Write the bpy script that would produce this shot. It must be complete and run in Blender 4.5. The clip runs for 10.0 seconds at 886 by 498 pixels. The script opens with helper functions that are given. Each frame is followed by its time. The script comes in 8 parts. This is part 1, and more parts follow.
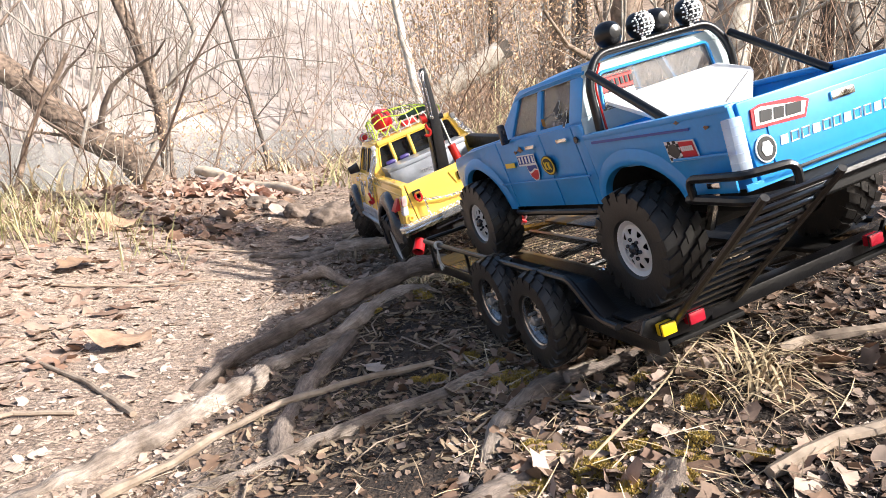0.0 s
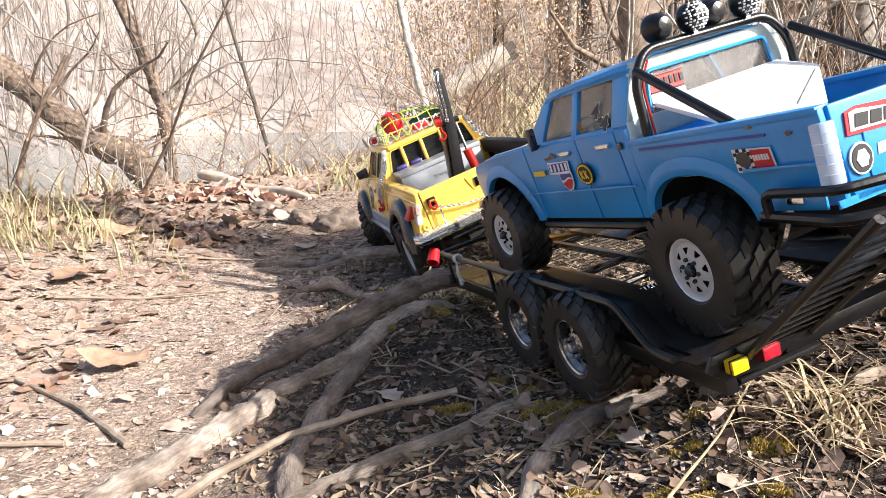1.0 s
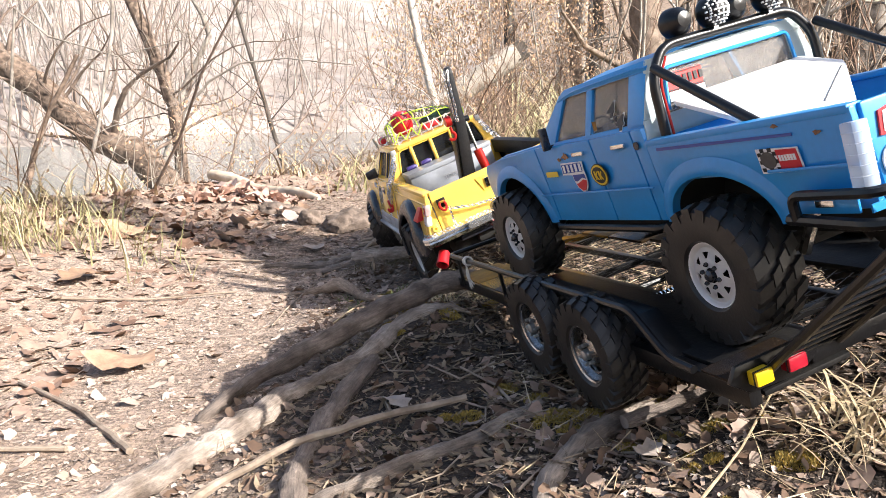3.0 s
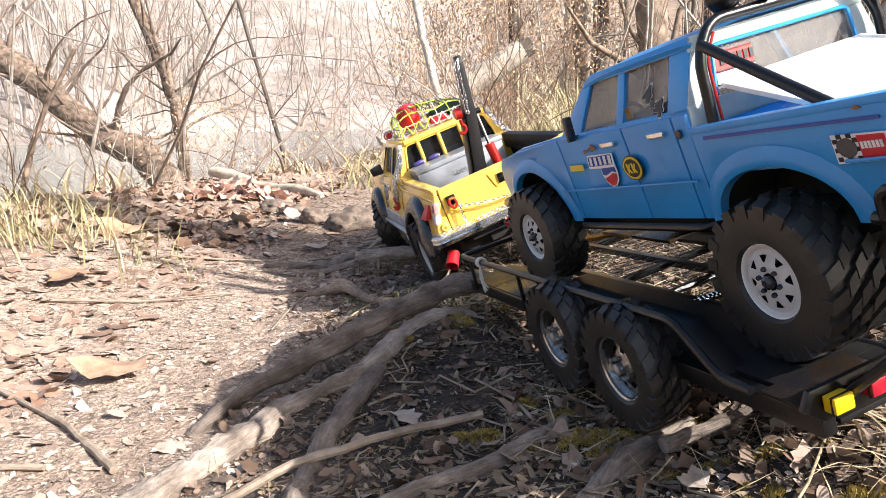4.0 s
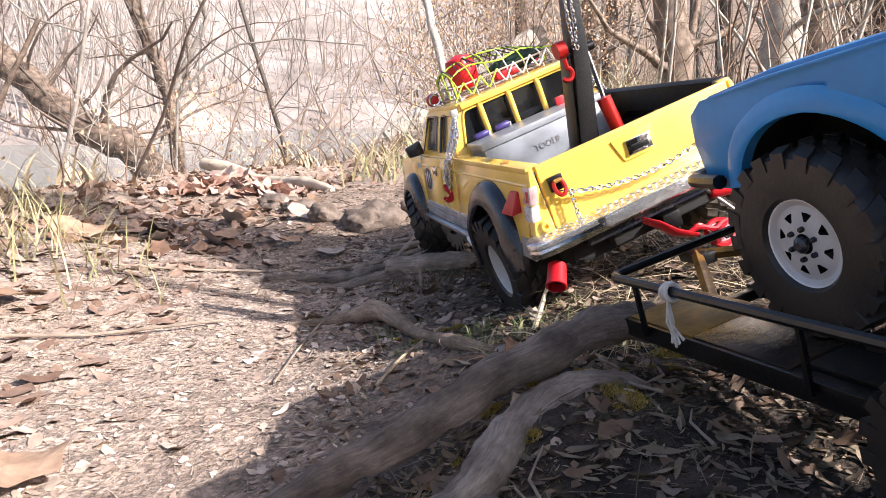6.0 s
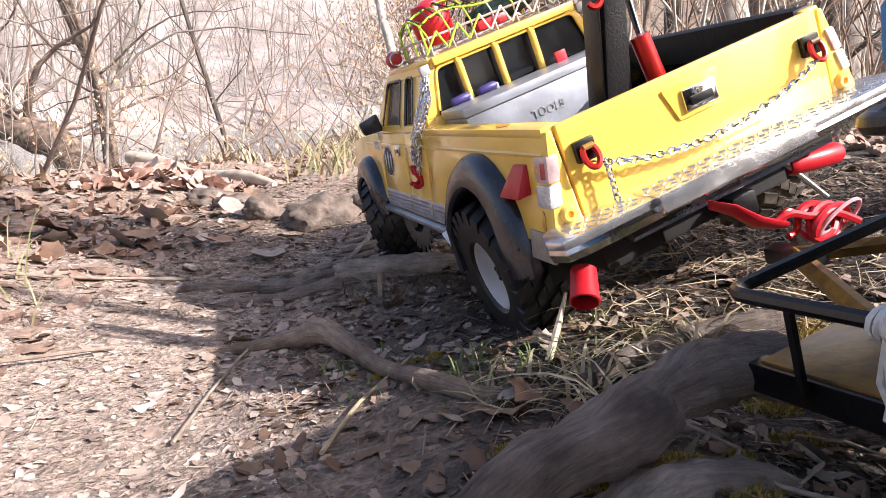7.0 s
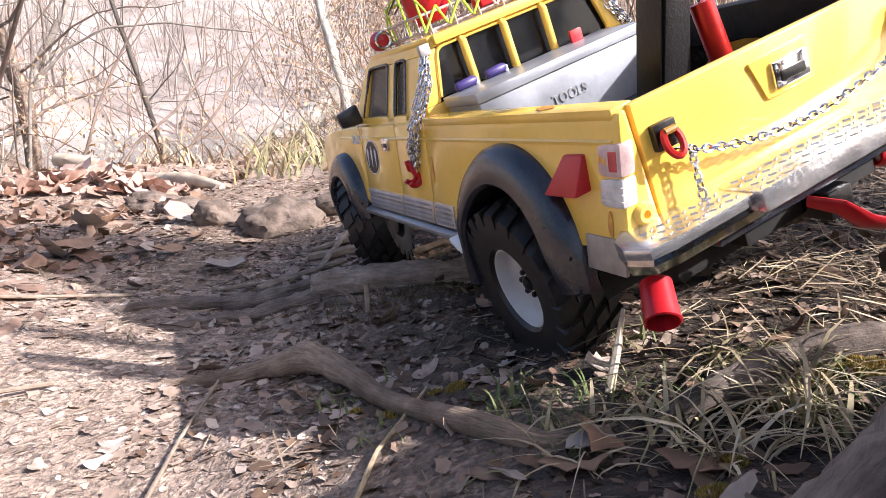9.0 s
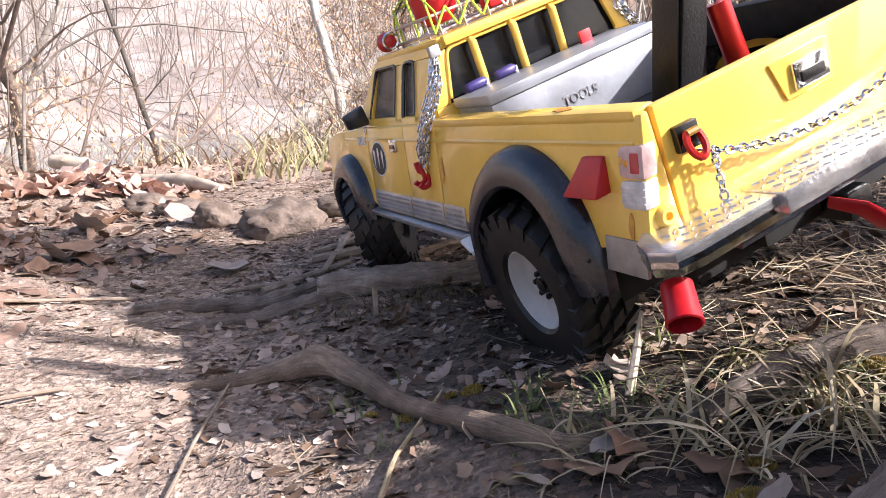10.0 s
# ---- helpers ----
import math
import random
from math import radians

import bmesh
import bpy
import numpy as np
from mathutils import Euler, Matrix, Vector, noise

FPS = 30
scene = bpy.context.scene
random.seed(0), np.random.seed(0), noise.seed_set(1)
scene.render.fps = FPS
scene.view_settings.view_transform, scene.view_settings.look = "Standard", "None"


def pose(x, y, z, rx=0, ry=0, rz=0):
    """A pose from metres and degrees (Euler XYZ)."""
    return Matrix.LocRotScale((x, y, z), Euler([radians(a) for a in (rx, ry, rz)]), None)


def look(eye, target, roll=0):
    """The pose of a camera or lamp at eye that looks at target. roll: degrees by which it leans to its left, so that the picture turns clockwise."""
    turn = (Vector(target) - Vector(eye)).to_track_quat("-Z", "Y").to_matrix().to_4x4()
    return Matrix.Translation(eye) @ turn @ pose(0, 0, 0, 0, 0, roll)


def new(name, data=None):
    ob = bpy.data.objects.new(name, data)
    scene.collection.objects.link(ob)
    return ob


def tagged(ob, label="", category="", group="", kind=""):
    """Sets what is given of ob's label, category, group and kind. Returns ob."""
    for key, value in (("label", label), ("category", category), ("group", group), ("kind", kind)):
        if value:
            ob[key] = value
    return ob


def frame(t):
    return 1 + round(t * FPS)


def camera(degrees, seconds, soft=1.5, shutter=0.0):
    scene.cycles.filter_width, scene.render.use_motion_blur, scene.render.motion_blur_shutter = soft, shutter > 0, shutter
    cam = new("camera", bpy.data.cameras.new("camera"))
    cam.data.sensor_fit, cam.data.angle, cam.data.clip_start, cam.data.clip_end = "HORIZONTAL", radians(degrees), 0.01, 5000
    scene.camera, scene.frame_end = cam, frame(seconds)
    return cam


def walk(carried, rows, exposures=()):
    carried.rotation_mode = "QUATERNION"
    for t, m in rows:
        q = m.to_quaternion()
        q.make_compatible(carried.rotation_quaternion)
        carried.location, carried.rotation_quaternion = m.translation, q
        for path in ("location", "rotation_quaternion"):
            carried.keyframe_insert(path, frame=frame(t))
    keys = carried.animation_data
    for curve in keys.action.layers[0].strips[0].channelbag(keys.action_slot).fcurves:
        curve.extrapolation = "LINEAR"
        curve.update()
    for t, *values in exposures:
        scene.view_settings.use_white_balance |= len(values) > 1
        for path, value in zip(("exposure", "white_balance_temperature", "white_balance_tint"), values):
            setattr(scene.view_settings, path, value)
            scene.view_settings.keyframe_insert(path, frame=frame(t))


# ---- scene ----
cam = camera(63.0, 10.0, 0.5)
PATH = [
    (0, (0.022, 0.012, 0.321), (-0.002, 1.978, -0.049), -0.7),
    (0.5, (0.012, 0.051, 0.321), (-0.014, 2.017, -0.046), -0.7),
    (1, (0.005, 0.072, 0.322), (-0.029, 2.038, -0.042), -0.8),
    (1.5, (0.003, 0.086, 0.327), (-0.039, 2.052, -0.035), -0.8),
    (2, (0.003, 0.082, 0.324), (-0.046, 2.049, -0.036), -0.8),
    (2.5, (0.006, 0.082, 0.323), (-0.051, 2.048, -0.038), -0.8),
    (4, (-0.004, 0.142, 0.313), (-0.076, 2.107, -0.054), -0.8),
    (4.5, (-0.019, 0.19, 0.31), (-0.098, 2.154, -0.059), -0.8),
    (5, (-0.05, 0.263, 0.305), (-0.134, 2.226, -0.065), -0.9),
    (5.2, (-0.059, 0.302, 0.299), (-0.156, 2.265, -0.074), -1.1),
    (6.3, (-0.1, 0.513, 0.252), (-0.15, 2.478, -0.115), -1.0),
    (6.5, (-0.103, 0.553, 0.244), (-0.13, 2.519, -0.12), -0.8),
    (7, (-0.112, 0.633, 0.23), (-0.051, 2.598, -0.136), -0.8),
    (7.5, (-0.129, 0.673, 0.215), (0.0, 2.635, -0.148), -0.7),
    (8, (-0.14, 0.694, 0.215), (0.028, 2.654, -0.146), -0.9),
    (8.5, (-0.153, 0.715, 0.216), (0.054, 2.672, -0.141), -0.8),
    (9, (-0.155, 0.715, 0.22), (0.074, 2.669, -0.142), -0.9),
    (9.5, (-0.164, 0.719, 0.223), (0.074, 2.671, -0.143), -1.1),
    (10, (-0.166, 0.719, 0.221), (0.079, 2.671, -0.141), -1.1),
]
walk(cam, [(t, look(eye, target, roll)) for t, eye, target, roll in PATH], [(0, 1.10, 6350, 10), (4, 1.2, 6350, 10), (5.2, 1.15, 6250, 12), (7, 1.05, 6150, 16), (9, 1.13, 6100, 17), (10, 1.13, 6100, 17)])

# ---- light ----
SUN_TO = Vector((1.17, -0.62, 1.0)).normalized()
world = bpy.data.worlds.new("sky")
scene.world = world
world.use_nodes = True
wn = world.node_tree.nodes
sky = wn.new("ShaderNodeTexSky")
sky.sky_type, sky.sun_disc = "NISHITA", False
sky.sun_elevation = math.asin(SUN_TO.z)
sky.sun_rotation = math.atan2(SUN_TO.x, SUN_TO.y)
sky.dust_density = 4.5
wn["Background"].inputs["Strength"].default_value = 0.105
world.node_tree.links.new(sky.outputs[0], wn["Background"].inputs["Color"])
sun_data = bpy.data.lights.new("sun", "SUN")
sun_data.energy, sun_data.angle, sun_data.color = 4.7, radians(0.55), (1.0, 0.945, 0.87)
sun = new("sun", sun_data)
sun.matrix_world = look(SUN_TO * 20, (0, 0, 0))

# ---- materials ----
def material(name, color, rough=0.6, metal=0.0, spread=0.25, scale=40.0, bump=0.2, bump_scale=120.0, second=None, coat=0.0, random_value=0.0, spec=0.5):
    """A surface with grain at two scales: broad stains towards `second`, fine grain, and a fine relief."""
    m = bpy.data.materials.new(name)
    m.use_nodes = True
    nt = m.node_tree
    n, l = nt.nodes, nt.links
    b = n["Principled BSDF"]
    b.inputs["Roughness"].default_value, b.inputs["Metallic"].default_value = rough, metal
    b.inputs["Coat Weight"].default_value, b.inputs["Specular IOR Level"].default_value = coat, spec
    tc = n.new("ShaderNodeTexCoord")
    broad = n.new("ShaderNodeTexNoise")
    broad.inputs["Scale"].default_value, broad.inputs["Detail"].default_value = scale, 6.0
    fine = n.new("ShaderNodeTexNoise")
    fine.inputs["Scale"].default_value, fine.inputs["Detail"].default_value = bump_scale, 4.0
    l.new(tc.outputs["Object"], broad.inputs["Vector"])
    l.new(tc.outputs["Object"], fine.inputs["Vector"])
    ramp = n.new("ShaderNodeValToRGB")
    ramp.color_ramp.elements[0].position, ramp.color_ramp.elements[1].position = 0.35, 0.68
    c = Vector(color)
    s = Vector(second) if second else c * (1 - spread)
    ramp.color_ramp.elements[0].color, ramp.color_ramp.elements[1].color = (*s, 1), (*c, 1)
    l.new(broad.outputs["Fac"], ramp.inputs["Fac"])
    hsv = n.new("ShaderNodeHueSaturation")
    l.new(ramp.outputs["Color"], hsv.inputs["Color"])
    value = n.new("ShaderNodeMapRange")
    value.inputs["To Min"].default_value, value.inputs["To Max"].default_value = 1 - spread * 0.6, 1 + spread * 0.6
    l.new(fine.outputs["Fac"], value.inputs["Value"])
    if random_value:
        geo = n.new("ShaderNodeNewGeometry")
        mr = n.new("ShaderNodeMapRange")
        mr.inputs["To Min"].default_value, mr.inputs["To Max"].default_value = 1 - random_value, 1 + random_value
        l.new(geo.outputs["Random Per Island"], mr.inputs["Value"])
        mul = n.new("ShaderNodeMath")
        mul.operation = "MULTIPLY"
        l.new(value.outputs[0], mul.inputs[0])
        l.new(mr.outputs[0], mul.inputs[1])
        l.new(mul.outputs[0], hsv.inputs["Value"])
    else:
        l.new(value.outputs[0], hsv.inputs["Value"])
    l.new(hsv.outputs["Color"], b.inputs["Base Color"])
    if bump:
        bp = n.new("ShaderNodeBump")
        bp.inputs["Strength"].default_value = bump
        bp.inputs["Distance"].default_value = 0.3 / bump_scale
        l.new(fine.outputs["Fac"], bp.inputs["Height"])
        l.new(bp.outputs["Normal"], b.inputs["Normal"])
    return m


def plain(name, color, rough=0.4, metal=0.0):
    m = bpy.data.materials.new(name)
    m.use_nodes = True
    b = m.node_tree.nodes["Principled BSDF"]
    b.inputs["Base Color"].default_value = (*color, 1)
    b.inputs["Roughness"].default_value, b.inputs["Metallic"].default_value = rough, metal
    return m


def glass(name, color, rough=0.05, clear=0.8):
    """A thin pane: part see-through, part gloss."""
    m = bpy.data.materials.new(name)
    m.use_nodes = True
    n, l = m.node_tree.nodes, m.node_tree.links
    b = n["Principled BSDF"]
    b.inputs["Base Color"].default_value = (*color, 1)
    b.inputs["Roughness"].default_value = rough
    t = n.new("ShaderNodeBsdfTransparent")
    t.inputs["Color"].default_value = (*[0.4 + 0.6 * v for v in color], 1)
    tc, ns, mr = n.new("ShaderNodeTexCoord"), n.new("ShaderNodeTexNoise"), n.new("ShaderNodeMapRange")
    ns.inputs["Scale"].default_value = 60.0
    l.new(tc.outputs["Object"], ns.inputs["Vector"])
    mr.inputs["To Min"].default_value, mr.inputs["To Max"].default_value = clear - 0.12, clear + 0.12
    l.new(ns.outputs["Fac"], mr.inputs["Value"])
    mix = n.new("ShaderNodeMixShader")
    l.new(mr.outputs[0], mix.inputs["Fac"])
    l.new(b.outputs[0], mix.inputs[1])
    l.new(t.outputs[0], mix.inputs[2])
    l.new(mix.outputs[0], n["Material Output"].inputs["Surface"])
    return m


M_BLUE = material("blue_paint", (0.021, 0.285, 0.70), 0.38, 0, 0.16, 18, 0.06, 300, coat=0.2)
M_YELLOW = material("yellow_paint", (0.95, 0.61, 0.100), 0.25, 0, 0.10, 20, 0.04, 300, coat=0.6)
M_BLACK_MATT = material("matt_black_steel", (0.006, 0.006, 0.007), 0.5, 0, 0.6, 90, 0.3, 300, second=(0.013, 0.012, 0.011), spec=0.2)
M_BLACK = material("black_steel", (0.006, 0.006, 0.007), 0.30, 0, 0.4, 60, 0.25, 400, spec=0.45)
M_RUBBER = material("rubber", (0.016, 0.0155, 0.0155), 0.42, 0, 0.5, 60, 0.3, 500, second=(0.030, 0.026, 0.022), spec=0.5)
M_MUDDY_RUBBER = material("muddy_rubber", (0.16, 0.135, 0.11), 0.85, 0, 0.5, 60, 0.3, 500, second=(0.03, 0.026, 0.022), spec=0.2)
M_BOX_STEEL = material("light_grey_steel", (0.44, 0.465, 0.51), 0.36, 0.45, 0.22, 45, 0.12, 200)
M_STEP_CHROME = material("scratched_chrome", (0.82, 0.83, 0.86), 0.22, 0.85, 0.3, 70, 0.25, 160, second=(0.55, 0.55, 0.56))
M_WHITE = material("white_paint", (0.90, 0.90, 0.90), 0.40, 0, 0.10, 50, 0.05, 300)
M_CHROME = material("chrome", (0.85, 0.85, 0.85), 0.10, 1.0, 0.2, 60, 0.06, 250)
M_STEEL = material("galvanised_steel", (0.62, 0.63, 0.65), 0.36, 0.9, 0.25, 45, 0.12, 200)
M_WHEEL_STEEL = material("bright_wheel_steel", (0.60, 0.60, 0.61), 0.24, 1.0, 0.4, 45, 0.12, 200)
M_DULL_STEEL = material("dull_steel", (0.45, 0.44, 0.43), 0.5, 0.8, 0.35, 60, 0.2, 200)
M_RED = material("red_paint", (0.55, 0.012, 0.02), 0.38, 0, 0.2, 60, 0.08, 300)
M_RED_METAL = material("red_anodised", (0.50, 0.02, 0.015), 0.28, 0.45, 0.2, 60, 0.08, 300)
# black plastic, with the sky's blue sheen mixed into its colour
M_FLARE = material("black_plastic", (0.010, 0.014, 0.026), 0.24, 0, 0.8, 45, 0.22, 420, second=(0.032, 0.029, 0.030), spec=0.7)
M_DARK = material("dark_interior", (0.015, 0.014, 0.013), 0.85, 0, 0.4, 60, 0.1, 300)
M_SEAT = material("grey_interior", (0.10, 0.09, 0.08), 0.8, 0, 0.3, 60, 0.1, 300)
M_PALE = material("pale_cab_back", (0.50, 0.60, 0.60), 0.55, 0, 0.12, 40, 0.05, 300)
M_LAMP = material("clear_lamp", (0.70, 0.68, 0.66), 0.12, 0, 0.3, 120, 0.4, 260, coat=0.5)
M_LAMP_DIM = material("dull_red_lamp", (0.42, 0.012, 0.03), 0.25, 0, 0.4, 90, 0.3, 260, coat=0.4)
M_LAMP_RED = material("red_lamp", (0.66, 0.03, 0.05), 0.2, 0, 0.3, 90, 0.3, 260, coat=0.5)
M_GOLD = material("worn_yellow_plate", (0.33, 0.17, 0.025), 0.42, 0, 0.6, 26, 0.15, 200, second=(0.022, 0.018, 0.017), spec=0.15)
M_DECK = material("scuffed_dark_plate", (0.014, 0.013, 0.015), 0.26, 0, 0.6, 40, 0.2, 160, second=(0.035, 0.022, 0.012), spec=0.15)
M_GRIT = material("black_grip_tape", (0.018, 0.018, 0.020), 0.42, 0, 0.9, 500, 0.9, 700, second=(0.006, 0.006, 0.007), spec=0.6)
M_PURPLE = material("purple_plastic", (0.05, 0.035, 0.16), 0.45, 0, 0.2, 60, 0.05, 300)
M_LIME = material("lime_cord", (0.50, 0.72, 0.05), 0.6, 0, 0.25, 200, 0.3, 900)
M_GREEN = material("dark_green_cloth", (0.02, 0.05, 0.03), 0.8, 0, 0.5, 150, 0.3, 600)
M_BROWN_TUBE = material("pinkish_rack", (0.58, 0.47, 0.45), 0.4, 0.45, 0.3, 90, 0.15, 400)
M_STRING = material("white_string", (0.68, 0.66, 0.62), 0.9, 0, 0.2, 300, 0.4, 900)
M_YELLOW_BIT = material("yellow_reflector", (0.75, 0.48, 0.01), 0.3, 0, 0.1, 60, 0.05, 300)
M_INK = plain("black_ink", (0.012, 0.012, 0.014), 0.5)
M_STICKER = plain("white_sticker", (0.75, 0.75, 0.74), 0.4)
M_STICKER_RED = plain("red_sticker", (0.55, 0.02, 0.03), 0.4)
M_NOTICE_RED = plain("bright_red_paper", (0.70, 0.035, 0.03), 0.5)
M_STICKER_YELLOW = plain("yellow_sticker", (0.72, 0.5, 0.02), 0.4)
M_STICKER_BLUE = plain("blue_sticker", (0.02, 0.06, 0.3), 0.4)
M_GLASS = glass("clear_window", (0.56, 0.54, 0.52), 0.06, 0.80)
M_GLASS_DARK = glass("tinted_window", (0.02, 0.022, 0.025), 0.06, 0.35)
M_LAMP_PINK = material("pinkish_lamp", (0.72, 0.50, 0.47), 0.2, 0, 0.3, 120, 0.4, 260, coat=0.5)
M_AMBER = plain("amber_bulb", (0.8, 0.35, 0.03), 0.3)
M_LENS = glass("clear_lens", (0.80, 0.85, 0.90), 0.08, 0.52)
M_GLASS_SMOKE = glass("smoked_window", (0.30, 0.28, 0.25), 0.06, 0.66)
M_PINK_CORD = material("pink_cord", (0.62, 0.30, 0.32), 0.8, 0, 0.3, 200, 0.3, 900)
# straw coloured darker to stand for the shade it lies in
M_STRAW_SHADED = material("shade_dark_straw", (0.24, 0.18, 0.12), 0.8, 0, 0.4, 60, 0.3, 200, random_value=0.4)
M_CHIP = material("bare_brown_plastic", (0.28, 0.14, 0.06), 0.6, 0, 0.4, 160, 0.2, 400)
M_SCUFF = material("red_scuff", (0.55, 0.20, 0.05), 0.5, 0, 0.5, 160, 0.2, 400, second=(0.70, 0.38, 0.05))

# ---- ground ----
WATER_Z = -0.42


def smooth(a, b, v):
    t = min(1.0, max(0.0, (v - a) / (b - a)))
    return t * t * (3 - 2 * t)


def bump_at(x, y, cx, cy, r, h):
    return h * math.exp(-((x - cx) ** 2 + (y - cy) ** 2) / (r * r))


def lip(x):
    """How far off the top of the river bank lies."""
    return 2.1 + 2.9 * smooth(-1.25, -0.2, x) + 1.4 * max(0.0, x) - 0.25 * max(0.0, -1.3 - x) ** 0.5


def far_shore(x, y):
    """The far bank: it swings away where the river bends."""
    return 20.0 + 15.0 * smooth(-0.52, -0.3, x / max(y, 1.0))


def height(x, y):
    z = 0.038 + 0.2 * max(0.0, x + 0.25) * (1 - 0.75 * smooth(0.3, 1.2, x))
    z += 0.07 * smooth(0.45, 0.95, -x) + 0.055 * smooth(1.45, 1.85, y) * smooth(0.75, 0.3, -x) * smooth(0.6, 0.0, x)
    z += bump_at(x, y, -0.02, 0.80, 0.10, 0.022) + bump_at(x, y, -0.05, 0.87, 0.075, 0.017) + bump_at(x, y, -0.06, 1.04, 0.08, 0.010)
    z += bump_at(x, y, -0.60, 1.35, 0.22, 0.03) + bump_at(x, y, -0.63, 2.12, 0.11, 0.05) + bump_at(x, y, 0.19, 0.50, 0.05, 0.014) + bump_at(x, y, -0.13, 1.36, 0.10, 0.014) + bump_at(x, y, 0.30, 0.71, 0.08, 0.022)
    far = math.hypot(x, y - 1)
    z += 0.014 * noise.noise((x * 3.1, y * 3.1, 0.3)) * smooth(0.7, 1.8, far) + 0.005 * noise.noise((x * 11, y * 11, 2.0)) + 0.0024 * noise.noise((x * 34, y * 34, 5.0))
    z += 0.06 * noise.noise((x * 0.6, y * 0.6, 9.0)) * smooth(2.5, 6.0, far)
    s = lip(x)
    bed = smooth(s - 0.25, s + 1.3, y)
    d = y - far_shore(x, y)
    z = z * (1 - bed) + (WATER_Z - 0.35) * bed
    if d > 0:
        z += smooth(0, 4, d) * 1.0 + (0.30 - 0.07 * smooth(-0.3, -0.05, x / y)) * max(0.0, d - 1.5) * (1 + 0.35 * noise.noise((x * 0.05, y * 0.05, 4.0)))
    return min(z, 26.0)


def earth():
    """Bare trodden soil: pale dust, darker damp soil and fine crumbs."""
    m = bpy.data.materials.new("trodden_earth")
    m.use_nodes = True
    n, l = m.node_tree.nodes, m.node_tree.links
    b = n["Principled BSDF"]
    b.inputs["Roughness"].default_value = 0.92
    tc = n.new("ShaderNodeTexCoord")
    def tex(scale, detail):
        t = n.new("ShaderNodeTexNoise")
        t.inputs["Scale"].default_value, t.inputs["Detail"].default_value = scale, detail
        l.new(tc.outputs["Object"], t.inputs["Vector"])
        return t
    wide, mid, fine = tex(2.6, 5), tex(34, 8), tex(260, 6)
    ramp = n.new("ShaderNodeValToRGB")
    e = ramp.color_ramp.elements
    e[0].position, e[0].color = 0.34, (0.21, 0.150, 0.112, 1)
    e[1].position, e[1].color = 0.68, (0.44, 0.345, 0.275, 1)
    k = e.new(0.52)
    k.color = (0.35, 0.262, 0.203, 1)
    mixer = n.new("ShaderNodeMath")
    mixer.operation = "MULTIPLY_ADD"
    mixer.inputs[1].default_value = 0.45
    l.new(mid.outputs["Fac"], mixer.inputs[0])
    half = n.new("ShaderNodeMath")
    half.operation = "MULTIPLY"
    half.inputs[1].default_value = 0.55
    l.new(wide.outputs["Fac"], half.inputs[0])
    l.new(half.outputs[0], mixer.inputs[2])
    l.new(mixer.outputs[0], ramp.inputs["Fac"])
    # dark humic soil on the bank, deepened for shade; pale dust on the path
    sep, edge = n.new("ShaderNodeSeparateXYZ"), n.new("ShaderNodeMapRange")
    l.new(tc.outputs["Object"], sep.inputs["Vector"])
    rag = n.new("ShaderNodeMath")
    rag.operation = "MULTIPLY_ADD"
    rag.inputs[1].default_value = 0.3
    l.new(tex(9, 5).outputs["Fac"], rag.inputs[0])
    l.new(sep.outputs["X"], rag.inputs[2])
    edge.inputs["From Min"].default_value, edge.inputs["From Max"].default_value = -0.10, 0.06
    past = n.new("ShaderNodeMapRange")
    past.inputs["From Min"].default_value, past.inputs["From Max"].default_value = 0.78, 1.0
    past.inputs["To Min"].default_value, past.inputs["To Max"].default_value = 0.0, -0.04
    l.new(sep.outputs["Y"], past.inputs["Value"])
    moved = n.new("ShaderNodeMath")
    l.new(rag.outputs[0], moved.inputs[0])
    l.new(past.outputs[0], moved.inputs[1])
    # away from the path the two soils run into one another in broad patches
    off, spread_out, patch, wide_edge = n.new("ShaderNodeVectorMath"), n.new("ShaderNodeMapRange"), n.new("ShaderNodeMath"), n.new("ShaderNodeMath")
    off.operation, off.inputs[1].default_value = "DISTANCE", (0, 1.0, 0)
    l.new(tc.outputs["Object"], off.inputs[0])
    spread_out.inputs["From Min"].default_value, spread_out.inputs["From Max"].default_value = 1.3, 4.0
    spread_out.inputs["To Max"].default_value = 6.0
    l.new(off.outputs["Value"], spread_out.inputs["Value"])
    patch.operation, patch.inputs[1].default_value = "SUBTRACT", 0.5
    l.new(tex(0.7, 6).outputs["Fac"], patch.inputs[0])
    wide_edge.operation = "MULTIPLY_ADD"
    l.new(patch.outputs[0], wide_edge.inputs[0])
    l.new(spread_out.outputs[0], wide_edge.inputs[1])
    l.new(moved.outputs[0], wide_edge.inputs[2])
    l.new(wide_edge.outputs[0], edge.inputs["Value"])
    shaded_humus = n.new("ShaderNodeValToRGB")
    shaded_humus.color_ramp.elements[0].position, shaded_humus.color_ramp.elements[1].position = 0.35, 0.7
    shaded_humus.color_ramp.elements[0].color, shaded_humus.color_ramp.elements[1].color = (0.018, 0.012, 0.009, 1), (0.075, 0.05, 0.034, 1)
    l.new(mid.outputs["Fac"], shaded_humus.inputs["Fac"])
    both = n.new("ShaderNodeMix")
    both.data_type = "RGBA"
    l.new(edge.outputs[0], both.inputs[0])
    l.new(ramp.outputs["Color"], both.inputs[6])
    l.new(shaded_humus.outputs["Color"], both.inputs[7])
    hsv = n.new("ShaderNodeHueSaturation")
    mr = n.new("ShaderNodeMapRange")
    mr.inputs["From Min"].default_value, mr.inputs["From Max"].default_value = 0.3, 0.7
    mr.inputs["To Min"].default_value, mr.inputs["To Max"].default_value = 0.65, 1.35
    l.new(fine.outputs["Fac"], mr.inputs["Value"])
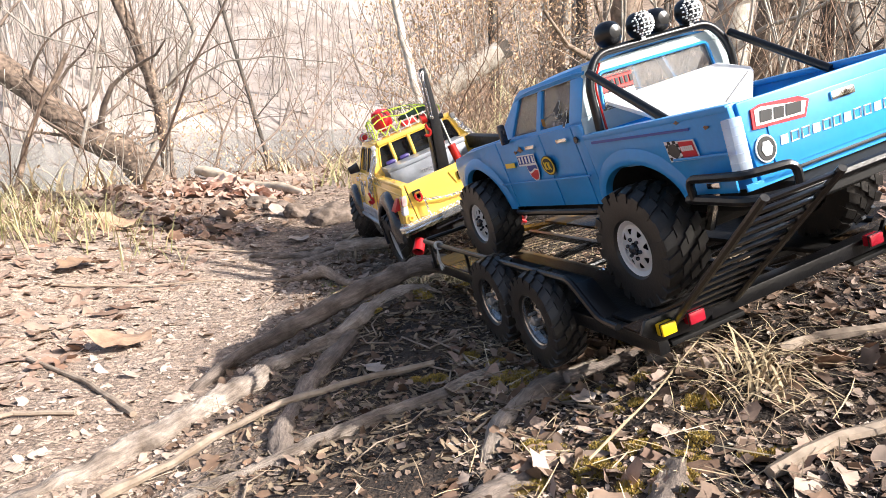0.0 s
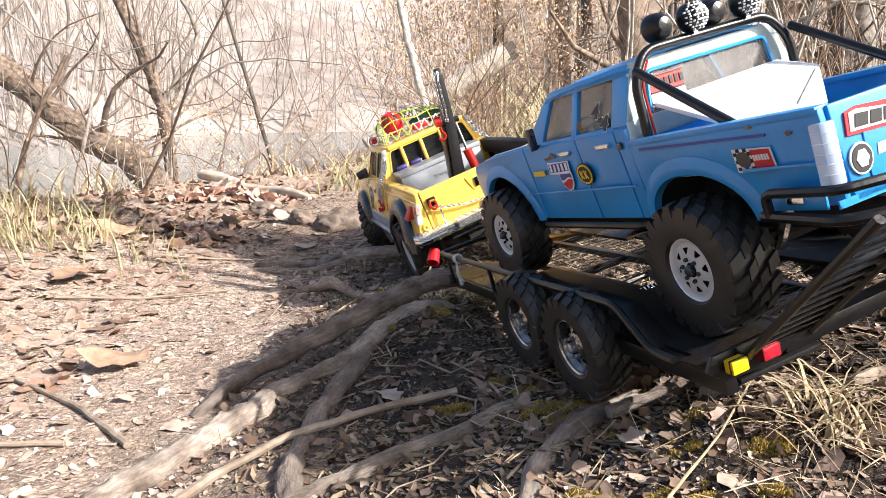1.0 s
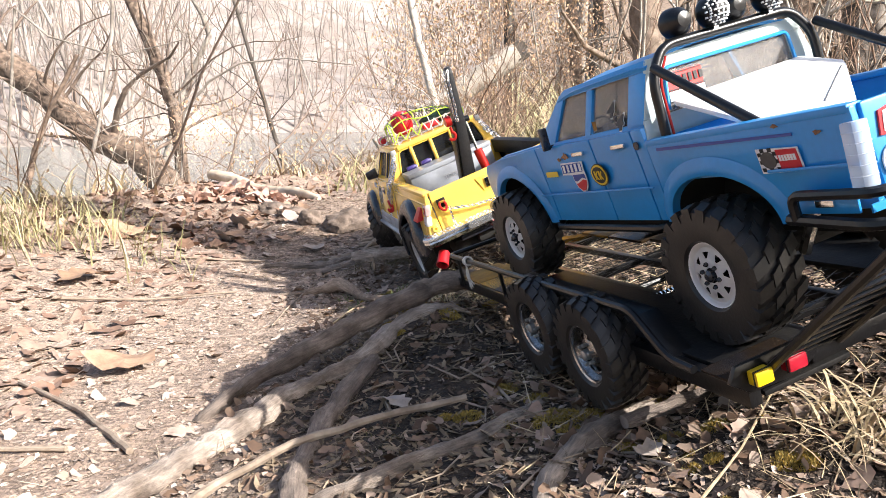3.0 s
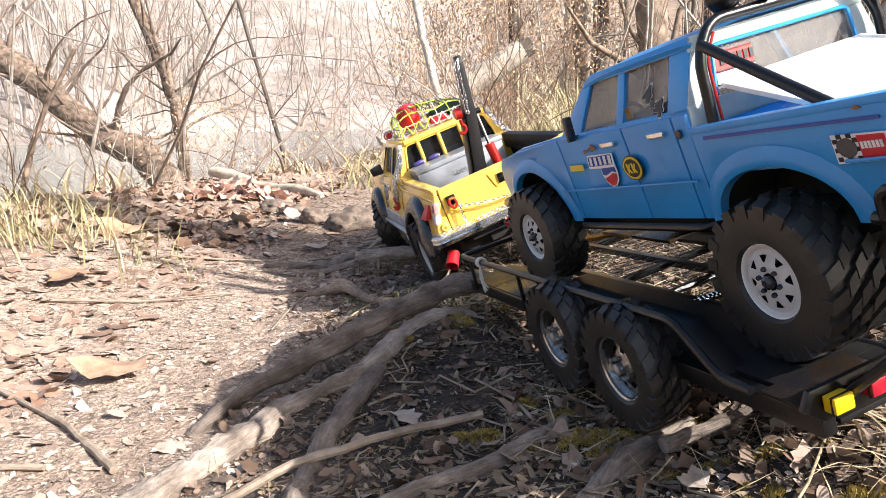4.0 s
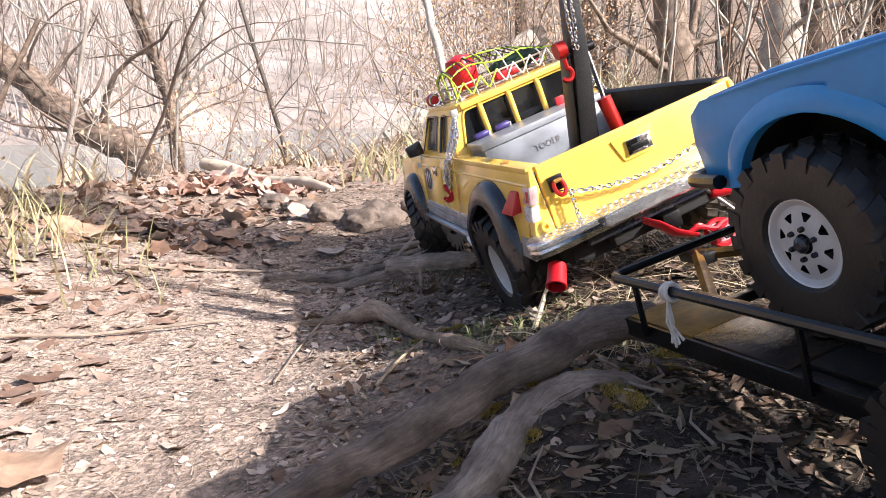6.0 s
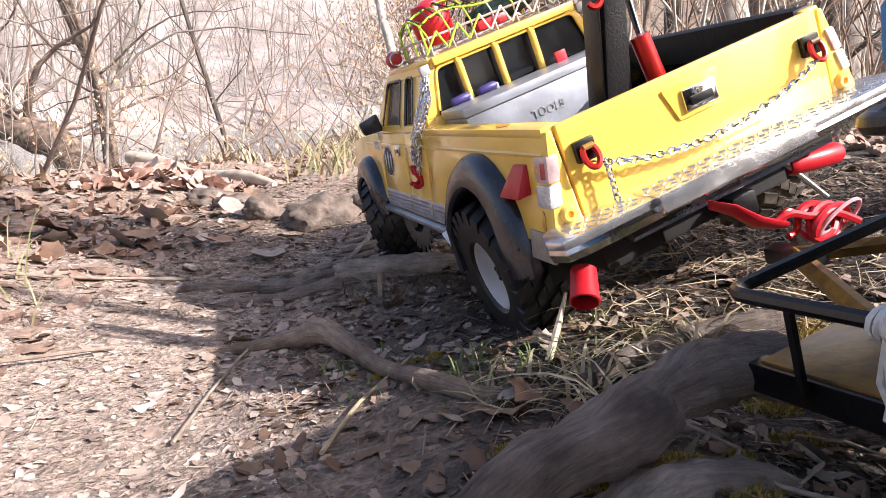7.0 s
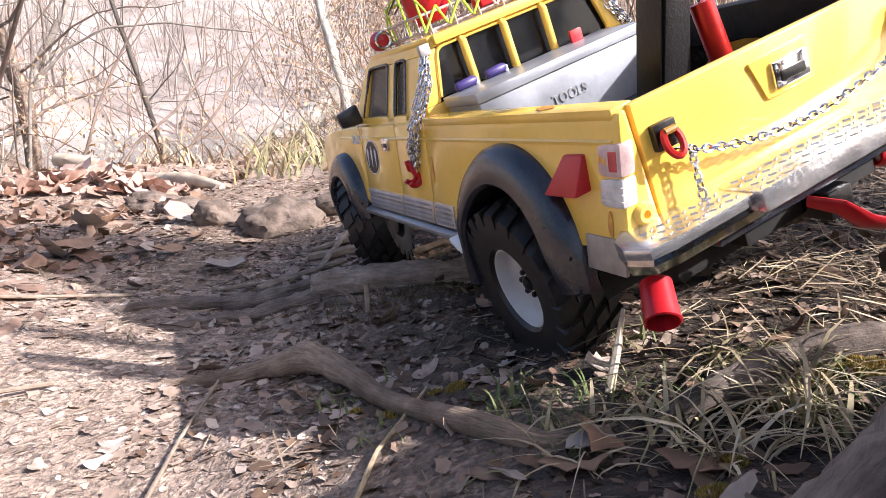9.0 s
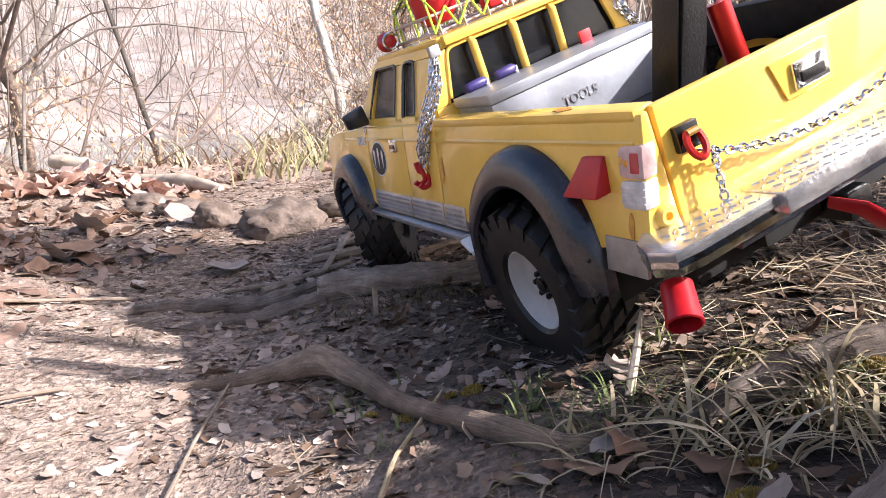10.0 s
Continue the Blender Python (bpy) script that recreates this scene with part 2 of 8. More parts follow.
    # trodden-in flakes and fibres
    shift, grains = n.new("ShaderNodeVectorMath"), n.new("ShaderNodeVectorMath")
    shift.operation, shift.inputs["Scale"].default_value = "SCALE", 0.012
    l.new(tex(70, 4).outputs["Color"], shift.inputs[0])
    l.new(tc.outputs["Object"], grains.inputs[0])
    l.new(shift.outputs[0], grains.inputs[1])
    worth = mr.outputs[0]
    heights = []
    for turn, size, low, high in ((0.0, (150, 150, 40), 0.60, 1.28), (0.5, (60, 330, 40), 0.75, 1.25), (-0.9, (45, 260, 40), 0.80, 1.2)):
        place, cell, span, mul = n.new("ShaderNodeMapping"), n.new("ShaderNodeTexVoronoi"), n.new("ShaderNodeMapRange"), n.new("ShaderNodeMath")
        place.inputs["Rotation"].default_value, place.inputs["Scale"].default_value = (0, 0, turn), size
        cell.inputs["Scale"].default_value = 1.0
        l.new(grains.outputs[0], place.inputs["Vector"])
        l.new(place.outputs[0], cell.inputs["Vector"])
        span.inputs["To Min"].default_value, span.inputs["To Max"].default_value = low, high
        l.new(cell.outputs["Color"], span.inputs["Value"])
        mul.operation = "MULTIPLY"
        l.new(worth, mul.inputs[0])
        l.new(span.outputs[0], mul.inputs[1])
        worth = mul.outputs[0]
        heights.append(span.outputs[0])
    l.new(worth, hsv.inputs["Value"])
    l.new(both.outputs[2], hsv.inputs["Color"])
    l.new(hsv.outputs["Color"], b.inputs["Base Color"])
    bump = n.new("ShaderNodeBump")
    bump.inputs["Strength"].default_value, bump.inputs["Distance"].default_value = 0.9, 0.006
    add = n.new("ShaderNodeMath")
    l.new(fine.outputs["Fac"], add.inputs[0])
    l.new(mid.outputs["Fac"], add.inputs[1])
    flakes = n.new("ShaderNodeMath")
    l.new(add.outputs[0], flakes.inputs[0])
    l.new(heights[0], flakes.inputs[1])
    l.new(flakes.outputs[0], bump.inputs["Height"])
    l.new(bump.outputs["Normal"], b.inputs["Normal"])
    return m


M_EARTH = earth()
M_WOOD_FLOOR = material("woodland_floor", (0.27, 0.20, 0.15), 0.95, 0, 0.4, 1.2, 0.8, 12.0, second=(0.12, 0.085, 0.06))
# leaf-covered far slope, its colour paled to stand in for haze
M_FAR_SLOPE = material("haze_paled_slope", (0.42, 0.365, 0.335), 0.95, 0, 0.3, 0.35, 0.9, 3.0, second=(0.25, 0.21, 0.185))


def axis(stops):
    out = []
    for a, b, n in stops:
        out += [a + (b - a) * i / n for i in range(n)]
    return out + [stops[-1][1]]


def ground_sheet():
    xs = axis([(-400, -40, 8), (-40, -6, 20), (-6, -1.2, 40), (-1.2, 0.9, 170), (0.9, 6, 24), (6, 40, 16), (40, 400, 8)])
    ys = axis([(-200, -20, 6), (-20, -1, 10), (-1, 0.2, 14), (0.2, 2.4, 180), (2.4, 8, 56), (8, 40, 32), (40, 120, 12), (120, 900, 6)])
    verts = [(x, y, height(x, y)) for y in ys for x in xs]
    nx = len(xs)
    faces = [(j * nx + i, j * nx + i + 1, (j + 1) * nx + i + 1, (j + 1) * nx + i) for j in range(len(ys) - 1) for i in range(nx - 1)]
    me = bpy.data.meshes.new("ground")
    me.from_pydata(verts, [], faces)
    me.polygons.foreach_set("use_smooth", [True] * len(faces))
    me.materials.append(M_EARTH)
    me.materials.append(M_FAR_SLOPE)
    me.materials.append(M_WOOD_FLOOR)
    cx = [0.5 * (a + b) for a, b in zip(xs, xs[1:])]
    cy = [0.5 * (a + b) for a, b in zip(ys, ys[1:])]
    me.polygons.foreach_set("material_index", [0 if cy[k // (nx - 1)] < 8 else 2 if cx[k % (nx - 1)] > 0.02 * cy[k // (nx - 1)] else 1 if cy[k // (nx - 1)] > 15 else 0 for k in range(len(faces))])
    return tagged(new("ground", me), "trodden brown earth of a woodland path with a bank", "ground", kind="structure")


ground_sheet()


def river():
    xs, ys = axis([(-300, -30, 6), (-30, 60, 30), (60, 300, 6)]), axis([(1.5, 40, 30), (40, 600, 6)])
    nx = len(xs)
    me = bpy.data.meshes.new("water")
    me.from_pydata([(x, y, WATER_Z) for y in ys for x in xs], [], [(j * nx + i, j * nx + i + 1, (j + 1) * nx + i + 1, (j + 1) * nx + i) for j in range(len(ys) - 1) for i in range(nx - 1)])
    m = material("river_water", (0.225, 0.245, 0.225), 0.15, 0, 0.12, 0.6, 0.3, 7.0, second=(0.18, 0.20, 0.185))
    me.materials.append(m)
    tagged(new("water", me), "calm grey-green river water", "river", kind="structure")


river()

# ---- building blocks ----
def finish(bm, bevel=0.0, angle=34):
    """Round the hard edges a little and set the normals."""
    bmesh.ops.recalc_face_normals(bm, faces=bm.faces)
    if bevel:
        edges = [e for e in bm.edges if len(e.link_faces) == 2 and e.calc_face_angle(0) > radians(angle)]
        bmesh.ops.bevel(bm, geom=edges, offset=bevel, segments=2, profile=0.6, affect="EDGES", clamp_overlap=True)
    return bm


def part(name, bm, mat, parent=None, label="", at=None, sharp=38):
    """One mesh object under a thing or under a part."""
    me = bpy.data.meshes.new(name)
    bm.to_mesh(me)
    bm.free()
    me.polygons.foreach_set("use_smooth", [True] * len(me.polygons))
    me.set_sharp_from_angle(angle=radians(sharp))
    me.materials.append(mat)
    ob = new(name, me)
    if parent is not None:
        ob.parent = parent
    if at is not None:
        ob.matrix_basis = at
    if label:
        ob["label"] = label
    return ob


def thing(name, m, label, category, group=""):
    ob = new(name)
    ob.empty_display_size = 0.02
    ob.matrix_world = m
    return tagged(ob, label, category, group)


def box(a, b, bevel=0.0015, bm=None, m=None):
    own = bmesh.new()
    bmesh.ops.create_cube(own, size=1)
    for v in own.verts:
        v.co = Vector([a[i] + (v.co[i] + 0.5) * (b[i] - a[i]) for i in range(3)])
    if bevel:
        finish(own, bevel)
    return joined(own, bm, m)


def joined(own, bm, m=None):
    if m is not None:
        own.transform(m)
    if bm is None:
        return own
    me = bpy.data.meshes.new("tmp")
    own.to_mesh(me)
    own.free()
    bm.from_mesh(me)
    bpy.data.meshes.remove(me)
    return bm


def prism(points, off, bevel=0.0008, bm=None):
    """A flat outline given a thickness."""
    own = bmesh.new()
    a = [own.verts.new(p) for p in points]
    b = [own.verts.new(Vector(p) + Vector(off)) for p in points]
    own.faces.new(a)
    own.faces.new(b[::-1])
    n = len(points)
    for i in range(n):
        own.faces.new((a[i], a[(i + 1) % n], b[(i + 1) % n], b[i]))
    finish(own, bevel)
    return joined(own, bm)


def tube(path, r, sides=8, bm=None, closed=False, flat=1.0, radii=None):
    """A round bar along a path."""
    own = bmesh.new()
    pts = [Vector(p) for p in path]
    n = len(pts)
    rings, up = [], None
    for i, p in enumerate(pts):
        a = pts[(i - 1) % n] if closed or i else p
        b = pts[(i + 1) % n] if closed or i < n - 1 else p
        d = (b - a).normalized()
        if up is None:
            up = d.orthogonal().normalized()
        up = (up - d * up.dot(d)).normalized()
        side = d.cross(up)
        rr = radii[i] if radii else r
        rings.append([own.verts.new(p + (up * math.cos(2 * math.pi * k / sides) + side * flat * math.sin(2 * math.pi * k / sides)) * rr) for k in range(sides)])
    for i in range(n if closed else n - 1):
        u, w = rings[i], rings[(i + 1) % n]
        for k in range(sides):
            own.faces.new((u[k], u[(k + 1) % sides], w[(k + 1) % sides], w[k]))
    if not closed:
        own.faces.new(rings[0][::-1])
        own.faces.new(rings[-1])
    bmesh.ops.recalc_face_normals(own, faces=own.faces)
    return joined(own, bm)


def rounded(path, r=0.006, n=4):
    """The path with its corners rounded."""
    pts = [Vector(p) for p in path]
    out = [pts[0]]
    for a, p, b in zip(pts, pts[1:], pts[2:]):
        u, w = (a - p), (b - p)
        k = min(r, u.length * 0.45, w.length * 0.45)
        s, e = p + u.normalized() * k, p + w.normalized() * k
        out += [(s * (1 - t) ** 2 + p * 2 * t * (1 - t) + e * t * t) for t in [i / n for i in range(n + 1)]]
    return out + [pts[-1]]


def lathe(profile, sides=32, bm=None, m=None, caps=True):
    """A profile of (along x, radius) turned round the x axis."""
    own = bmesh.new()
    rings = [[own.verts.new((x, r * math.cos(2 * math.pi * k / sides), r * math.sin(2 * math.pi * k / sides))) for k in range(sides)] for x, r in profile]
    for u, w in zip(rings, rings[1:]):
        for k in range(sides):
            own.faces.new((u[k], u[(k + 1) % sides], w[(k + 1) % sides], w[k]))
    if caps:
        own.faces.new(rings[0][::-1])
        own.faces.new(rings[-1])
    bmesh.ops.remove_doubles(own, verts=own.verts, dist=1e-6)
    bmesh.ops.recalc_face_normals(own, faces=own.faces)
    return joined(own, bm, m)


def ball(c, r, bm=None, squash=(1, 1, 1), seg=14):
    own = bmesh.new()
    bmesh.ops.create_uvsphere(own, u_segments=seg, v_segments=max(6, seg * 2 // 3), radius=r)
    return joined(own, bm, Matrix.Translation(c) @ Matrix.Diagonal((*squash, 1)))


def arc(cy, cz, a, b, t0, t1, n):
    return [(cy + a * math.cos(radians(t0 + (t1 - t0) * i / n)), cz + b * math.sin(radians(t0 + (t1 - t0) * i / n))) for i in range(n + 1)]


def lettering(name, text, size, mat, parent, at, depth=0.0006, label=""):
    cu = bpy.data.curves.new(name, "FONT")
    cu.offset = size * 0.026
    cu.body, cu.size, cu.extrude, cu.align_x, cu.align_y = text, size, depth, "CENTER", "CENTER"
    tmp = new("tmp", cu)
    me = bpy.data.meshes.new_from_object(tmp.evaluated_get(bpy.context.evaluated_depsgraph_get()))
    bpy.data.objects.remove(tmp)
    bpy.data.curves.remove(cu)
    me.materials.clear()
    me.materials.append(mat)
    ob = new(name, me)
    ob.parent, ob.matrix_basis = parent, at
    if label:
        ob["label"] = label
    return ob


def chain(path, link, wire, bm=None):
    """Links strung along a path, turned crosswise by turns."""
    pts = [Vector(p) for p in path]
    out = bm or bmesh.new()
    lengths = [(b - a).length for a, b in zip(pts, pts[1:])]
    total, step = sum(lengths), link * 1.45
    k = 0
    pos = 0.0
    while pos < total:
        d, i = pos, 0
        while i < len(lengths) - 1 and d > lengths[i]:
            d -= lengths[i]
            i += 1
        t = (pts[i + 1] - pts[i]).normalized()
        c = pts[i] + t * d
        u = t.orthogonal().normalized()
        u = (Matrix.Rotation(radians(90 * (k % 2) + 25 + 13 * math.sin(k * 2.3)), 3, t) @ u).normalized()
        ring = [c + t * link * math.cos(2 * math.pi * j / 10) + u * link * 0.62 * math.sin(2 * math.pi * j / 10) for j in range(10)]
        tube(ring, wire, 5, out, closed=True)
        pos += step
        k += 1
    return out


def wheel(parent, centre, side, r, rim_r, width, rim_mat, hub_mat, style, lugs=22, label="", spin=0.0, steer=0.0, rubber=None):
    """A wheel whose outer face looks to side * x: tyre with tread blocks, rim and hub."""
    wide, rubber = width / 2, rubber or M_RUBBER
    at = Matrix.Translation(centre) @ Matrix.Rotation(radians(steer), 4, "Z") @ Matrix.Rotation(radians(spin), 4, "X") @ Matrix.Diagonal((side, 1, 1, 1))
    drum = lathe([(-wide * 0.7, rim_r * 0.5), (-wide * 0.7, rim_r * 0.86), (wide * 0.05, rim_r * 0.86), (wide * 0.05, rim_r * 0.3)], 24)
    if side < 0:
        bmesh.ops.reverse_faces(drum, faces=drum.faces)
    body = part("wheel", drum, M_BLACK, parent, label, at)
    w = wide
    prof = [(-w * 0.62, rim_r * 0.97), (-w * 0.9, rim_r * 1.12), (-w * 0.98, (rim_r + r) * 0.52), (-w * 0.93, r * 0.90), (-w * 0.72, r * 0.935), (0, r * 0.945),
            (w * 0.72, r * 0.935), (w * 0.93, r * 0.90), (w * 0.98, (rim_r + r) * 0.52), (w * 0.9, rim_r * 1.12), (w * 0.62, rim_r * 0.97)]
    part("tyre", lathe(prof, 40, caps=False), rubber, body, "", None, 30)
    half = math.pi / lugs * 0.56
    for row, (x0, x1, r0, shift) in enumerate(((-w * 0.99, -w * 0.45, r * 0.86, 0.0), (-w * 0.38, w * 0.0, r * 0.95, 0.5), (w * 0.04, w * 0.4, r * 0.95, 0.0), (w * 0.45, w * 0.99, r * 0.86, 0.5))):
        own, vs, edge = bmesh.new(), [], r * (0.965 if row in (0, 3) else 1.0)
        for x, top in ((x0, edge if row == 0 else r), (x1, edge if row == 3 else r)):
            skew = 0.10 * (x - x0) / (x1 - x0)
            for aa in (skew - half, skew + half):
                for rr in (0.90 * r if not (row in (0, 3) and abs(x) > w * 0.9) else r0 * 0.93, top):
                    vs.append(own.verts.new((x, rr * math.cos(aa), rr * math.sin(aa))))
        for f in ((0, 1, 3, 2), (4, 6, 7, 5), (0, 4, 5, 1), (2, 3, 7, 6), (1, 5, 7, 3)):
            own.faces.new([vs[k] for k in f])
        bmesh.ops.recalc_face_normals(own, faces=own.faces)
        first = part("tread_block", own, rubber, body, "", Matrix.Rotation(2 * math.pi * shift / lugs, 4, "X"), 30)
        for i in range(1, lugs):
            block = new("tread_block", first.data)
            block.parent, block.matrix_basis = body, Matrix.Rotation(2 * math.pi * (i + shift) / lugs, 4, "X")
    rim = bmesh.new()
    face = wide * 0.5
    radii = {"slots": [0.24, 0.48, 0.54, 0.74, 0.8, 0.88, 1.0], "dish": [0.22, 0.4, 0.5, 0.64, 0.74, 0.86, 1.0], "round": [0.3, 0.46, 0.52, 0.70, 0.76, 0.84, 1.0]}[style]
    depth = {"slots": [0.76, 0.76, 0.75, 0.70, 0.67, 0.66, 0.76], "dish": [0.34, 0.34, 0.34, 0.36, 0.40, 0.48, 0.8], "round": [0.66, 0.56, 0.5, 0.42, 0.38, 0.36, 0.7]}[style]
    seg = 48

    def turn(k, j):
        # the slots narrow towards the hub
        nudge = {2: {2: 0.55, 4: -0.55}, 3: {2: -0.45, 4: 0.45}}.get(j, {}).get(k % 6, 0.0) if style == "slots" else 0.0
        return 2 * math.pi * (k + nudge) / seg

    rings = [[rim.verts.new((wide * dd, rim_r * rr * math.cos(turn(k, j)), rim_r * rr * math.sin(turn(k, j)))) for k in range(seg)] for j, (rr, dd) in enumerate(zip(radii, depth))]
    for j in range(len(rings) - 1):
        for k in range(seg):
            if style != "dish" and j == 2 and k % 6 in ((2, 3) if style == "slots" else (1, 2, 3)):
                continue
            rim.faces.new((rings[j][k], rings[j][(k + 1) % seg], rings[j + 1][(k + 1) % seg], rings[j + 1][k]))
    bmesh.ops.solidify(rim, geom=rim.faces[:], thickness=rim_r * 0.05)
    lathe([(wide * 0.5, rim_r * 0.94), (wide * 0.72, rim_r * 0.97), (wide * 0.78, rim_r * 1.03), (wide * 0.72, rim_r * 1.08), (wide * 0.5, rim_r * 1.02)], 40, rim, caps=False)
    bmesh.ops.recalc_face_normals(rim, faces=rim.faces)
    part("rim", rim, rim_mat, body)
    reach = 0.5 if style == "dish" else 0.9
    hub = lathe([(wide * 0.2, rim_r * 0.22), (wide * reach, rim_r * 0.19), (wide * reach * 1.1, rim_r * 0.1), (wide * reach * 1.1, 0.0001)], 12)
    for k in range(6):
        a = 2 * math.pi * k / 6
        nut = lathe([(wide * 0.2, rim_r * 0.07), (wide * reach * 0.95, rim_r * 0.07), (wide * reach, rim_r * 0.04), (wide * reach, 0.0001)], 6, None, Matrix.Translation((0, rim_r * (0.3 if style == "dish" else 0.36) * math.cos(a), rim_r * (0.3 if style == "dish" else 0.36) * math.sin(a))))
        part("wheel_nut", nut, hub_mat, body)
    part("hub", hub, hub_mat, body)
    return body

# ---- trailer ----
TRUCK_B = pose(0.2924, 0.4346, 0.17, -7.73, -14.46, 21.23)
TRAILER = TRUCK_B @ pose(0, 0, 0.048, 3.27, 0, 0)


def build_trailer():
    t = thing("car_trailer", TRAILER, "black steel twin-axle model car trailer with an open mesh deck", "trailer")
    left, right, rear, front, mid = -0.113, 0.099, 0.055, 0.50, -0.007
    for x0, x1 in ((left, left + 0.058), (right - 0.058, right)):
        bm = box((x0, rear + 0.03, -0.0035), (x1, 0.375, 0.0), 0.0008)
        prism([(x0, rear + 0.03, 0), (x1, rear + 0.03, 0), (x1, rear, -0.006), (x0, rear, -0.006)], (0, 0, -0.003), 0.0005, bm)
        part("deck_plate", bm, M_BLACK_MATT, t)
        part("front_deck_plate", box((x0 - 0.008, 0.441, -0.003), (x1 - 0.02, front - 0.004, 0.0), 0.0006), M_GOLD, t, "worn yellow painted plate")
        part("deck_plate", box((x0 - 0.008, 0.377, -0.003), (x1 - 0.02, 0.4405, 0.0), 0.0006), M_DECK, t, "scuffed glossy dark plate")
    for x in (left - 0.006, right + 0.006):
        part("side_beam", box((x - 0.004, rear, -0.012), (x + 0.004, front, -0.001), 0.001), M_BLACK, t)
    for x in (-0.05, 0.003):
        part("deck_bar", box((x - 0.003, rear + 0.02, -0.008), (x + 0.003, front - 0.02, -0.002), 0.0006), M_BLACK, t)
    for y in (0.12, 0.34, 0.475):
        part("cross_bar", box((left, y - 0.003, -0.010), (right, y + 0.003, -0.004), 0.0006), M_BLACK, t)
    rod = tube([(left, 0.229, -0.003), (right, 0.229, -0.003)], 0.0024, 10)
    for i in range(60):
        x = left + (right - left) * (i + 0.5) / 60
        lathe([(-0.0009, 0.0022), (0, 0.0032), (0.0009, 0.0022)], 10, rod, Matrix.Translation((x, 0.229, -0.003)))
    part("threaded_rod", rod, M_CHROME, t, "bright threaded steel rod")
    mesh = bmesh.new()
    for i in range(30):
        y = 0.09 + 0.40 * i / 30
        for dy in (0.03, -0.03):
            tube([(-0.05, y, -0.0025), (0.037, y + dy, -0.0025)], 0.00032, 4, mesh)
    part("mesh_floor", mesh, M_BLACK, t)
    for s, x in ((-1, left - 0.012), (1, right + 0.012)):
        rail = rounded([(x, rear + 0.04, 0.0), (x, 0.118, 0.001), (x, 0.150, 0.026), (x, 0.33, 0.0255), (x, front, 0.025), (mid, front, 0.025)], 0.008)
        part("rail", tube(rail, 0.0026, 8), M_BLACK, t)
        for y in (0.362, 0.476):
            part("rail_post", tube([(x, y, -0.006), (x, y, 0.025)], 0.0018, 6), M_BLACK, t)
        bm = prism([(x - s * 0.003, 0.150, 0.019), (x - s * 0.020, 0.150, 0.019), (x - s * 0.020, 0.335, 0.019), (x - s * 0.003, 0.335, 0.019)], (0, 0, 0.0022), 0.0007)
        prism([(x - s * 0.003, 0.150, 0.021), (x - s * 0.020, 0.150, 0.021), (x - s * 0.020, 0.118, -0.003), (x - s * 0.003, 0.118, -0.003)], (0, 0.0025, 0), 0.0006, bm)
        part("fender", bm, M_BLACK, t)
        for y, z in ((0.2, -0.012), (0.287, -0.010)):
            wheel(t, (x - s * 0.001 + s * 0.004, y, z), s, 0.0405, 0.0205, 0.027, M_WHEEL_STEEL, M_DULL_STEEL, "round", 20, "", 17 * y / 0.087)
    for y in (0.2, 0.287):
        part("axle", tube([(left - 0.01, y, -0.012), (right + 0.01, y, -0.012)], 0.003, 8), M_BLACK, t)
    part("rear_beam", box((left + 0.03, rear - 0.004, -0.001), (right - 0.02, rear + 0.008, 0.009), 0.001, None), M_BLACK, t)
    for s in (-1, 1):
        x0 = left if s < 0 else right
        c = lambda a: x0 - s * a
        bm = prism([(c(-0.023), rear - 0.005, 0.008), (c(-0.012), rear - 0.005, -0.0005), (c(0.020), rear - 0.005, -0.002), (c(0.030), rear - 0.005, 0.003), (c(0.035), rear - 0.005, 0.0085), (c(0.030), rear - 0.005, 0.016), (c(-0.018), rear - 0.005, 0.016)], (0, 0.003, 0), 0.0006)
        part("light_plate", bm, M_BLACK, t)
        shift = 0.0 if s < 0 else 0.034
        for name, u0, u1, mat, label in (("side_reflector", -0.0128, -0.0022, M_YELLOW_BIT, "yellow reflector"), ("tail_light", 0.0078, 0.0195, M_LAMP_DIM, "red tail light")):
            e0, e1 = sorted((c(u0 + shift), c(u1 + shift)))
            lens = part(name, box((e0, rear - 0.0125, 0.0048), (e1, rear - 0.0055, 0.0124), 0.0010), mat, t, label)
            part("lamp_surround", tube([(e0, rear - 0.0105, 0.0048), (e1, rear - 0.0105, 0.0048), (e1, rear - 0.0105, 0.0124), (e0, rear - 0.0105, 0.0124)], 0.0007, 5, closed=True), M_BLACK, lens)
        part("deck_end_plate", box((min(c(-0.012), c(0.040)), rear + 0.001, 0.0005), (max(c(-0.012), c(0.040)), rear + 0.034, 0.0022), 0.0004), M_DECK, t, "scuffed glossy end plate")
    # the raised loading ramp behind the deck
    foot, top, x0, x1 = Vector((0, rear - 0.004, 0.006)), Vector((0, -0.047, 0.092)), -0.113, -0.064
    ramp = new("ramp")
    ramp.parent = t
    for x in (x0, x1):
        part("ramp_side", tube([foot + Vector((x, 0, 0)), top + Vector((x, 0, 0))], 0.0024, 8), M_BLACK, ramp)
    for i in range(13):
        p = foot.lerp(top, (i + 0.5) / 13)
        d = (top - foot).normalized() * 0.0019
        part("ramp_slat", prism([p + Vector((x0, 0, 0)) - d, p + Vector((x1, 0, 0)) - d, p + Vector((x1, 0, 0)) + d, p + Vector((x0, 0, 0)) + d], (0, 0.002, 0.001), 0.0004), M_BLACK, ramp)
    # drawbar
    for x in (left + 0.01, right - 0.01):
        part("drawbar", tube([(x, front - 0.06, -0.008), (mid, front + 0.085, -0.012)], 0.0045, 6), M_GOLD, t, "worn yellow drawbar")
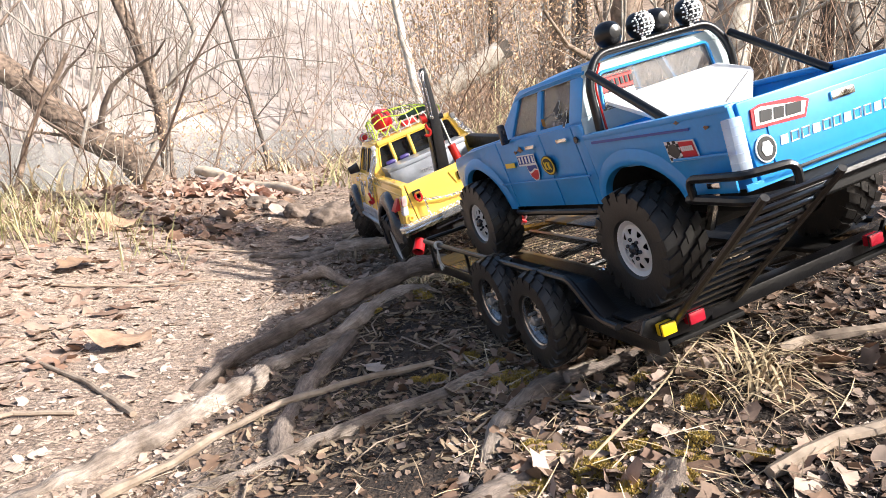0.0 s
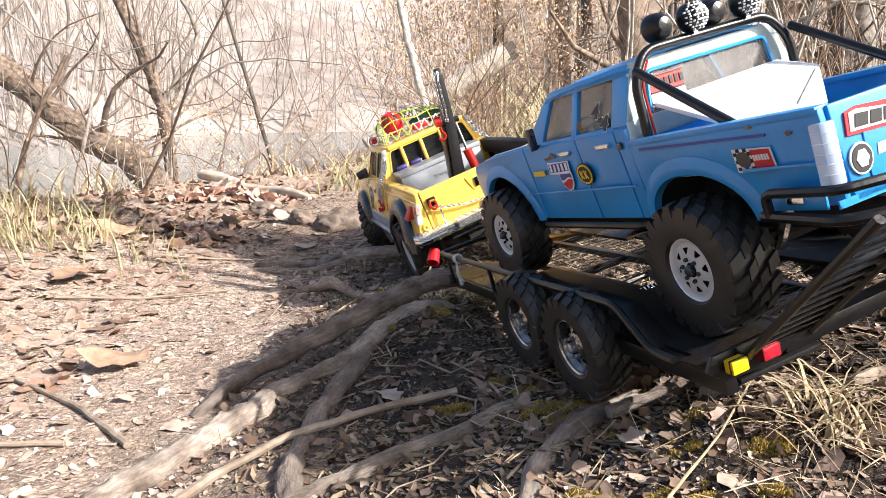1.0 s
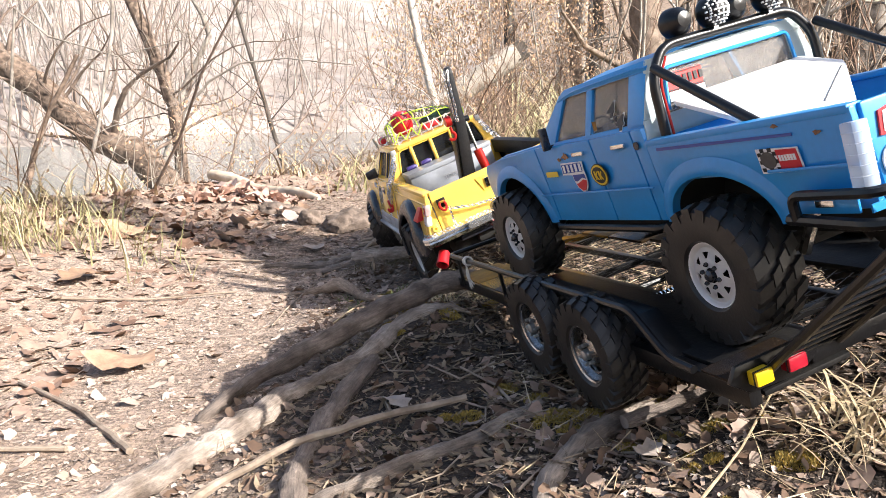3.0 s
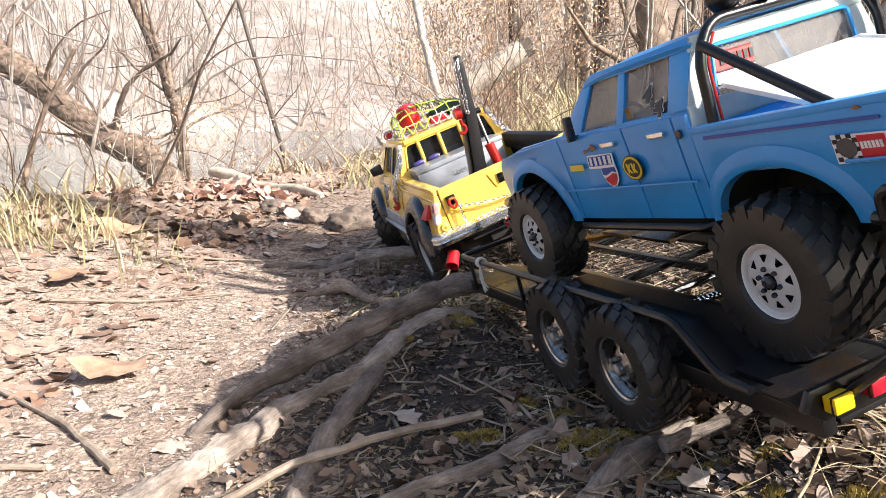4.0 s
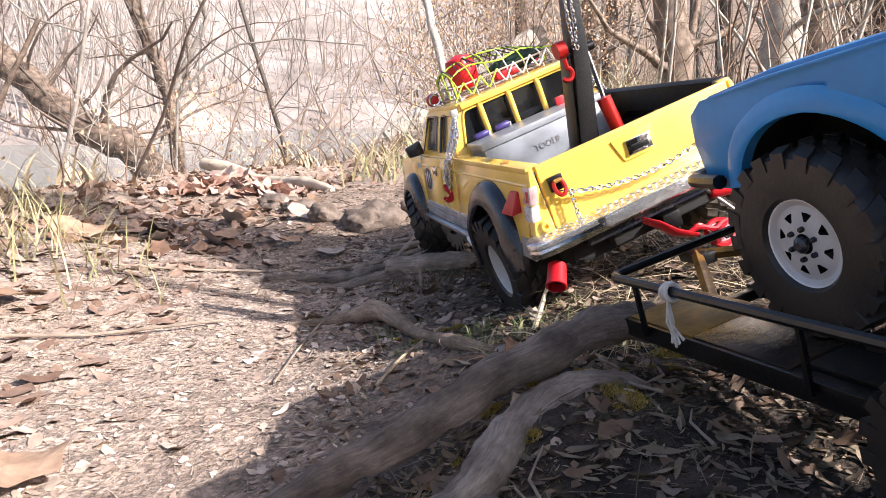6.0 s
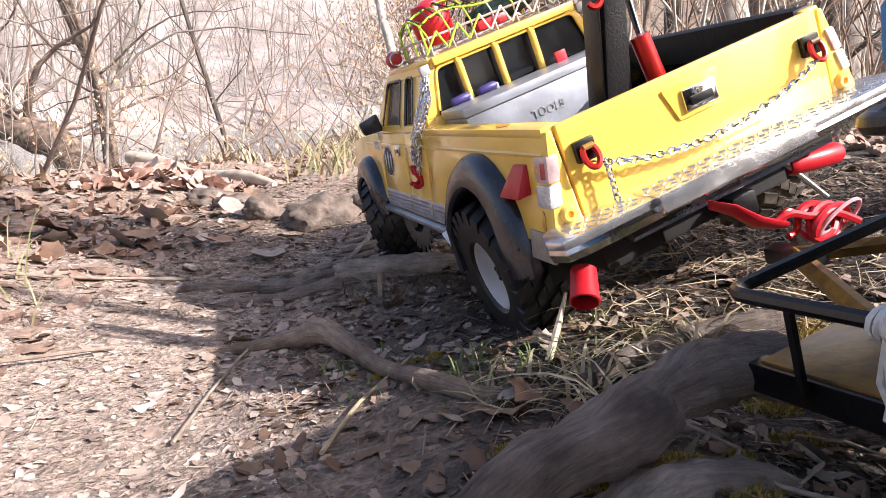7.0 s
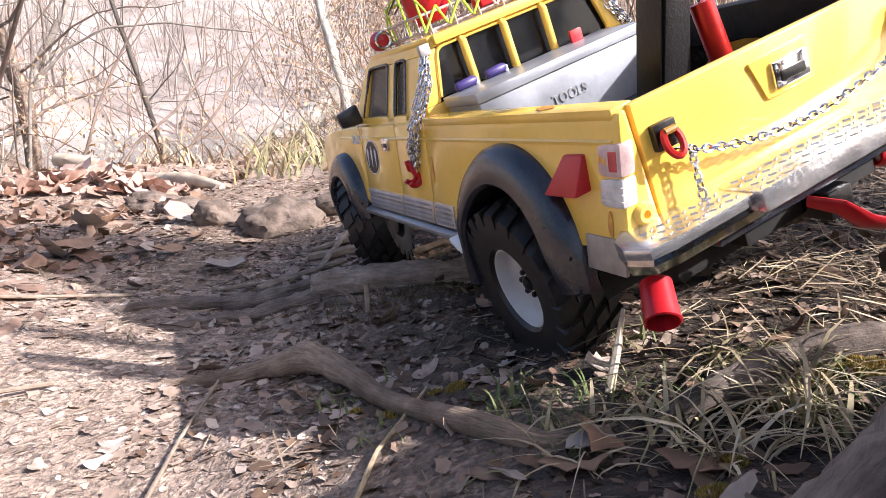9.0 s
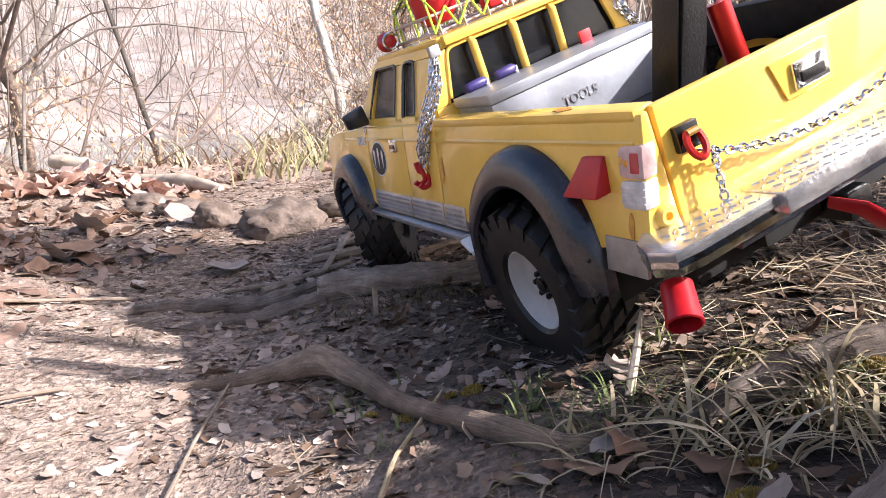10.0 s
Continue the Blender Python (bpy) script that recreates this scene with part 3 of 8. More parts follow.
    part("coupler", box((mid - 0.006, front + 0.07, -0.017), (mid + 0.006, front + 0.100, -0.008), 0.002), M_BLACK, t, "black tow coupler")
    kx = left - 0.012
    knot = thing("string_knot", TRAILER, "frayed white string knotted round the trailer rail", "string")
    for k in range(4):
        a = k * 1.5
        ring = [(kx + 0.0042 * math.cos(u), 0.442 + 0.0012 * k + 0.001 * math.sin(u + a), 0.025 + 0.0042 * math.sin(u)) for u in [2 * math.pi * j / 10 for j in range(10)]]
        part("loop", tube(ring, 0.0011, 5, closed=True), M_STRING, knot)
    for k in range(7):
        part("frayed_strand", tube([(kx - 0.003, 0.443, 0.022), (kx - 0.004 + 0.001 * math.sin(k * 2), 0.444 + 0.0015 * math.cos(k * 3), 0.010), (kx - 0.003 + 0.002 * math.sin(k * 4), 0.443 + 0.003 * math.sin(k), -0.002 + 0.002 * math.cos(k * 5))], 0.0008, 4), M_STRING, knot)
    return t


build_trailer()

# ---- blue pickup ----
def sticker(name, pts, mat, parent, side_x, label="", lift=0.0004, k=2.2):
    """A thin decal following a side wall; points are (y, z)."""
    return part(name, tuck(prism([(side_x, y, z) for y, z in pts], (-lift if side_x < 0 else lift, 0, 0), 0), 0.165, k), mat, parent, label)


def disc(cy, cz, a, b, n=20):
    return [(cy + a * math.cos(2 * math.pi * i / n), cz + b * math.sin(2 * math.pi * i / n)) for i in range(n)]


def tuck(bm, z0=0.165, k=2.2):
    for v in bm.verts:
        if v.co.z < z0:
            v.co.x *= 1 - k * (z0 - v.co.z)
    return bm


def build_blue_pickup():
    t = thing("blue_pickup", TRUCK_B, "blue four-door model pickup with stickers, standing on the trailer", "model truck")
    W, BOT, RAIL, BELT, ROOF = 0.078, 0.1245, 0.179, 0.1885, 0.2295
    rear_arch = arc(0.107, BOT, 0.046, 0.029, 0, 180, 16)
    front_arch = arc(0.386, BOT, 0.050, 0.044, 0, 180, 18)
    bed_y, door_b, door_f = 0.157, 0.2255, 0.3185
    outlines = {
        "bed_side": [(0.0, RAIL), (bed_y, RAIL), (bed_y, BOT)] + rear_arch + [(0.05, 0.129), (0.0, 0.131)],
        "cab_corner": [(bed_y + 0.0012, BELT), (0.171, BELT), (0.171, BOT), (bed_y + 0.0012, BOT)],
        "rear_door": [(0.1722, BELT), (door_b, BELT), (door_b, BOT), (0.1722, BOT)],
        "front_door": [(door_b + 0.0012, BELT), (door_f, 0.1905), (door_f, BOT), (door_b + 0.0012, BOT)],
        "front_fender": [(door_f + 0.0012, 0.1905), (0.40, 0.1875), (0.455, 0.183), (0.470, 0.176), (0.474, 0.160), (0.474, 0.134), (0.437, 0.134)] + [p for p in front_arch if p[1] > 0.136] + [(0.3365, BOT), (door_f + 0.0012, BOT)],
    }
    for s in (-1, 1):
        for name, line in outlines.items():
            bm = tuck(prism([(s * (W - 0.004), y, z) for y, z in line], (s * 0.004, 0, 0), 0.0011))
            if name == "front_fender":
                for v in bm.verts:
                    if v.co.y > 0.43:
                        v.co.x *= 1 - 3.2 * (v.co.y - 0.43) * (1 + 0.0 * v.co.z)
            ob = part(name, bm, M_BLUE, t)
        part("inner_wall", tuck(prism([(s * (W - 0.0055), y, z) for y, z in [(0.004, RAIL - 0.001), (bed_y, RAIL - 0.001), (0.40, RAIL - 0.001), (0.40, 0.17), (0.335, 0.17), (0.335, BOT + 0.002), (0.158, BOT + 0.002)] + [(y, z + 0.003) for y, z in arc(0.107, BOT, 0.05, 0.03, 0, 180, 10)] + [(0.004, 0.133)]], (s * 0.0012, 0, 0), 0)), M_BLUE, t)
        for (cy, a, b, top, name) in ((0.107, 0.0475, 0.031, 0.007, "rear_flare"), (0.386, 0.0515, 0.046, 0.007, "front_flare")):
            path = arc(cy, BOT, a, b, -2, 182, 26)
            bm = bmesh.new()
            rows = []
            for y, z in path:
                ny, nz = (y - cy) / a, (z - BOT) / b
                rows.append([bm.verts.new((s * x, y + ny * o, z + nz * o)) for x, o in ((W - 0.004, -0.002), (W + 0.0018, -0.0015), (W + 0.0023, 0.0003), (W + 0.0015, 0.005), (W - 0.0005, 0.0095))])
            for u, w in zip(rows, rows[1:]):
                for k in range(4):
                    bm.faces.new((u[k], u[k + 1], w[k + 1], w[k]))
            tuck(bm)
            bmesh.ops.recalc_face_normals(bm, faces=bm.faces)
            part(name, bm, M_BLUE, t)
            well = bmesh.new()
            ring = arc(cy, BOT + 0.002, a + 0.001, b + 0.001, -5, 185, 14)
            u = [[well.verts.new((s * x, y, z)) for y, z in ring] for x in (0.030, W - 0.005)]
            for k in range(len(ring) - 1):
                well.faces.new((u[0][k], u[0][k + 1], u[1][k + 1], u[1][k]))
            well.faces.new(u[0])
            part("wheel_well", well, M_DARK, t)
        # upper cab
        def up(y, z, out=0.0):
            return Vector((s * (0.0755 - (z - BELT) * 0.36 + out), y, z))
        th = Vector((-s * 0.004, 0, 0))
        zw, zt = 0.1905, 0.2225
        for name, pts in {
            "a_pillar": [(0.286, zw - 0.002), (0.3185, zw - 0.0005), (0.2815, 0.2265), (0.2735, zt)],
            "b_pillar": [(0.2265, BELT), (0.2355, BELT), (0.2365, zt), (0.2275, zt)],
            "c_pillar": [(0.1585, BELT), (0.1775, BELT), (0.1785, zt), (0.1585, zt)],
            "roof_rail": [(0.1585, zt), (0.2835, zt), (0.2785, ROOF - 0.002), (0.273, ROOF), (0.1585, ROOF)],
            "belt_rail": [(0.1585, BELT - 0.0005), (0.319, BELT - 0.0005), (0.315, zw + 0.001), (0.1585, zw + 0.001)],
        }.items():
            part(name, prism([up(*p) for p in pts], th, 0.0009), M_BLUE, t)
        for name, pts in (("rear_side_window", [(0.1775, zw), (0.2270, zw), (0.2280, zt), (0.1785, zt)]), ("front_side_window", [(0.2350, zw), (0.2865, zw), (0.2740, zt), (0.2360, zt)])):
            pane = part(name, prism([up(*p, out=-0.0022) for p in pts], (-s * 0.0006, 0, 0), 0), M_GLASS, t, "clear plastic window")
            pane.visible_shadow = False
            seal = [up(*p, out=-0.0008) for p in pts]
            part("window_seal", tube(seal, 0.0007, 5, closed=True), M_FLARE, t)
        for y in (0.1876, 0.2452):
            part("door_handle", box((s * (W + 0.0012) - 0.0012, y - 0.0085, 0.1782), (s * (W + 0.0012) + 0.0016, y + 0.0085, 0.1815), 0.0009), M_CHROME, t, "chrome door handle")
        part("mirror", box((s * 0.0825 - 0.0035, 0.284, 0.187), (s * 0.0825 + 0.0035, 0.2875, 0.2055), 0.0014), M_FLARE, t, "black wing mirror")
        part("mirror_arm", tube([(s * 0.076, 0.286, 0.189), (s * 0.082, 0.286, 0.190)], 0.0014, 6), M_FLARE, t)
        part("sill_bar", tube(rounded([(s * 0.060, 0.165, 0.122), (s * 0.072, 0.172, 0.119), (s * 0.072, 0.325, 0.119), (s * 0.060, 0.335, 0.122)], 0.006), 0.0028, 8), M_BLACK, t)
        part("side_marker", box((s * 0.0685 - 0.001, 0.438, 0.170), (s * 0.0685 + 0.0012, 0.455, 0.175), 0.0007), M_CHROME, t, "chrome side marker")
        lamp = prism([(s * 0.0796, 0.006, 0.1725), (s * 0.0796, -0.0008, 0.1725), (s * 0.0770, -0.0026, 0.1725), (s * 0.0722, -0.0030, 0.1725), (s * 0.0722, 0.0, 0.1725)], (0, 0, -0.0305), 0.0010)
        for k in range(5):
            tube([(s * 0.0797, 0.0055, 0.1475 + 0.005 * k), (s * 0.0797, -0.0008, 0.1475 + 0.005 * k), (s * 0.0770, -0.0027, 0.1475 + 0.005 * k), (s * 0.0725, -0.0031, 0.1475 + 0.005 * k)], 0.0003, 4, lamp)
        part("tail_lamp", lamp, M_LENS, t, "clear tail lamp")
        part("belt_line", box((s * (W + 0.0003) - 0.0006, 0.0, 0.1525), (s * (W + 0.0003) + 0.0006, 0.056, 0.1542), 0.0004), M_BLUE, t)
        part("door_line", box((s * (W - 0.0002) - 0.0006, 0.16, 0.1485), (s * (W - 0.0002) + 0.0006, 0.33, 0.1500), 0.0004), M_BLUE, t)
        part("pinstripe", prism([(s * W, y, z) for y, z in ((0.146, 0.1725), (0.035, 0.1700), (0.035, 0.1715), (0.146, 0.1745))], (s * 0.0004, 0, 0), 0), M_STICKER_BLUE, t, "dark pinstripe")
        part("fuel_cap", lathe([(0, 0.0028), (0.001, 0.0028), (0.0014, 0.001), (0.0014, 0.0001)], 10, None, Matrix.Translation((s * (W), 0.1665, 0.178)) @ Matrix.Diagonal((s, 1, 1, 1))), M_FLARE, t)
        # wheels
        wheel(t, (s * 0.0775, 0.1065, 0.097), s, 0.0435, 0.0195, 0.033, M_WHITE, M_FLARE, "slots", 20, "", 15)
        wheel(t, (s * 0.0775, 0.386, 0.1135), s, 0.0435, 0.0195, 0.033, M_WHITE, M_FLARE, "slots", 20, "", 40)
    # roof, hood, screens
    roof, rows = bmesh.new(), []
    for j in range(13):
        v = j / 12
        y = 0.1575 + 0.1255 * v
        droop = 0.0060 * max(0.0, (v - 0.72) / 0.28) ** 2 + 0.0015 * max(0.0, (0.15 - v) / 0.15) ** 2
        rows.append([roof.verts.new((0.0640 * u, y, ROOF - 0.0035 + 0.0085 * (1 - abs(u) ** 3.2) - droop * (1 - 0.3 * abs(u)))) for u in [-1 + k / 8 for k in range(17)]])
    for u, w in zip(rows, rows[1:]):
        for k in range(16):
            roof.faces.new((u[k], u[k + 1], w[k + 1], w[k]))
    bmesh.ops.recalc_face_normals(roof, faces=roof.faces)
    bmesh.ops.solidify(roof, geom=roof.faces[:], thickness=0.0022)
    part("roof", roof, M_BLUE, t)
    hood = prism([(0.074, 0.313, 0.188), (0.072, 0.40, 0.1855), (0.066, 0.455, 0.180), (0.058, 0.472, 0.172), (-0.058, 0.472, 0.172), (-0.066, 0.455, 0.180), (-0.072, 0.40, 0.1855), (-0.074, 0.313, 0.188)], (0, 0, 0.0045), 0.002)
    part("hood", hood, M_BLUE, t)
    part("grille", box((-0.058, 0.466, 0.140), (0.058, 0.471, 0.172), 0.002), M_FLARE, t)
    part("front_bumper", tube(rounded([(-0.075, 0.45, 0.140), (-0.066, 0.488, 0.140), (0.066, 0.488, 0.140), (0.075, 0.45, 0.140)], 0.012), 0.004, 8), M_BLACK, t)
    pane = part("windscreen", prism([(0.070, 0.313, 0.191), (-0.070, 0.313, 0.191), (-0.058, 0.2795, 0.2265), (0.058, 0.2795, 0.2265)], (0, -0.0008, -0.0003), 0), M_GLASS, t, "clear plastic windscreen")
    pane.visible_shadow = False
    # cab back with its window opening
    yb = 0.1575
    for name, a, b in (("cab_back", (-0.0745, BELT - 0.020), (0.0745, 0.1925)), ("cab_back_top", (-0.060, 0.2205), (0.060, ROOF))):
        k = 0.36
        w0, w1 = 0.0755 - (a[1] - BELT) * k * (a[1] > BELT), 0.0755 - (b[1] - BELT) * k
        part(name, prism([(-w0, yb, a[1]), (w0, yb, a[1]), (w1, yb, b[1]), (-w1, yb, b[1])], (0, 0.004, 0), 0.0008), M_PALE, t, "pale cab back panel")
    for s in (-1, 1):
        part("cab_back_post", prism([(s * 0.0735, yb, 0.1925), (s * 0.054, yb, 0.1925), (s * 0.050, yb, 0.2205), (s * 0.0635, yb, 0.2205)], (0, 0.004, 0), 0.0008), M_PALE, t, "pale cab back panel")
    frame_pts = [(-0.0545, yb - 0.0008, 0.192), (0.0545, yb - 0.0008, 0.192), (0.0505, yb - 0.0008, 0.221), (-0.0505, yb - 0.0008, 0.221)]
    part("window_frame", tube(rounded(frame_pts + frame_pts[:2], 0.004)[3:-4], 0.0013, 6), M_BLUE, t)
    pane = part("rear_window", prism([(-0.054, yb + 0.001, 0.192), (0.054, yb + 0.001, 0.192), (0.050, yb + 0.001, 0.221), (-0.050, yb + 0.001, 0.221)], (0, 0.0008, 0), 0), M_GLASS, t, "dusty clear plastic rear window")
    pane.visible_shadow = False
    # notice in the rear window, its writing as bars
    notice = part("window_notice", prism([(-0.0507, yb - 0.0002, 0.2052), (-0.0233, yb - 0.0002, 0.2050), (-0.0223, yb - 0.0002, 0.2168), (-0.0506, yb - 0.0002, 0.2172)], (0, 0.0005, 0), 0), M_NOTICE_RED, t, "red notice with dark bars")
    bars = bmesh.new()
    for i in range(6):
        x = -0.0465 + i * 0.0042
        box((x, yb - 0.0009, 0.2085), (x + 0.0026, yb - 0.0003, 0.2140), 0, bars)
    for z in (0.2054, 0.2160):
        box((-0.0502, yb - 0.0009, z), (-0.0228, yb - 0.0003, z + 0.0007), 0, bars)
    part("notice_bar", bars, M_INK, notice)
    part("paper_slip", prism([(-0.0510, yb - 0.0005, 0.1985), (-0.0225, yb - 0.0005, 0.1990), (-0.0230, yb - 0.0005, 0.2046), (-0.0508, yb - 0.0005, 0.2048)], (0, 0.0004, 0), 0), M_STICKER, t, "white paper slip")
    # interior
    part("dashboard", box((-0.064, 0.284, 0.176), (0.064, 0.304, 0.192), 0.003), M_DARK, t)
    part("cab_floor", box((-0.070, 0.16, 0.127), (0.070, 0.32, 0.131), 0), M_DARK, t)
    for x in (-0.032, 0.032):
        part("seat", box((x - 0.022, 0.235, 0.132), (x + 0.022, 0.245, 0.196), 0.004), M_SEAT, t)
    part("rear_seat", box((-0.056, 0.178, 0.132), (0.056, 0.188, 0.176), 0.004), M_SEAT, t)
    wheel_ring = [(-0.032 + 0.012 * math.cos(u), 0.284 - 0.004 * math.sin(u), 0.190 + 0.011 * math.sin(u)) for u in [2 * math.pi * k / 16 for k in range(16)]]
    part("steering_wheel", tube(wheel_ring, 0.0014, 6, closed=True), M_DARK, t)
    # bed
    part("bed_floor", box((-0.070, 0.003, 0.151), (0.070, bed_y, 0.154), 0), M_BLUE, t)
    part("bed_front", box((-0.072, bed_y - 0.003, 0.152), (0.072, bed_y - 0.0005, RAIL), 0.0004), M_BLUE, t)
    for s in (-1, 1):
        part("bed_rail", box((s * 0.0735 - 0.0048, 0.001, RAIL - 0.003), (s * 0.0735 + 0.0048, bed_y, RAIL + 0.0012), 0.0012), M_BLUE, t)
    gate = part("tailgate", tuck(prism([(-0.0725, 0.003, 0.1305), (0.0725, 0.003, 0.1305), (0.0725, 0.003, RAIL + 0.0005), (-0.0725, 0.003, RAIL + 0.0005)], (0, -0.004, 0), 0.0014)), M_BLUE, t)
    part("gate_panel", prism([(-0.056, -0.0009, 0.1375), (0.056, -0.0009, 0.1375), (0.056, -0.0009, 0.1715), (-0.056, -0.0009, 0.1715)], (0, -0.0010, 0), 0.0006), M_BLUE, gate)
    part("gate_handle", box((-0.009, -0.0035, 0.1640), (0.009, -0.0015, 0.1690), 0.0008), M_CHROME, gate, "chrome tailgate handle")
    part("gate_slot", box((-0.040, -0.0026, 0.1335), (0.042, -0.0005, 0.1352), 0.0004), M_INK, gate)
    part("tail_panel", prism([(-W, 0.0, 0.1305), (W, 0.0, 0.1305), (W, 0.0, 0.1345), (-W, 0.0, 0.1345)], (0, -0.001, 0), 0), M_BLUE, t)
    # writing and marks on the gate, as plain shapes
    mark = part("gate_emblem", prism([(-0.066, -0.0012, 0.1625), (-0.029, -0.0012, 0.1600), (-0.024, -0.0012, 0.1690), (-0.031, -0.0012, 0.1725), (-0.058, -0.0012, 0.1750), (-0.065, -0.0012, 0.1735)], (0, -0.0010, 0), 0), M_STICKER_RED, gate, "red-edged white emblem")
    part("emblem_face", prism([(-0.064, -0.0026, 0.1640), (-0.030, -0.0026, 0.1620), (-0.0265, -0.0026, 0.1688), (-0.058, -0.0026, 0.1735), (-0.063, -0.0026, 0.1728)], (0, 0.0006, 0), 0), M_STICKER, mark)
    strokes = bmesh.new()
    for x, z, w in ((-0.0612, 0.1652, 0.0082), (-0.0515, 0.1645, 0.0070), (-0.0430, 0.1640, 0.0110)):
        prism([(x, -0.0027, z), (x + w, -0.0027, z - 0.0004), (x + w + 0.0016, -0.0027, z + 0.0056), (x + 0.0016, -0.0027, z + 0.0064)], (0, -0.0003, 0), 0, strokes)
    part("emblem_bar", strokes, M_INK, mark)
    for i in range(11):
        x, z, h = -0.0500 + i * 0.0079, 0.1494, 0.0052
        stroke = [(x, -0.0021, z), (x + 0.0052, -0.0021, z), (x + 0.0060, -0.0021, z + h), (x + 0.0008, -0.0021, z + h)]
        part("white_bar", tube(stroke, 0.00065, 4, closed=True) if i % 3 else prism([Vector(p) for p in stroke], (0, -0.0003, 0), 0), M_STICKER, gate)
    round_mark = part("round_emblem", prism([(x, -0.0014, z) for x, z in disc(-0.0605, 0.1505, 0.0072, 0.0078, 24)], (0, -0.0009, 0), 0), M_STICKER, gate, "round black and white emblem")
    part("emblem_ring", prism([(x, -0.0022, z) for x, z in disc(-0.0605, 0.1505, 0.0062, 0.0068, 24)], (0, -0.0005, 0), 0), M_INK, round_mark)
    part("emblem_core", prism([(x, -0.0026, z) for x, z in disc(-0.0605, 0.1505, 0.0040, 0.0046, 6)], (0, -0.0005, 0), 0), M_STICKER, round_mark)
    # marks on the left flank
    x = -W
    sign = sticker("chequered_sign", [(0.0615, 0.1655), (0.0335, 0.1645), (0.0335, 0.1520), (0.0620, 0.1518)], M_STICKER, t, x, "chequered sticker with a red field")
    sticker("sign_field", [(0.0480, 0.1642), (0.0345, 0.1638), (0.0345, 0.1530), (0.0480, 0.1530)], M_STICKER_RED, sign, x - 0.0002)
    chequers = bmesh.new()
    for i in range(5):
        for j in range(6):
            if (i + j) % 2 == 0 and (i in (0, 4) or j in (0, 5)):
                y, z = 0.0610 - i * 0.0026, 0.1528 + j * 0.0021
                prism([(x - 0.0003, yy, zz) for yy, zz in ((y, z), (y - 0.0026, z), (y - 0.0026, z + 0.0021), (y, z + 0.0021))], (-0.0003, 0, 0), 0, chequers)
    part("chequer", tuck(chequers), M_INK, sign)
    sticker("sign_wheel", disc(0.0545, 0.1590, 0.0052, 0.0046, 14), M_SEAT, sign, x - 0.0005)
    bars = bmesh.new()
    for i in range(6):
        y = 0.0470 - i * 0.0019
        prism([(x - 0.0005, yy, zz) for yy, zz in ((y, 0.1580), (y - 0.0013, 0.1580), (y - 0.0013, 0.1612), (y, 0.1612))], (-0.0004, 0, 0), 0, bars)
    part("sign_bar", tuck(bars), M_STICKER, sign)
    shield = sticker("roundel_sticker", [(0.2785, 0.1745), (0.2440, 0.1738), (0.2440, 0.1665), (0.2440, 0.1600), (0.2462, 0.1545), (0.2515, 0.1500), (0.2575, 0.1493), (0.2625, 0.1530), (0.2645, 0.1590), (0.2640, 0.1640), (0.2790, 0.1648)], M_STICKER, t, x, "white sticker with a blue and red roundel")
    sticker("roundel_top", [(0.2630, 0.1640), (0.2455, 0.1640), (0.2452, 0.1600), (0.2500, 0.1612), (0.2550, 0.1598), (0.2600, 0.1584), (0.2632, 0.1590)], M_STICKER_BLUE, shield, x - 0.0003)
    sticker("roundel_base", [(0.2455, 0.1588), (0.2500, 0.1596), (0.2555, 0.1580), (0.2605, 0.1566), (0.2628, 0.1568), (0.2610, 0.1532), (0.2568, 0.1504), (0.2520, 0.1510), (0.2475, 0.1548)], M_STICKER_RED, shield, x - 0.0003)
    for i in range(5):
        y = 0.2768 - i * 0.0064
        bar_line = [(x - 0.0004, yy, zz) for yy, zz in ((y, 0.1664), (y - 0.0050, 0.1662), (y - 0.0050, 0.1727), (y, 0.1729))]
        part("roundel_bar", tuck(tube(bar_line, 0.00055, 4, closed=True)), M_STICKER_BLUE, shield)
    sticker("small_sticker", [(0.3085, 0.1690), (0.2880, 0.1685), (0.2880, 0.1640), (0.3085, 0.1645)], M_STICKER_YELLOW, t, x, "small yellow sticker")
    oval = sticker("round_sticker", disc(0.2240, 0.1615, 0.0112, 0.0088), M_INK, t, x, "round black and yellow sticker")
    sticker("sticker_field", disc(0.2240, 0.1615, 0.0102, 0.0079), M_STICKER_YELLOW, oval, x - 0.0003)
    sticker("sticker_core", disc(0.2240, 0.1615, 0.0084, 0.0064, 20), M_INK, oval, x - 0.0005)
    for y in (0.2272, 0.2212):
        sticker("sticker_bar", [(y + 0.0022, 0.1650), (y + 0.0006, 0.1650), (y + 0.0002, 0.1622), (y - 0.0018, 0.1648), (y - 0.0026, 0.1640), (y - 0.0004, 0.1614), (y - 0.0024, 0.1582), (y - 0.0010, 0.1578), (y + 0.0006, 0.1600), (y + 0.0010, 0.1580), (y + 0.0024, 0.1580)], M_STICKER_YELLOW, oval, x - 0.0007)
    for y, z, r in ((0.268, 0.1795, 0.007), (0.279, 0.1775, 0.004), (0.045, 0.176, 0.003), (0.020, 0.170, 0.003)):
        sticker("paint_chip", [(y + r * math.cos(u) * (0.7 + 0.3 * math.sin(3 * u + y * 900)), z + 0.45 * r * math.sin(u) * (0.75 + 0.25 * math.cos(5 * u))) for u in [2 * math.pi * k / 14 for k in range(14)]], M_CHIP, t, x, "brown chip in the paint")
    for s, (yy, zz, size) in (("4", (0.1990, 0.2040, 0.0150)), ("x", (0.1925, 0.1985, 0.0080)), ("4", (0.1862, 0.1945, 0.0150))):
        xx = -(0.0755 - (zz - BELT) * 0.36 - 0.0005)
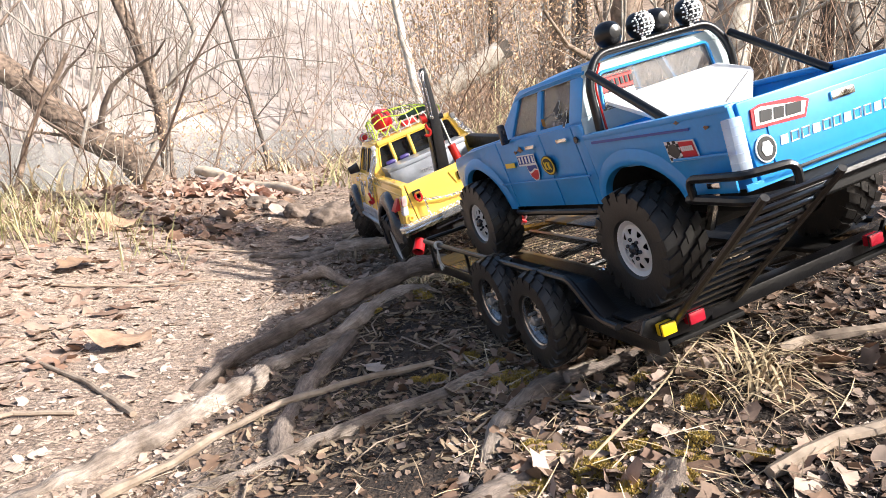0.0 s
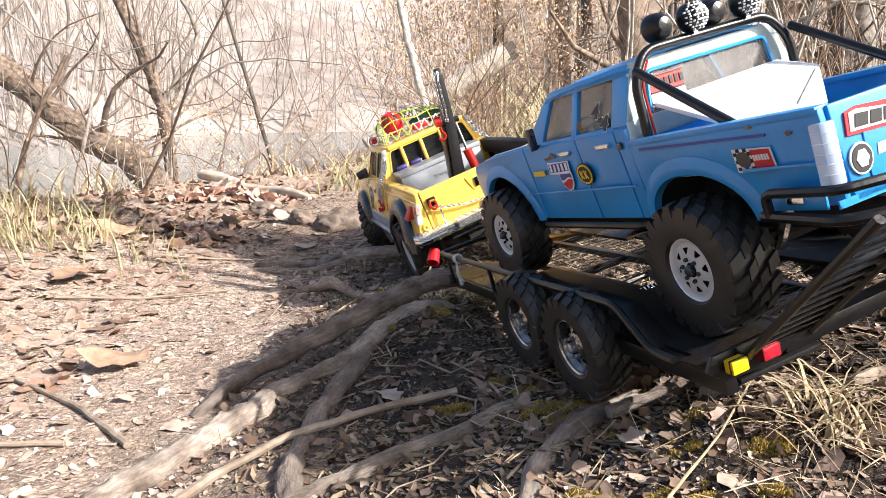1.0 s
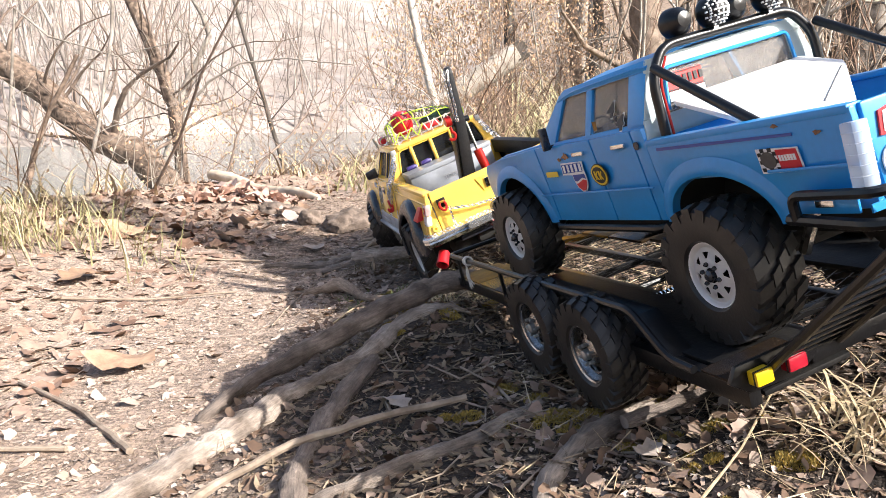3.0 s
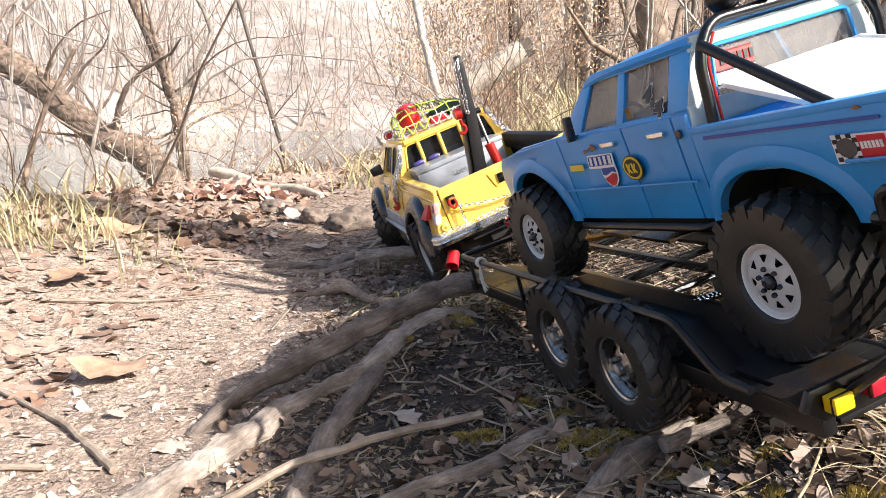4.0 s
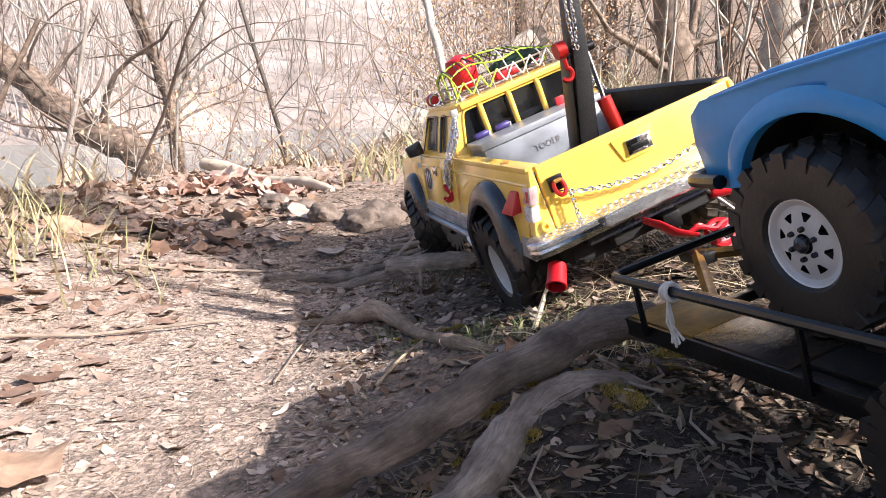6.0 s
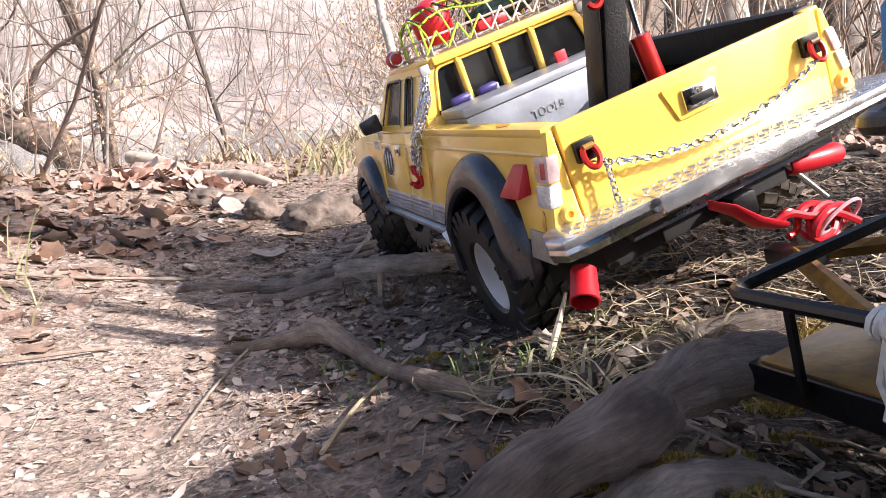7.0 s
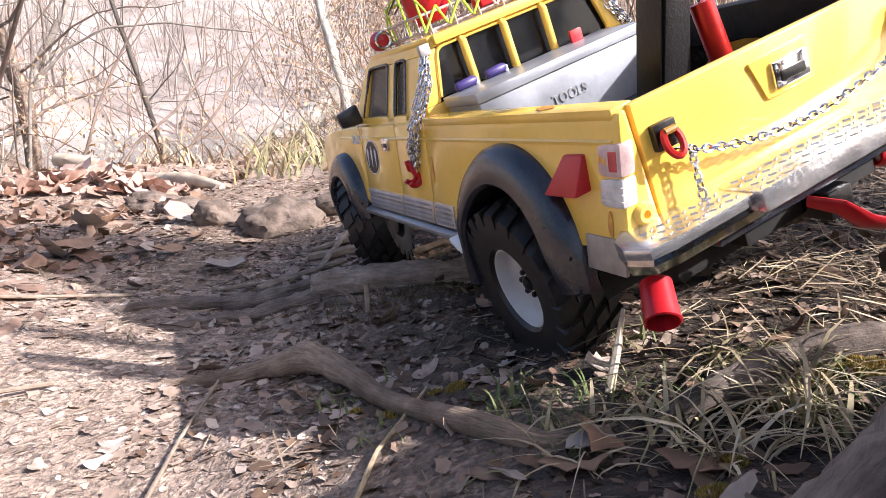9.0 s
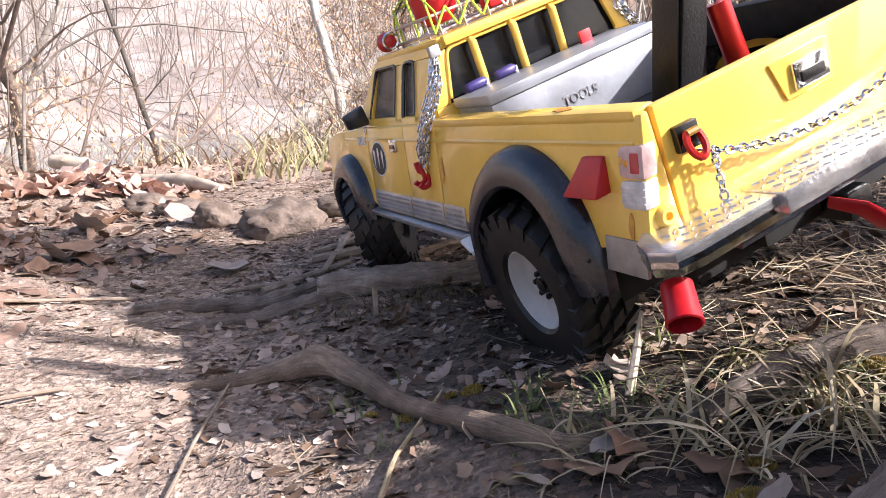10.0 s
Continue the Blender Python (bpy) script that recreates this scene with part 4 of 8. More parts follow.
        slant = Matrix.Rotation(radians(-20), 4, "X") @ Matrix(((1.32, 0.16, 0, 0), (0, 1, 0, 0), (0, 0, 1, 0), (0, 0, 0, 1)))
        turned = Euler((radians(90), 0, radians(-90))).to_matrix().to_4x4() @ slant
        at = Matrix.Translation((xx - 0.0003, yy, zz)) @ turned
        lettering("numeral_edge", s, size * 1.16, M_STICKER, t, at, 0.0001)
        lettering("window_numeral", s, size, M_INK, t, Matrix.Translation((xx - 0.0006, yy, zz)) @ turned, 0.0004)
    part("window_sticker", prism([(-0.0738, y, z) for y, z in ((0.2215, 0.1935), (0.2165, 0.1935), (0.2165, 0.2000), (0.2215, 0.2000))], (-0.0003, 0, 0), 0), M_GOLD, t, "small ochre window sticker")
    # roll bar with lamps
    R = 0.0032
    hoop = rounded([(-0.066, 0.150, 0.170), (-0.0655, 0.150, 0.216), (-0.052, 0.152, 0.2345), (0.052, 0.152, 0.2345), (0.0655, 0.150, 0.216), (0.066, 0.150, 0.170)], 0.010, 5)
    bar = part("roll_bar", tube(hoop, R, 10), M_BLACK, t)
    for s in (-1, 1):
        part("roll_bar_strut", tube([(s * 0.0655, 0.146, 0.2225), (s * 0.068, 0.064, 0.176)], R * 0.95, 10), M_BLACK, bar)
        if s < 0:
            part("roll_bar_tube", tube(rounded([(s * 0.062, 0.147, 0.172), (s * 0.062, 0.148, 0.214), (s * 0.052, 0.150, 0.2275)], 0.008), 0.0009, 8), M_RED_METAL, bar, "thin red tube")
    for i, xx in enumerate((-0.0345, -0.0100, 0.0095, 0.0350)):
        dy = 0.006 if i in (0, 2) else 0.0
        c = Matrix.Translation((xx, 0.150 + dy, 0.2465)) @ Matrix.Rotation(radians(90), 4, "Z") @ Matrix.Rotation(radians(180), 4, "Z")
        lamp = lathe([(0.011, 0.0001), (0.010, 0.005), (0.005, 0.0088), (-0.002, 0.0100), (-0.004, 0.0100), (-0.006, 0.0085), (-0.007, 0.0001)], 22, None, c)
        lp = part("roof_lamp", lamp, M_BLACK, bar, "round black off-road lamp")
        part("lamp_bracket", box((xx - 0.002, 0.149 + dy, 0.234), (xx + 0.002, 0.153 + dy, 0.240), 0.0006), M_CHROME, bar)
        if i in (1, 3):
            dots = bmesh.new()
            for a in range(-5, 6):
                for b in range(-5, 6):
                    u, v = a * 0.0017, b * 0.0017
                    rho = math.hypot(u, v)
                    if rho < 0.0092 and (a % 2 == 0 or b % 2 == 0):
                        front = 0.0112 - 0.2 * rho if rho < 0.005 else 0.0102 - 1.316 * (rho - 0.005)
                        box((xx + u - 0.0006, 0.150 + dy - front - 0.0004, 0.2465 + v - 0.0006), (xx + u + 0.0006, 0.150 + dy - front + 0.0012, 0.2465 + v + 0.0006), 0, dots)
            part("lamp_cover_mark", dots, M_STICKER, lp)
    # rear tube bumper
    low = part("rear_bumper", tube(rounded([(-0.086, 0.040, 0.130), (-0.088, -0.010, 0.128), (-0.070, -0.020, 0.127), (0.070, -0.020, 0.127), (0.088, -0.010, 0.128), (0.086, 0.040, 0.130)], 0.008), 0.0030, 8), M_BLACK, t)
    for s in (-1, 1):
        part("bumper_loop", tube(rounded([(s * 0.087, 0.034, 0.130), (s * 0.088, 0.034, 0.1425), (s * 0.088, -0.012, 0.1425), (s * 0.060, -0.020, 0.1415), (s * 0.060, -0.020, 0.127)], 0.006), 0.0026, 8), M_BLACK, low)
        part("bumper_plate", box((s * 0.0795 - 0.0008, 0.004, 0.131), (s * 0.0795 + 0.0008, 0.040, 0.1425), 0.0005), M_BLUE, low)
        part("bumper_lamp", box((s * 0.081 - 0.001, 0.016, 0.1345), (s * 0.081 + 0.001, 0.027, 0.1380), 0.0006), M_CHROME, low)
        part("shock_absorber", tube([(s * 0.050, 0.075, 0.100), (s * 0.052, 0.050, 0.140)], 0.0035, 8), M_CHROME, t)
    part("rear_mount", box((-0.05, -0.018, 0.118), (0.05, 0.02, 0.129), 0.002), M_DARK, t)
    for y, z in ((0.1065, 0.097), (0.386, 0.1135)):
        part("axle", tube([(-0.066, y, z), (0.066, y, z)], 0.006, 8), M_DARK, t)
    part("chassis", box((-0.034, 0.02, 0.106), (0.034, 0.45, 0.126), 0.002), M_DARK, t)
    return t


build_blue_pickup()


def build_foam_board():
    bm = prism([(-0.054, 0.152, 0.2000), (0.053, 0.152, 0.2025), (0.0560, 0.1225, 0.1928), (0.0030, 0.0717, 0.1756), (-0.060, 0.072, 0.1755)], (0, -0.002, -0.004), 0.0008)
    t = tagged(part("foam_board", bm, M_WHITE, None, "", TRUCK_B), "white foam board wedged aslant in the pickup bed", "board")
    part("board_fold", tube([(0.0448, 0.1137, 0.1900), (-0.015, 0.0735, 0.1765)], 0.0005, 4), M_DULL_STEEL, t)


build_foam_board()

# ---- yellow pickup ----
TRUCK_Y = pose(0.105, 1.0508, 0.0705, -1.018, -21.13, 16.58)


def shackle(parent, c, turn=0.0):
    """A red bow shackle on a black bracket, hung on the gate."""
    x, y, z = c
    b = part("shackle_bracket", box((x - 0.006, y - 0.003, z - 0.006), (x + 0.006, y + 0.001, z + 0.006), 0.001), M_BLACK, parent, "black bracket")
    part("bracket_lug", tube([(x - 0.003, y - 0.005, z + 0.002), (x + 0.003, y - 0.005, z + 0.002)], 0.0017, 8), M_GOLD, b)
    bow = [(x + 0.0042 * math.sin(u), y - 0.006 - 0.002 * math.cos(u), z - 0.003 - 0.0062 * math.cos(u)) for u in [radians(-150 + 300 * k / 14) for k in range(15)]]
    part("shackle", tube(bow, 0.0017, 7), M_RED_METAL, b, "red bow shackle")


def hook(parent, name, c, size, mat, label=""):
    x, y, z = c
    pts = [(x, y, z + size * 1.2), (x, y, z + size * 0.5)] + [(x + size * 0.55 * math.sin(u) - size * 0.2, y, z - size * 0.2 + size * 0.6 * math.cos(u)) for u in [radians(20 + 230 * k / 10) for k in range(11)]]
    part(name, tube(pts, size * 0.24, 7), mat, parent, label)


def lean(bm, k=0.25, z0=0.197):
    """Sides that widen downwards."""
    for v in bm.verts:
        if v.co.z < z0:
            v.co.x += math.copysign(k * (z0 - v.co.z), v.co.x)
    return bm


def build_yellow_pickup():
    t = thing("yellow_pickup", TRUCK_Y, "yellow extended-cab model tow pickup with roof rack and chains", "model truck")
    W, BOT, RAIL, BELT, ROOF = 0.0935, 0.1275, 0.1965, 0.1950, 0.2440
    F = lambda z: W + 0.25 * (0.197 - z)
    rear = (0.112, 0.066)
    front = (0.435, 0.052)
    arch = lambda c, r, dz=0.0: [p for p in arc(c, 0.104 + dz, r, r, 0, 180, 20) if p[1] > BOT + 0.001]
    bed_y, d1, d2 = 0.2185, 0.281, 0.360
    outlines = {
        "bed_side": [(0.0, RAIL), (bed_y, RAIL), (bed_y, BOT)] + arch(*rear) + [(0.03, 0.137), (0.0, 0.140)],
        "rear_quarter": [(bed_y + 0.0012, BELT), (d1, BELT), (d1, BOT), (bed_y + 0.0012, BOT)],
        "front_door": [(d1 + 0.0012, BELT), (d2 + 0.012, BELT - 0.001), (d2 + 0.012, BOT), (d1 + 0.0012, BOT)],
        "front_fender": [(d2 + 0.0132, BELT - 0.001), (0.46, 0.191), (0.505, 0.185), (0.515, 0.172), (0.515, 0.135), (0.496, 0.135)] + arch(*front)[1:] + [(d2 + 0.0132, BOT)],
    }
    for s in (-1, 1):
        for name, line in outlines.items():
            bm = prism([(s * (W - 0.005), y, z) for y, z in line], (s * 0.005, 0, 0), 0.0013)
            part(name, lean(bm), M_YELLOW, t)
        part("inner_wall", lean(prism([(s * (W - 0.0072), y, z) for y, z in [(0.004, RAIL - 0.001), (0.40, RAIL - 0.003), (0.40, 0.172), (0.365, 0.172), (0.365, BOT + 0.002), (bed_y - 0.02, BOT + 0.002)] + [(y, z + 0.002) for y, z in arch(0.112, 0.070)] + [(0.004, 0.142)]], (s * 0.0015, 0, 0), 0)), M_FLARE, t)
        for c, r, name in ((0.102, 0.0565, "rear_flare"), (0.437, 0.044, "front_flare")):
            bm = bmesh.new()
            rows = []
            zc = 0.110
            for y, z in arc(c, zc, r, r * 1.02, -14, 176, 30):
                ny, nz = (y - c) / r, (z - zc) / r
                k = max(0.25, min(1.0, (z - 0.085) / 0.05))
                rows.append([bm.verts.new((s * x, y + ny * o, z + nz * o)) for x, o in ((F(z) - 0.008, -0.003), (F(z) + 0.0105 * k, -0.004), (F(z) + 0.0125 * k, -0.0015), (F(z) + 0.0115 * k, 0.004), (F(z) + 0.0065 * k, 0.0125), (F(z) + 0.001, 0.0158), (F(z) - 0.005, 0.0158))])
            for u, w in zip(rows, rows[1:]):
                for k in range(6):
                    bm.faces.new((u[k], u[k + 1], w[k + 1], w[k]))
            bm.faces.new(rows[0])
            bm.faces.new(rows[-1][::-1])
            bmesh.ops.recalc_face_normals(bm, faces=bm.faces)
            fl = part(name, bm, M_FLARE, t, "dusty black plastic wheel flare")
            bolts = bmesh.new()
            for k in range(13):
                a = radians(5 + 170 * k / 12)
                ball((s * (F(zc + (r + 0.0125) * math.sin(a)) + 0.006), c + (r + 0.0125) * math.cos(a), zc + (r + 0.0128) * math.sin(a)), 0.0011, bolts, seg=6)
            part("flare_bolt", bolts, M_BLACK, fl)
            well = bmesh.new()
            ring = arc(c, zc, r + 0.002, r + 0.002, -10, 190, 14)
            u = [[well.verts.new((s * x, y, z)) for y, z in ring] for x in (0.035, 0.100)]
            for k in range(len(ring) - 1):
                well.faces.new((u[0][k], u[0][k + 1], u[1][k + 1], u[1][k]))
            well.faces.new(u[0])
            part("wheel_well", well, M_DARK, t)
        # bed rail cap and crease
        part("bed_rail", box((s * 0.0885 - 0.0062, 0.002, RAIL - 0.004), (s * 0.0885 + 0.0062, bed_y, RAIL + 0.0022), 0.0022), M_YELLOW, t)
        if s > 0:
            part("rail_liner", box((0.0800, 0.006, RAIL - 0.018), (0.0930, bed_y - 0.002, RAIL + 0.0034), 0.0012), M_BLACK_MATT, t, "black liner folded over the bed rail")
        part("body_crease", lean(tube([(s * (W - 0.0006), 0.004, 0.1845), (s * (W - 0.0006), 0.44, 0.1845)], 0.0016, 6, flat=1.0)), M_YELLOW, t)
        # silver tread sills
        for y0, y1 in ((0.184, bed_y - 0.001), (bed_y + 0.002, d1 - 0.001), (d1 + 0.002, d2 + 0.010)):
            sill = part("sill_plate", lean(box((s * W - 0.0008, y0, BOT - 0.001), (s * W + 0.0012, y1, 0.1420), 0.0004)), M_STEEL, t, "silver tread plate")
            ribs = bmesh.new()
            n = int((y1 - y0) / 0.0042)
            for i in range(n):
                for j in range(4):
                    c = Vector((s * (F(BOT + 0.002 + j * 0.0033) + 0.0012), y0 + 0.003 + 0.0042 * i + (j % 2) * 0.0021, BOT + 0.002 + j * 0.0033))
                    tube([c + Vector((0, -0.001, 0.0006 * (-1) ** j)), c + Vector((0, 0.001, -0.0006 * (-1) ** j))], 0.0005, 4, ribs)
            part("sill_tread", ribs, M_STEEL, sill)
        part("corner_plate", lean(box((s * W - 0.0008, 0.001, 0.1275), (s * W + 0.0012, 0.030, 0.1435), 0.0004)), M_DULL_STEEL, t, "dull steel corner plate")
        part("step_board", prism([(s * 0.096, 0.180, 0.1255), (s * 0.1165, 0.187, 0.1245), (s * 0.1165, 0.378, 0.1245), (s * 0.096, 0.390, 0.1255)], (0, 0, -0.0040), 0.0008), M_STEEL, t, "silver running board")
        part("step_end", prism([(s * 0.094, 0.163, 0.1240), (s * 0.120, 0.168, 0.1180), (s * 0.118, 0.187, 0.1225), (s * 0.094, 0.187, 0.1245)], (0, 0, -0.003), 0.0006), M_WHITE, t, "white step end")
        # upper cab
        def up(y, z, out=0.0):
            return Vector((s * (0.0905 - (z - BELT) * 0.46 + out), y, z))
        th = Vector((-s * 0.005, 0, 0))
        zw, zt = 0.1985, 0.2365
        for name, pts in {
            "a_pillar": [(0.366, zw - 0.004), (0.398, zw - 0.004), (0.366, 0.2395), (0.356, zt)],
            "b_pillar": [(0.2880, BELT), (0.3060, BELT), (0.3065, zt), (0.2900, zt)],
            "c_pillar": [(0.222, BELT), (0.2620, BELT), (0.2670, zt), (0.222, zt)],
            "roof_rail": [(0.222, zt), (0.366, zt), (0.360, ROOF - 0.002), (0.353, ROOF), (0.222, ROOF)],
            "belt_rail": [(0.222, BELT - 0.001), (0.398, BELT - 0.001), (0.394, zw + 0.0015), (0.222, zw + 0.0015)],
        }.items():
            part(name, prism([up(*p) for p in pts], th, 0.0012), M_YELLOW, t)
        for name, pts in (("quarter_window", [(0.2620, zw), (0.2880, zw), (0.2895, zt + 0.0005), (0.2670, zt + 0.0005)]), ("door_window", [(0.3060, zw), (0.3680, zw), (0.3565, zt + 0.0005), (0.3065, zt + 0.0005)])):
            pane = part(name, prism([up(*p, out=-0.003) for p in pts], (-s * 0.0006, 0, 0), 0), M_GLASS_SMOKE, t, "smoked clear window")
            ring = [up(*p, out=-0.0004) for p in pts]
            part("window_seal", tube(rounded(ring + ring[:2], 0.006)[3:-4], 0.0015, 6), M_FLARE, t)
        mx = s * 0.1000
        head = prism([(mx - s * 0.012, 0.372, 0.1955), (mx + s * 0.008, 0.374, 0.1975), (mx + s * 0.0095, 0.374, 0.2105), (mx - s * 0.011, 0.372, 0.2140)], (0, 0.007, 0), 0.0025)
        mir = part("mirror", head, M_FLARE, t, "black wing mirror")
        part("mirror_arm", tube([(s * 0.088, 0.380, 0.199), (mx, 0.378, 0.203)], 0.0022, 6), M_FLARE, mir)
        part("mirror_chain", chain([(mx - s * 0.006, 0.376, 0.196), (mx - s * 0.001, 0.376, 0.165), (mx + s * 0.004, 0.378, 0.145)], 0.0020, 0.00045), M_CHROME, mir)
        dh = part("door_handle", lean(box((s * (W + 0.001) - 0.0012, 0.297, 0.1755), (s * (W + 0.001) + 0.0014, 0.3125, 0.1855), 0.001)), M_CHROME, t, "chrome door handle")
        part("handle_slot", lean(box((s * (W + 0.0024) - 0.0005, 0.2995, 0.1785), (s * (W + 0.0024) + 0.0005, 0.310, 0.1815), 0.0003)), M_FLARE, dh)
        vent = bmesh.new()
        for k in range(5):
            box((s * (W + 0.0006) - 0.0006, 0.378 + k * 0.0045, 0.180), (s * (W + 0.0006) + 0.0006, 0.380 + k * 0.0045, 0.187), 0, vent)
        part("fender_vent", lean(vent), M_STICKER, t, "white vent bars")
        # rear corner lamp and red clearance lamp
        low = part("tail_lamp", lean(prism([(s * (W + 0.0014), 0.0145, 0.1572), (s * (W + 0.0012), -0.0018, 0.1572), (s * (W - 0.0060), -0.0030, 0.1572), (s * (W - 0.0060), 0.0, 0.1572)], (0, 0, 0.0124), 0.0016)), M_LAMP, t, "clear and red tail lamp")
        part("tail_lamp_red", lean(prism([(s * (W + 0.0014), 0.0150, 0.1700), (s * (W + 0.0014), -0.0020, 0.1700), (s * (W - 0.0060), -0.0032, 0.1700), (s * (W - 0.0060), 0.0, 0.1700)], (0, 0, 0.0145), 0.0022)), M_LAMP_PINK, low)
        part("tail_lamp_lens", lean(prism([(s * (W + 0.0017), 0.0065, 0.1728), (s * (W + 0.0017), 0.0005, 0.1728), (s * (W + 0.0017), 0.0005, 0.1815), (s * (W + 0.0017), 0.0065, 0.1815)], (-s * 0.003, 0, 0), 0.0006)), M_LAMP_RED, low)
        for k, y in enumerate((0.0095, 0.0125)):
            part("amber_bulb", lean(ball((s * (W + 0.0010), y, 0.1770 + 0.001 * k), 0.0016, None, (0.5, 1, 1.3), 10)), M_AMBER, low)
        for z in (0.1605, 0.1635, 0.1665):
            part("lens_rib", lean(tube([(s * (W + 0.0015), 0.0140, z), (s * (W + 0.0015), -0.0014, z), (s * (W - 0.0055), -0.0028, z)], 0.0003, 4)), M_LAMP, low)
        part("filler_boss", lathe([(0, 0.0054), (0.002, 0.0050), (0.0034, 0.0036), (0.0034, 0.0020), (0.001, 0.0018), (0.001, 0.0001)], 16, None, Matrix.Translation((s * 0.0958, -0.0008, 0.1515)) @ Matrix.Rotation(radians(-90), 4, "Z")), M_YELLOW, t)
        wedge = prism([(s * 0.0925, 0.0505, 0.1625), (s * 0.0925, 0.0230, 0.1630), (s * 0.0925, 0.0255, 0.1795), (s * 0.0925, 0.0415, 0.1790)], (s * 0.0100, 0, 0), 0.0012)
        for v in wedge.verts:
            if abs(v.co.x) > 0.098 and v.co.z > 0.165:
                v.co.x -= s * 0.0065
        part("clearance_lamp", lean(wedge), M_RED, t, "red wedge-shaped clearance lamp")
        wheel(t, (s * 0.0985, 0.113, 0.0985), s, 0.0525, 0.0245, 0.040, M_WHITE, M_BLACK, "dish", 20, "", 8, 0.0, M_MUDDY_RUBBER if s > 0 else M_RUBBER)
        wheel(t, (s * 0.0945, 0.437, 0.0985), s, 0.0525, 0.0245, 0.040, M_WHITE, M_BLACK, "dish", 20, "", 23, -30.0)
    # emblem: black and white round badge on the door
    def decal(name, pts, mat, parent, out, label=""):
        return part(name, lean(prism([(-W - out, y, z) for y, z in pts], (-0.0004, 0, 0), 0)), mat, parent, label)

    badge = decal("door_badge", disc(0.347, 0.1690, 0.0180, 0.0146, 24), M_STICKER, t, 0.0, "oval black and white badge")
    decal("badge_ring", disc(0.347, 0.1690, 0.0166, 0.0133, 24), M_INK, badge, 0.0003)
    for k in range(3):
        y = 0.3570 - k * 0.0100
        decal("badge_bar", [(y + 0.0022, 0.1735), (y, 0.1610), (y - 0.0022, 0.1735), (y - 0.0008, 0.1782 - 0.002 * abs(k - 1)), (y + 0.0008, 0.1782 - 0.002 * abs(k - 1))], M_STICKER, badge, 0.0006)
    # roof, hood, windscreen
    roof = prism([(0.0695, 0.2205, ROOF - 0.0015), (0.0690, 0.350, ROOF - 0.0015), (0.060, 0.362, ROOF - 0.003), (-0.060, 0.362, ROOF - 0.003), (-0.0690, 0.350, ROOF - 0.0015), (-0.0695, 0.2205, ROOF - 0.0015)], (0, 0, 0.0050), 0.0024)
    part("roof", roof, M_YELLOW, t)
    part("roof_lip", box((-0.066, 0.2155, ROOF - 0.0035), (0.066, 0.224, ROOF + 0.0035), 0.002), M_YELLOW, t)
    part("hood", prism([(0.088, 0.392, 0.190), (0.086, 0.46, 0.188), (0.078, 0.512, 0.179), (-0.078, 0.512, 0.179), (-0.086, 0.46, 0.188), (-0.088, 0.392, 0.190)], (0, 0, 0.006), 0.0025), M_YELLOW, t)
    part("grille", box((-0.075, 0.508, 0.140), (0.075, 0.516, 0.180), 0.002), M_FLARE, t)
    part("windscreen", prism([(0.083, 0.392, 0.1955), (-0.083, 0.392, 0.1955), (-0.066, 0.362, 0.2400), (0.066, 0.362, 0.2400)], (0, -0.001, -0.0004), 0), M_GLASS_SMOKE, t, "dark tinted windscreen")
    part("front_bumper", box((-0.09, 0.512, 0.122), (0.09, 0.530, 0.142), 0.003), M_CHROME, t)
    # cab back with barred window
    yb = 0.2205
    part("cab_back", prism([(-0.0895, yb, 0.160), (0.0895, yb, 0.160), (0.0865, yb, 0.2030), (-0.0865, yb, 0.2030)], (0, 0.005, 0), 0.001), M_YELLOW, t)
    part("cab_back_top", prism([(-0.0695, yb, 0.2392), (0.0695, yb, 0.2392), (0.0675, yb, ROOF), (-0.0675, yb, ROOF)], (0, 0.005, 0), 0.001), M_YELLOW, t)
    for s in (-1, 1):
        part("cab_back_post", prism([(s * 0.0865, yb, 0.2030), (s * 0.0745, yb, 0.2030), (s * 0.0645, yb, 0.2392), (s * 0.0695, yb, 0.2392)], (0, 0.005, 0), 0.001), M_YELLOW, t)
    part("rear_window", prism([(-0.0745, yb + 0.003, 0.2028), (0.0745, yb + 0.003, 0.2028), (0.0645, yb + 0.003, 0.2394), (-0.0645, yb + 0.003, 0.2394)], (0, 0.0006, 0), 0), M_GLASS_DARK, t, "dark tinted rear window")
    fp = [(-0.0745, yb - 0.0003, 0.2030), (0.0745, yb - 0.0003, 0.2030), (0.0645, yb - 0.0003, 0.2390), (-0.0645, yb - 0.0003, 0.2390)]
    part("window_frame", tube(rounded(fp + fp[:2], 0.006)[3:-4], 0.0015, 6), M_YELLOW, t)
    for x in (-0.0455, -0.0115, 0.0225):
        bm = tube([(x, yb - 0.001, 0.2035), (x, yb - 0.0030, 0.2065), (x, yb - 0.0034, 0.2365), (x, yb - 0.001, 0.2395)], 0.0032, 12, None, False, 1.0, [0.0022, 0.0031, 0.0031, 0.0022])
        part("window_bar", bm, M_YELLOW, t)
    # interior shapes behind the dark glass
    part("cab_floor", box((-0.085, 0.225, 0.124), (0.085, 0.39, 0.128), 0), M_DARK, t)
    part("dashboard", box((-0.080, 0.362, 0.180), (0.080, 0.385, 0.197), 0.003), M_DARK, t)
    for x in (-0.04, 0.04):
        part("seat", box((x - 0.026, 0.285, 0.130), (x + 0.026, 0.296, 0.204), 0.004), M_SEAT, t)
    # bed
    part("bed_floor", box((-0.086, 0.004, 0.158), (0.086, bed_y, 0.161), 0), M_FLARE, t)
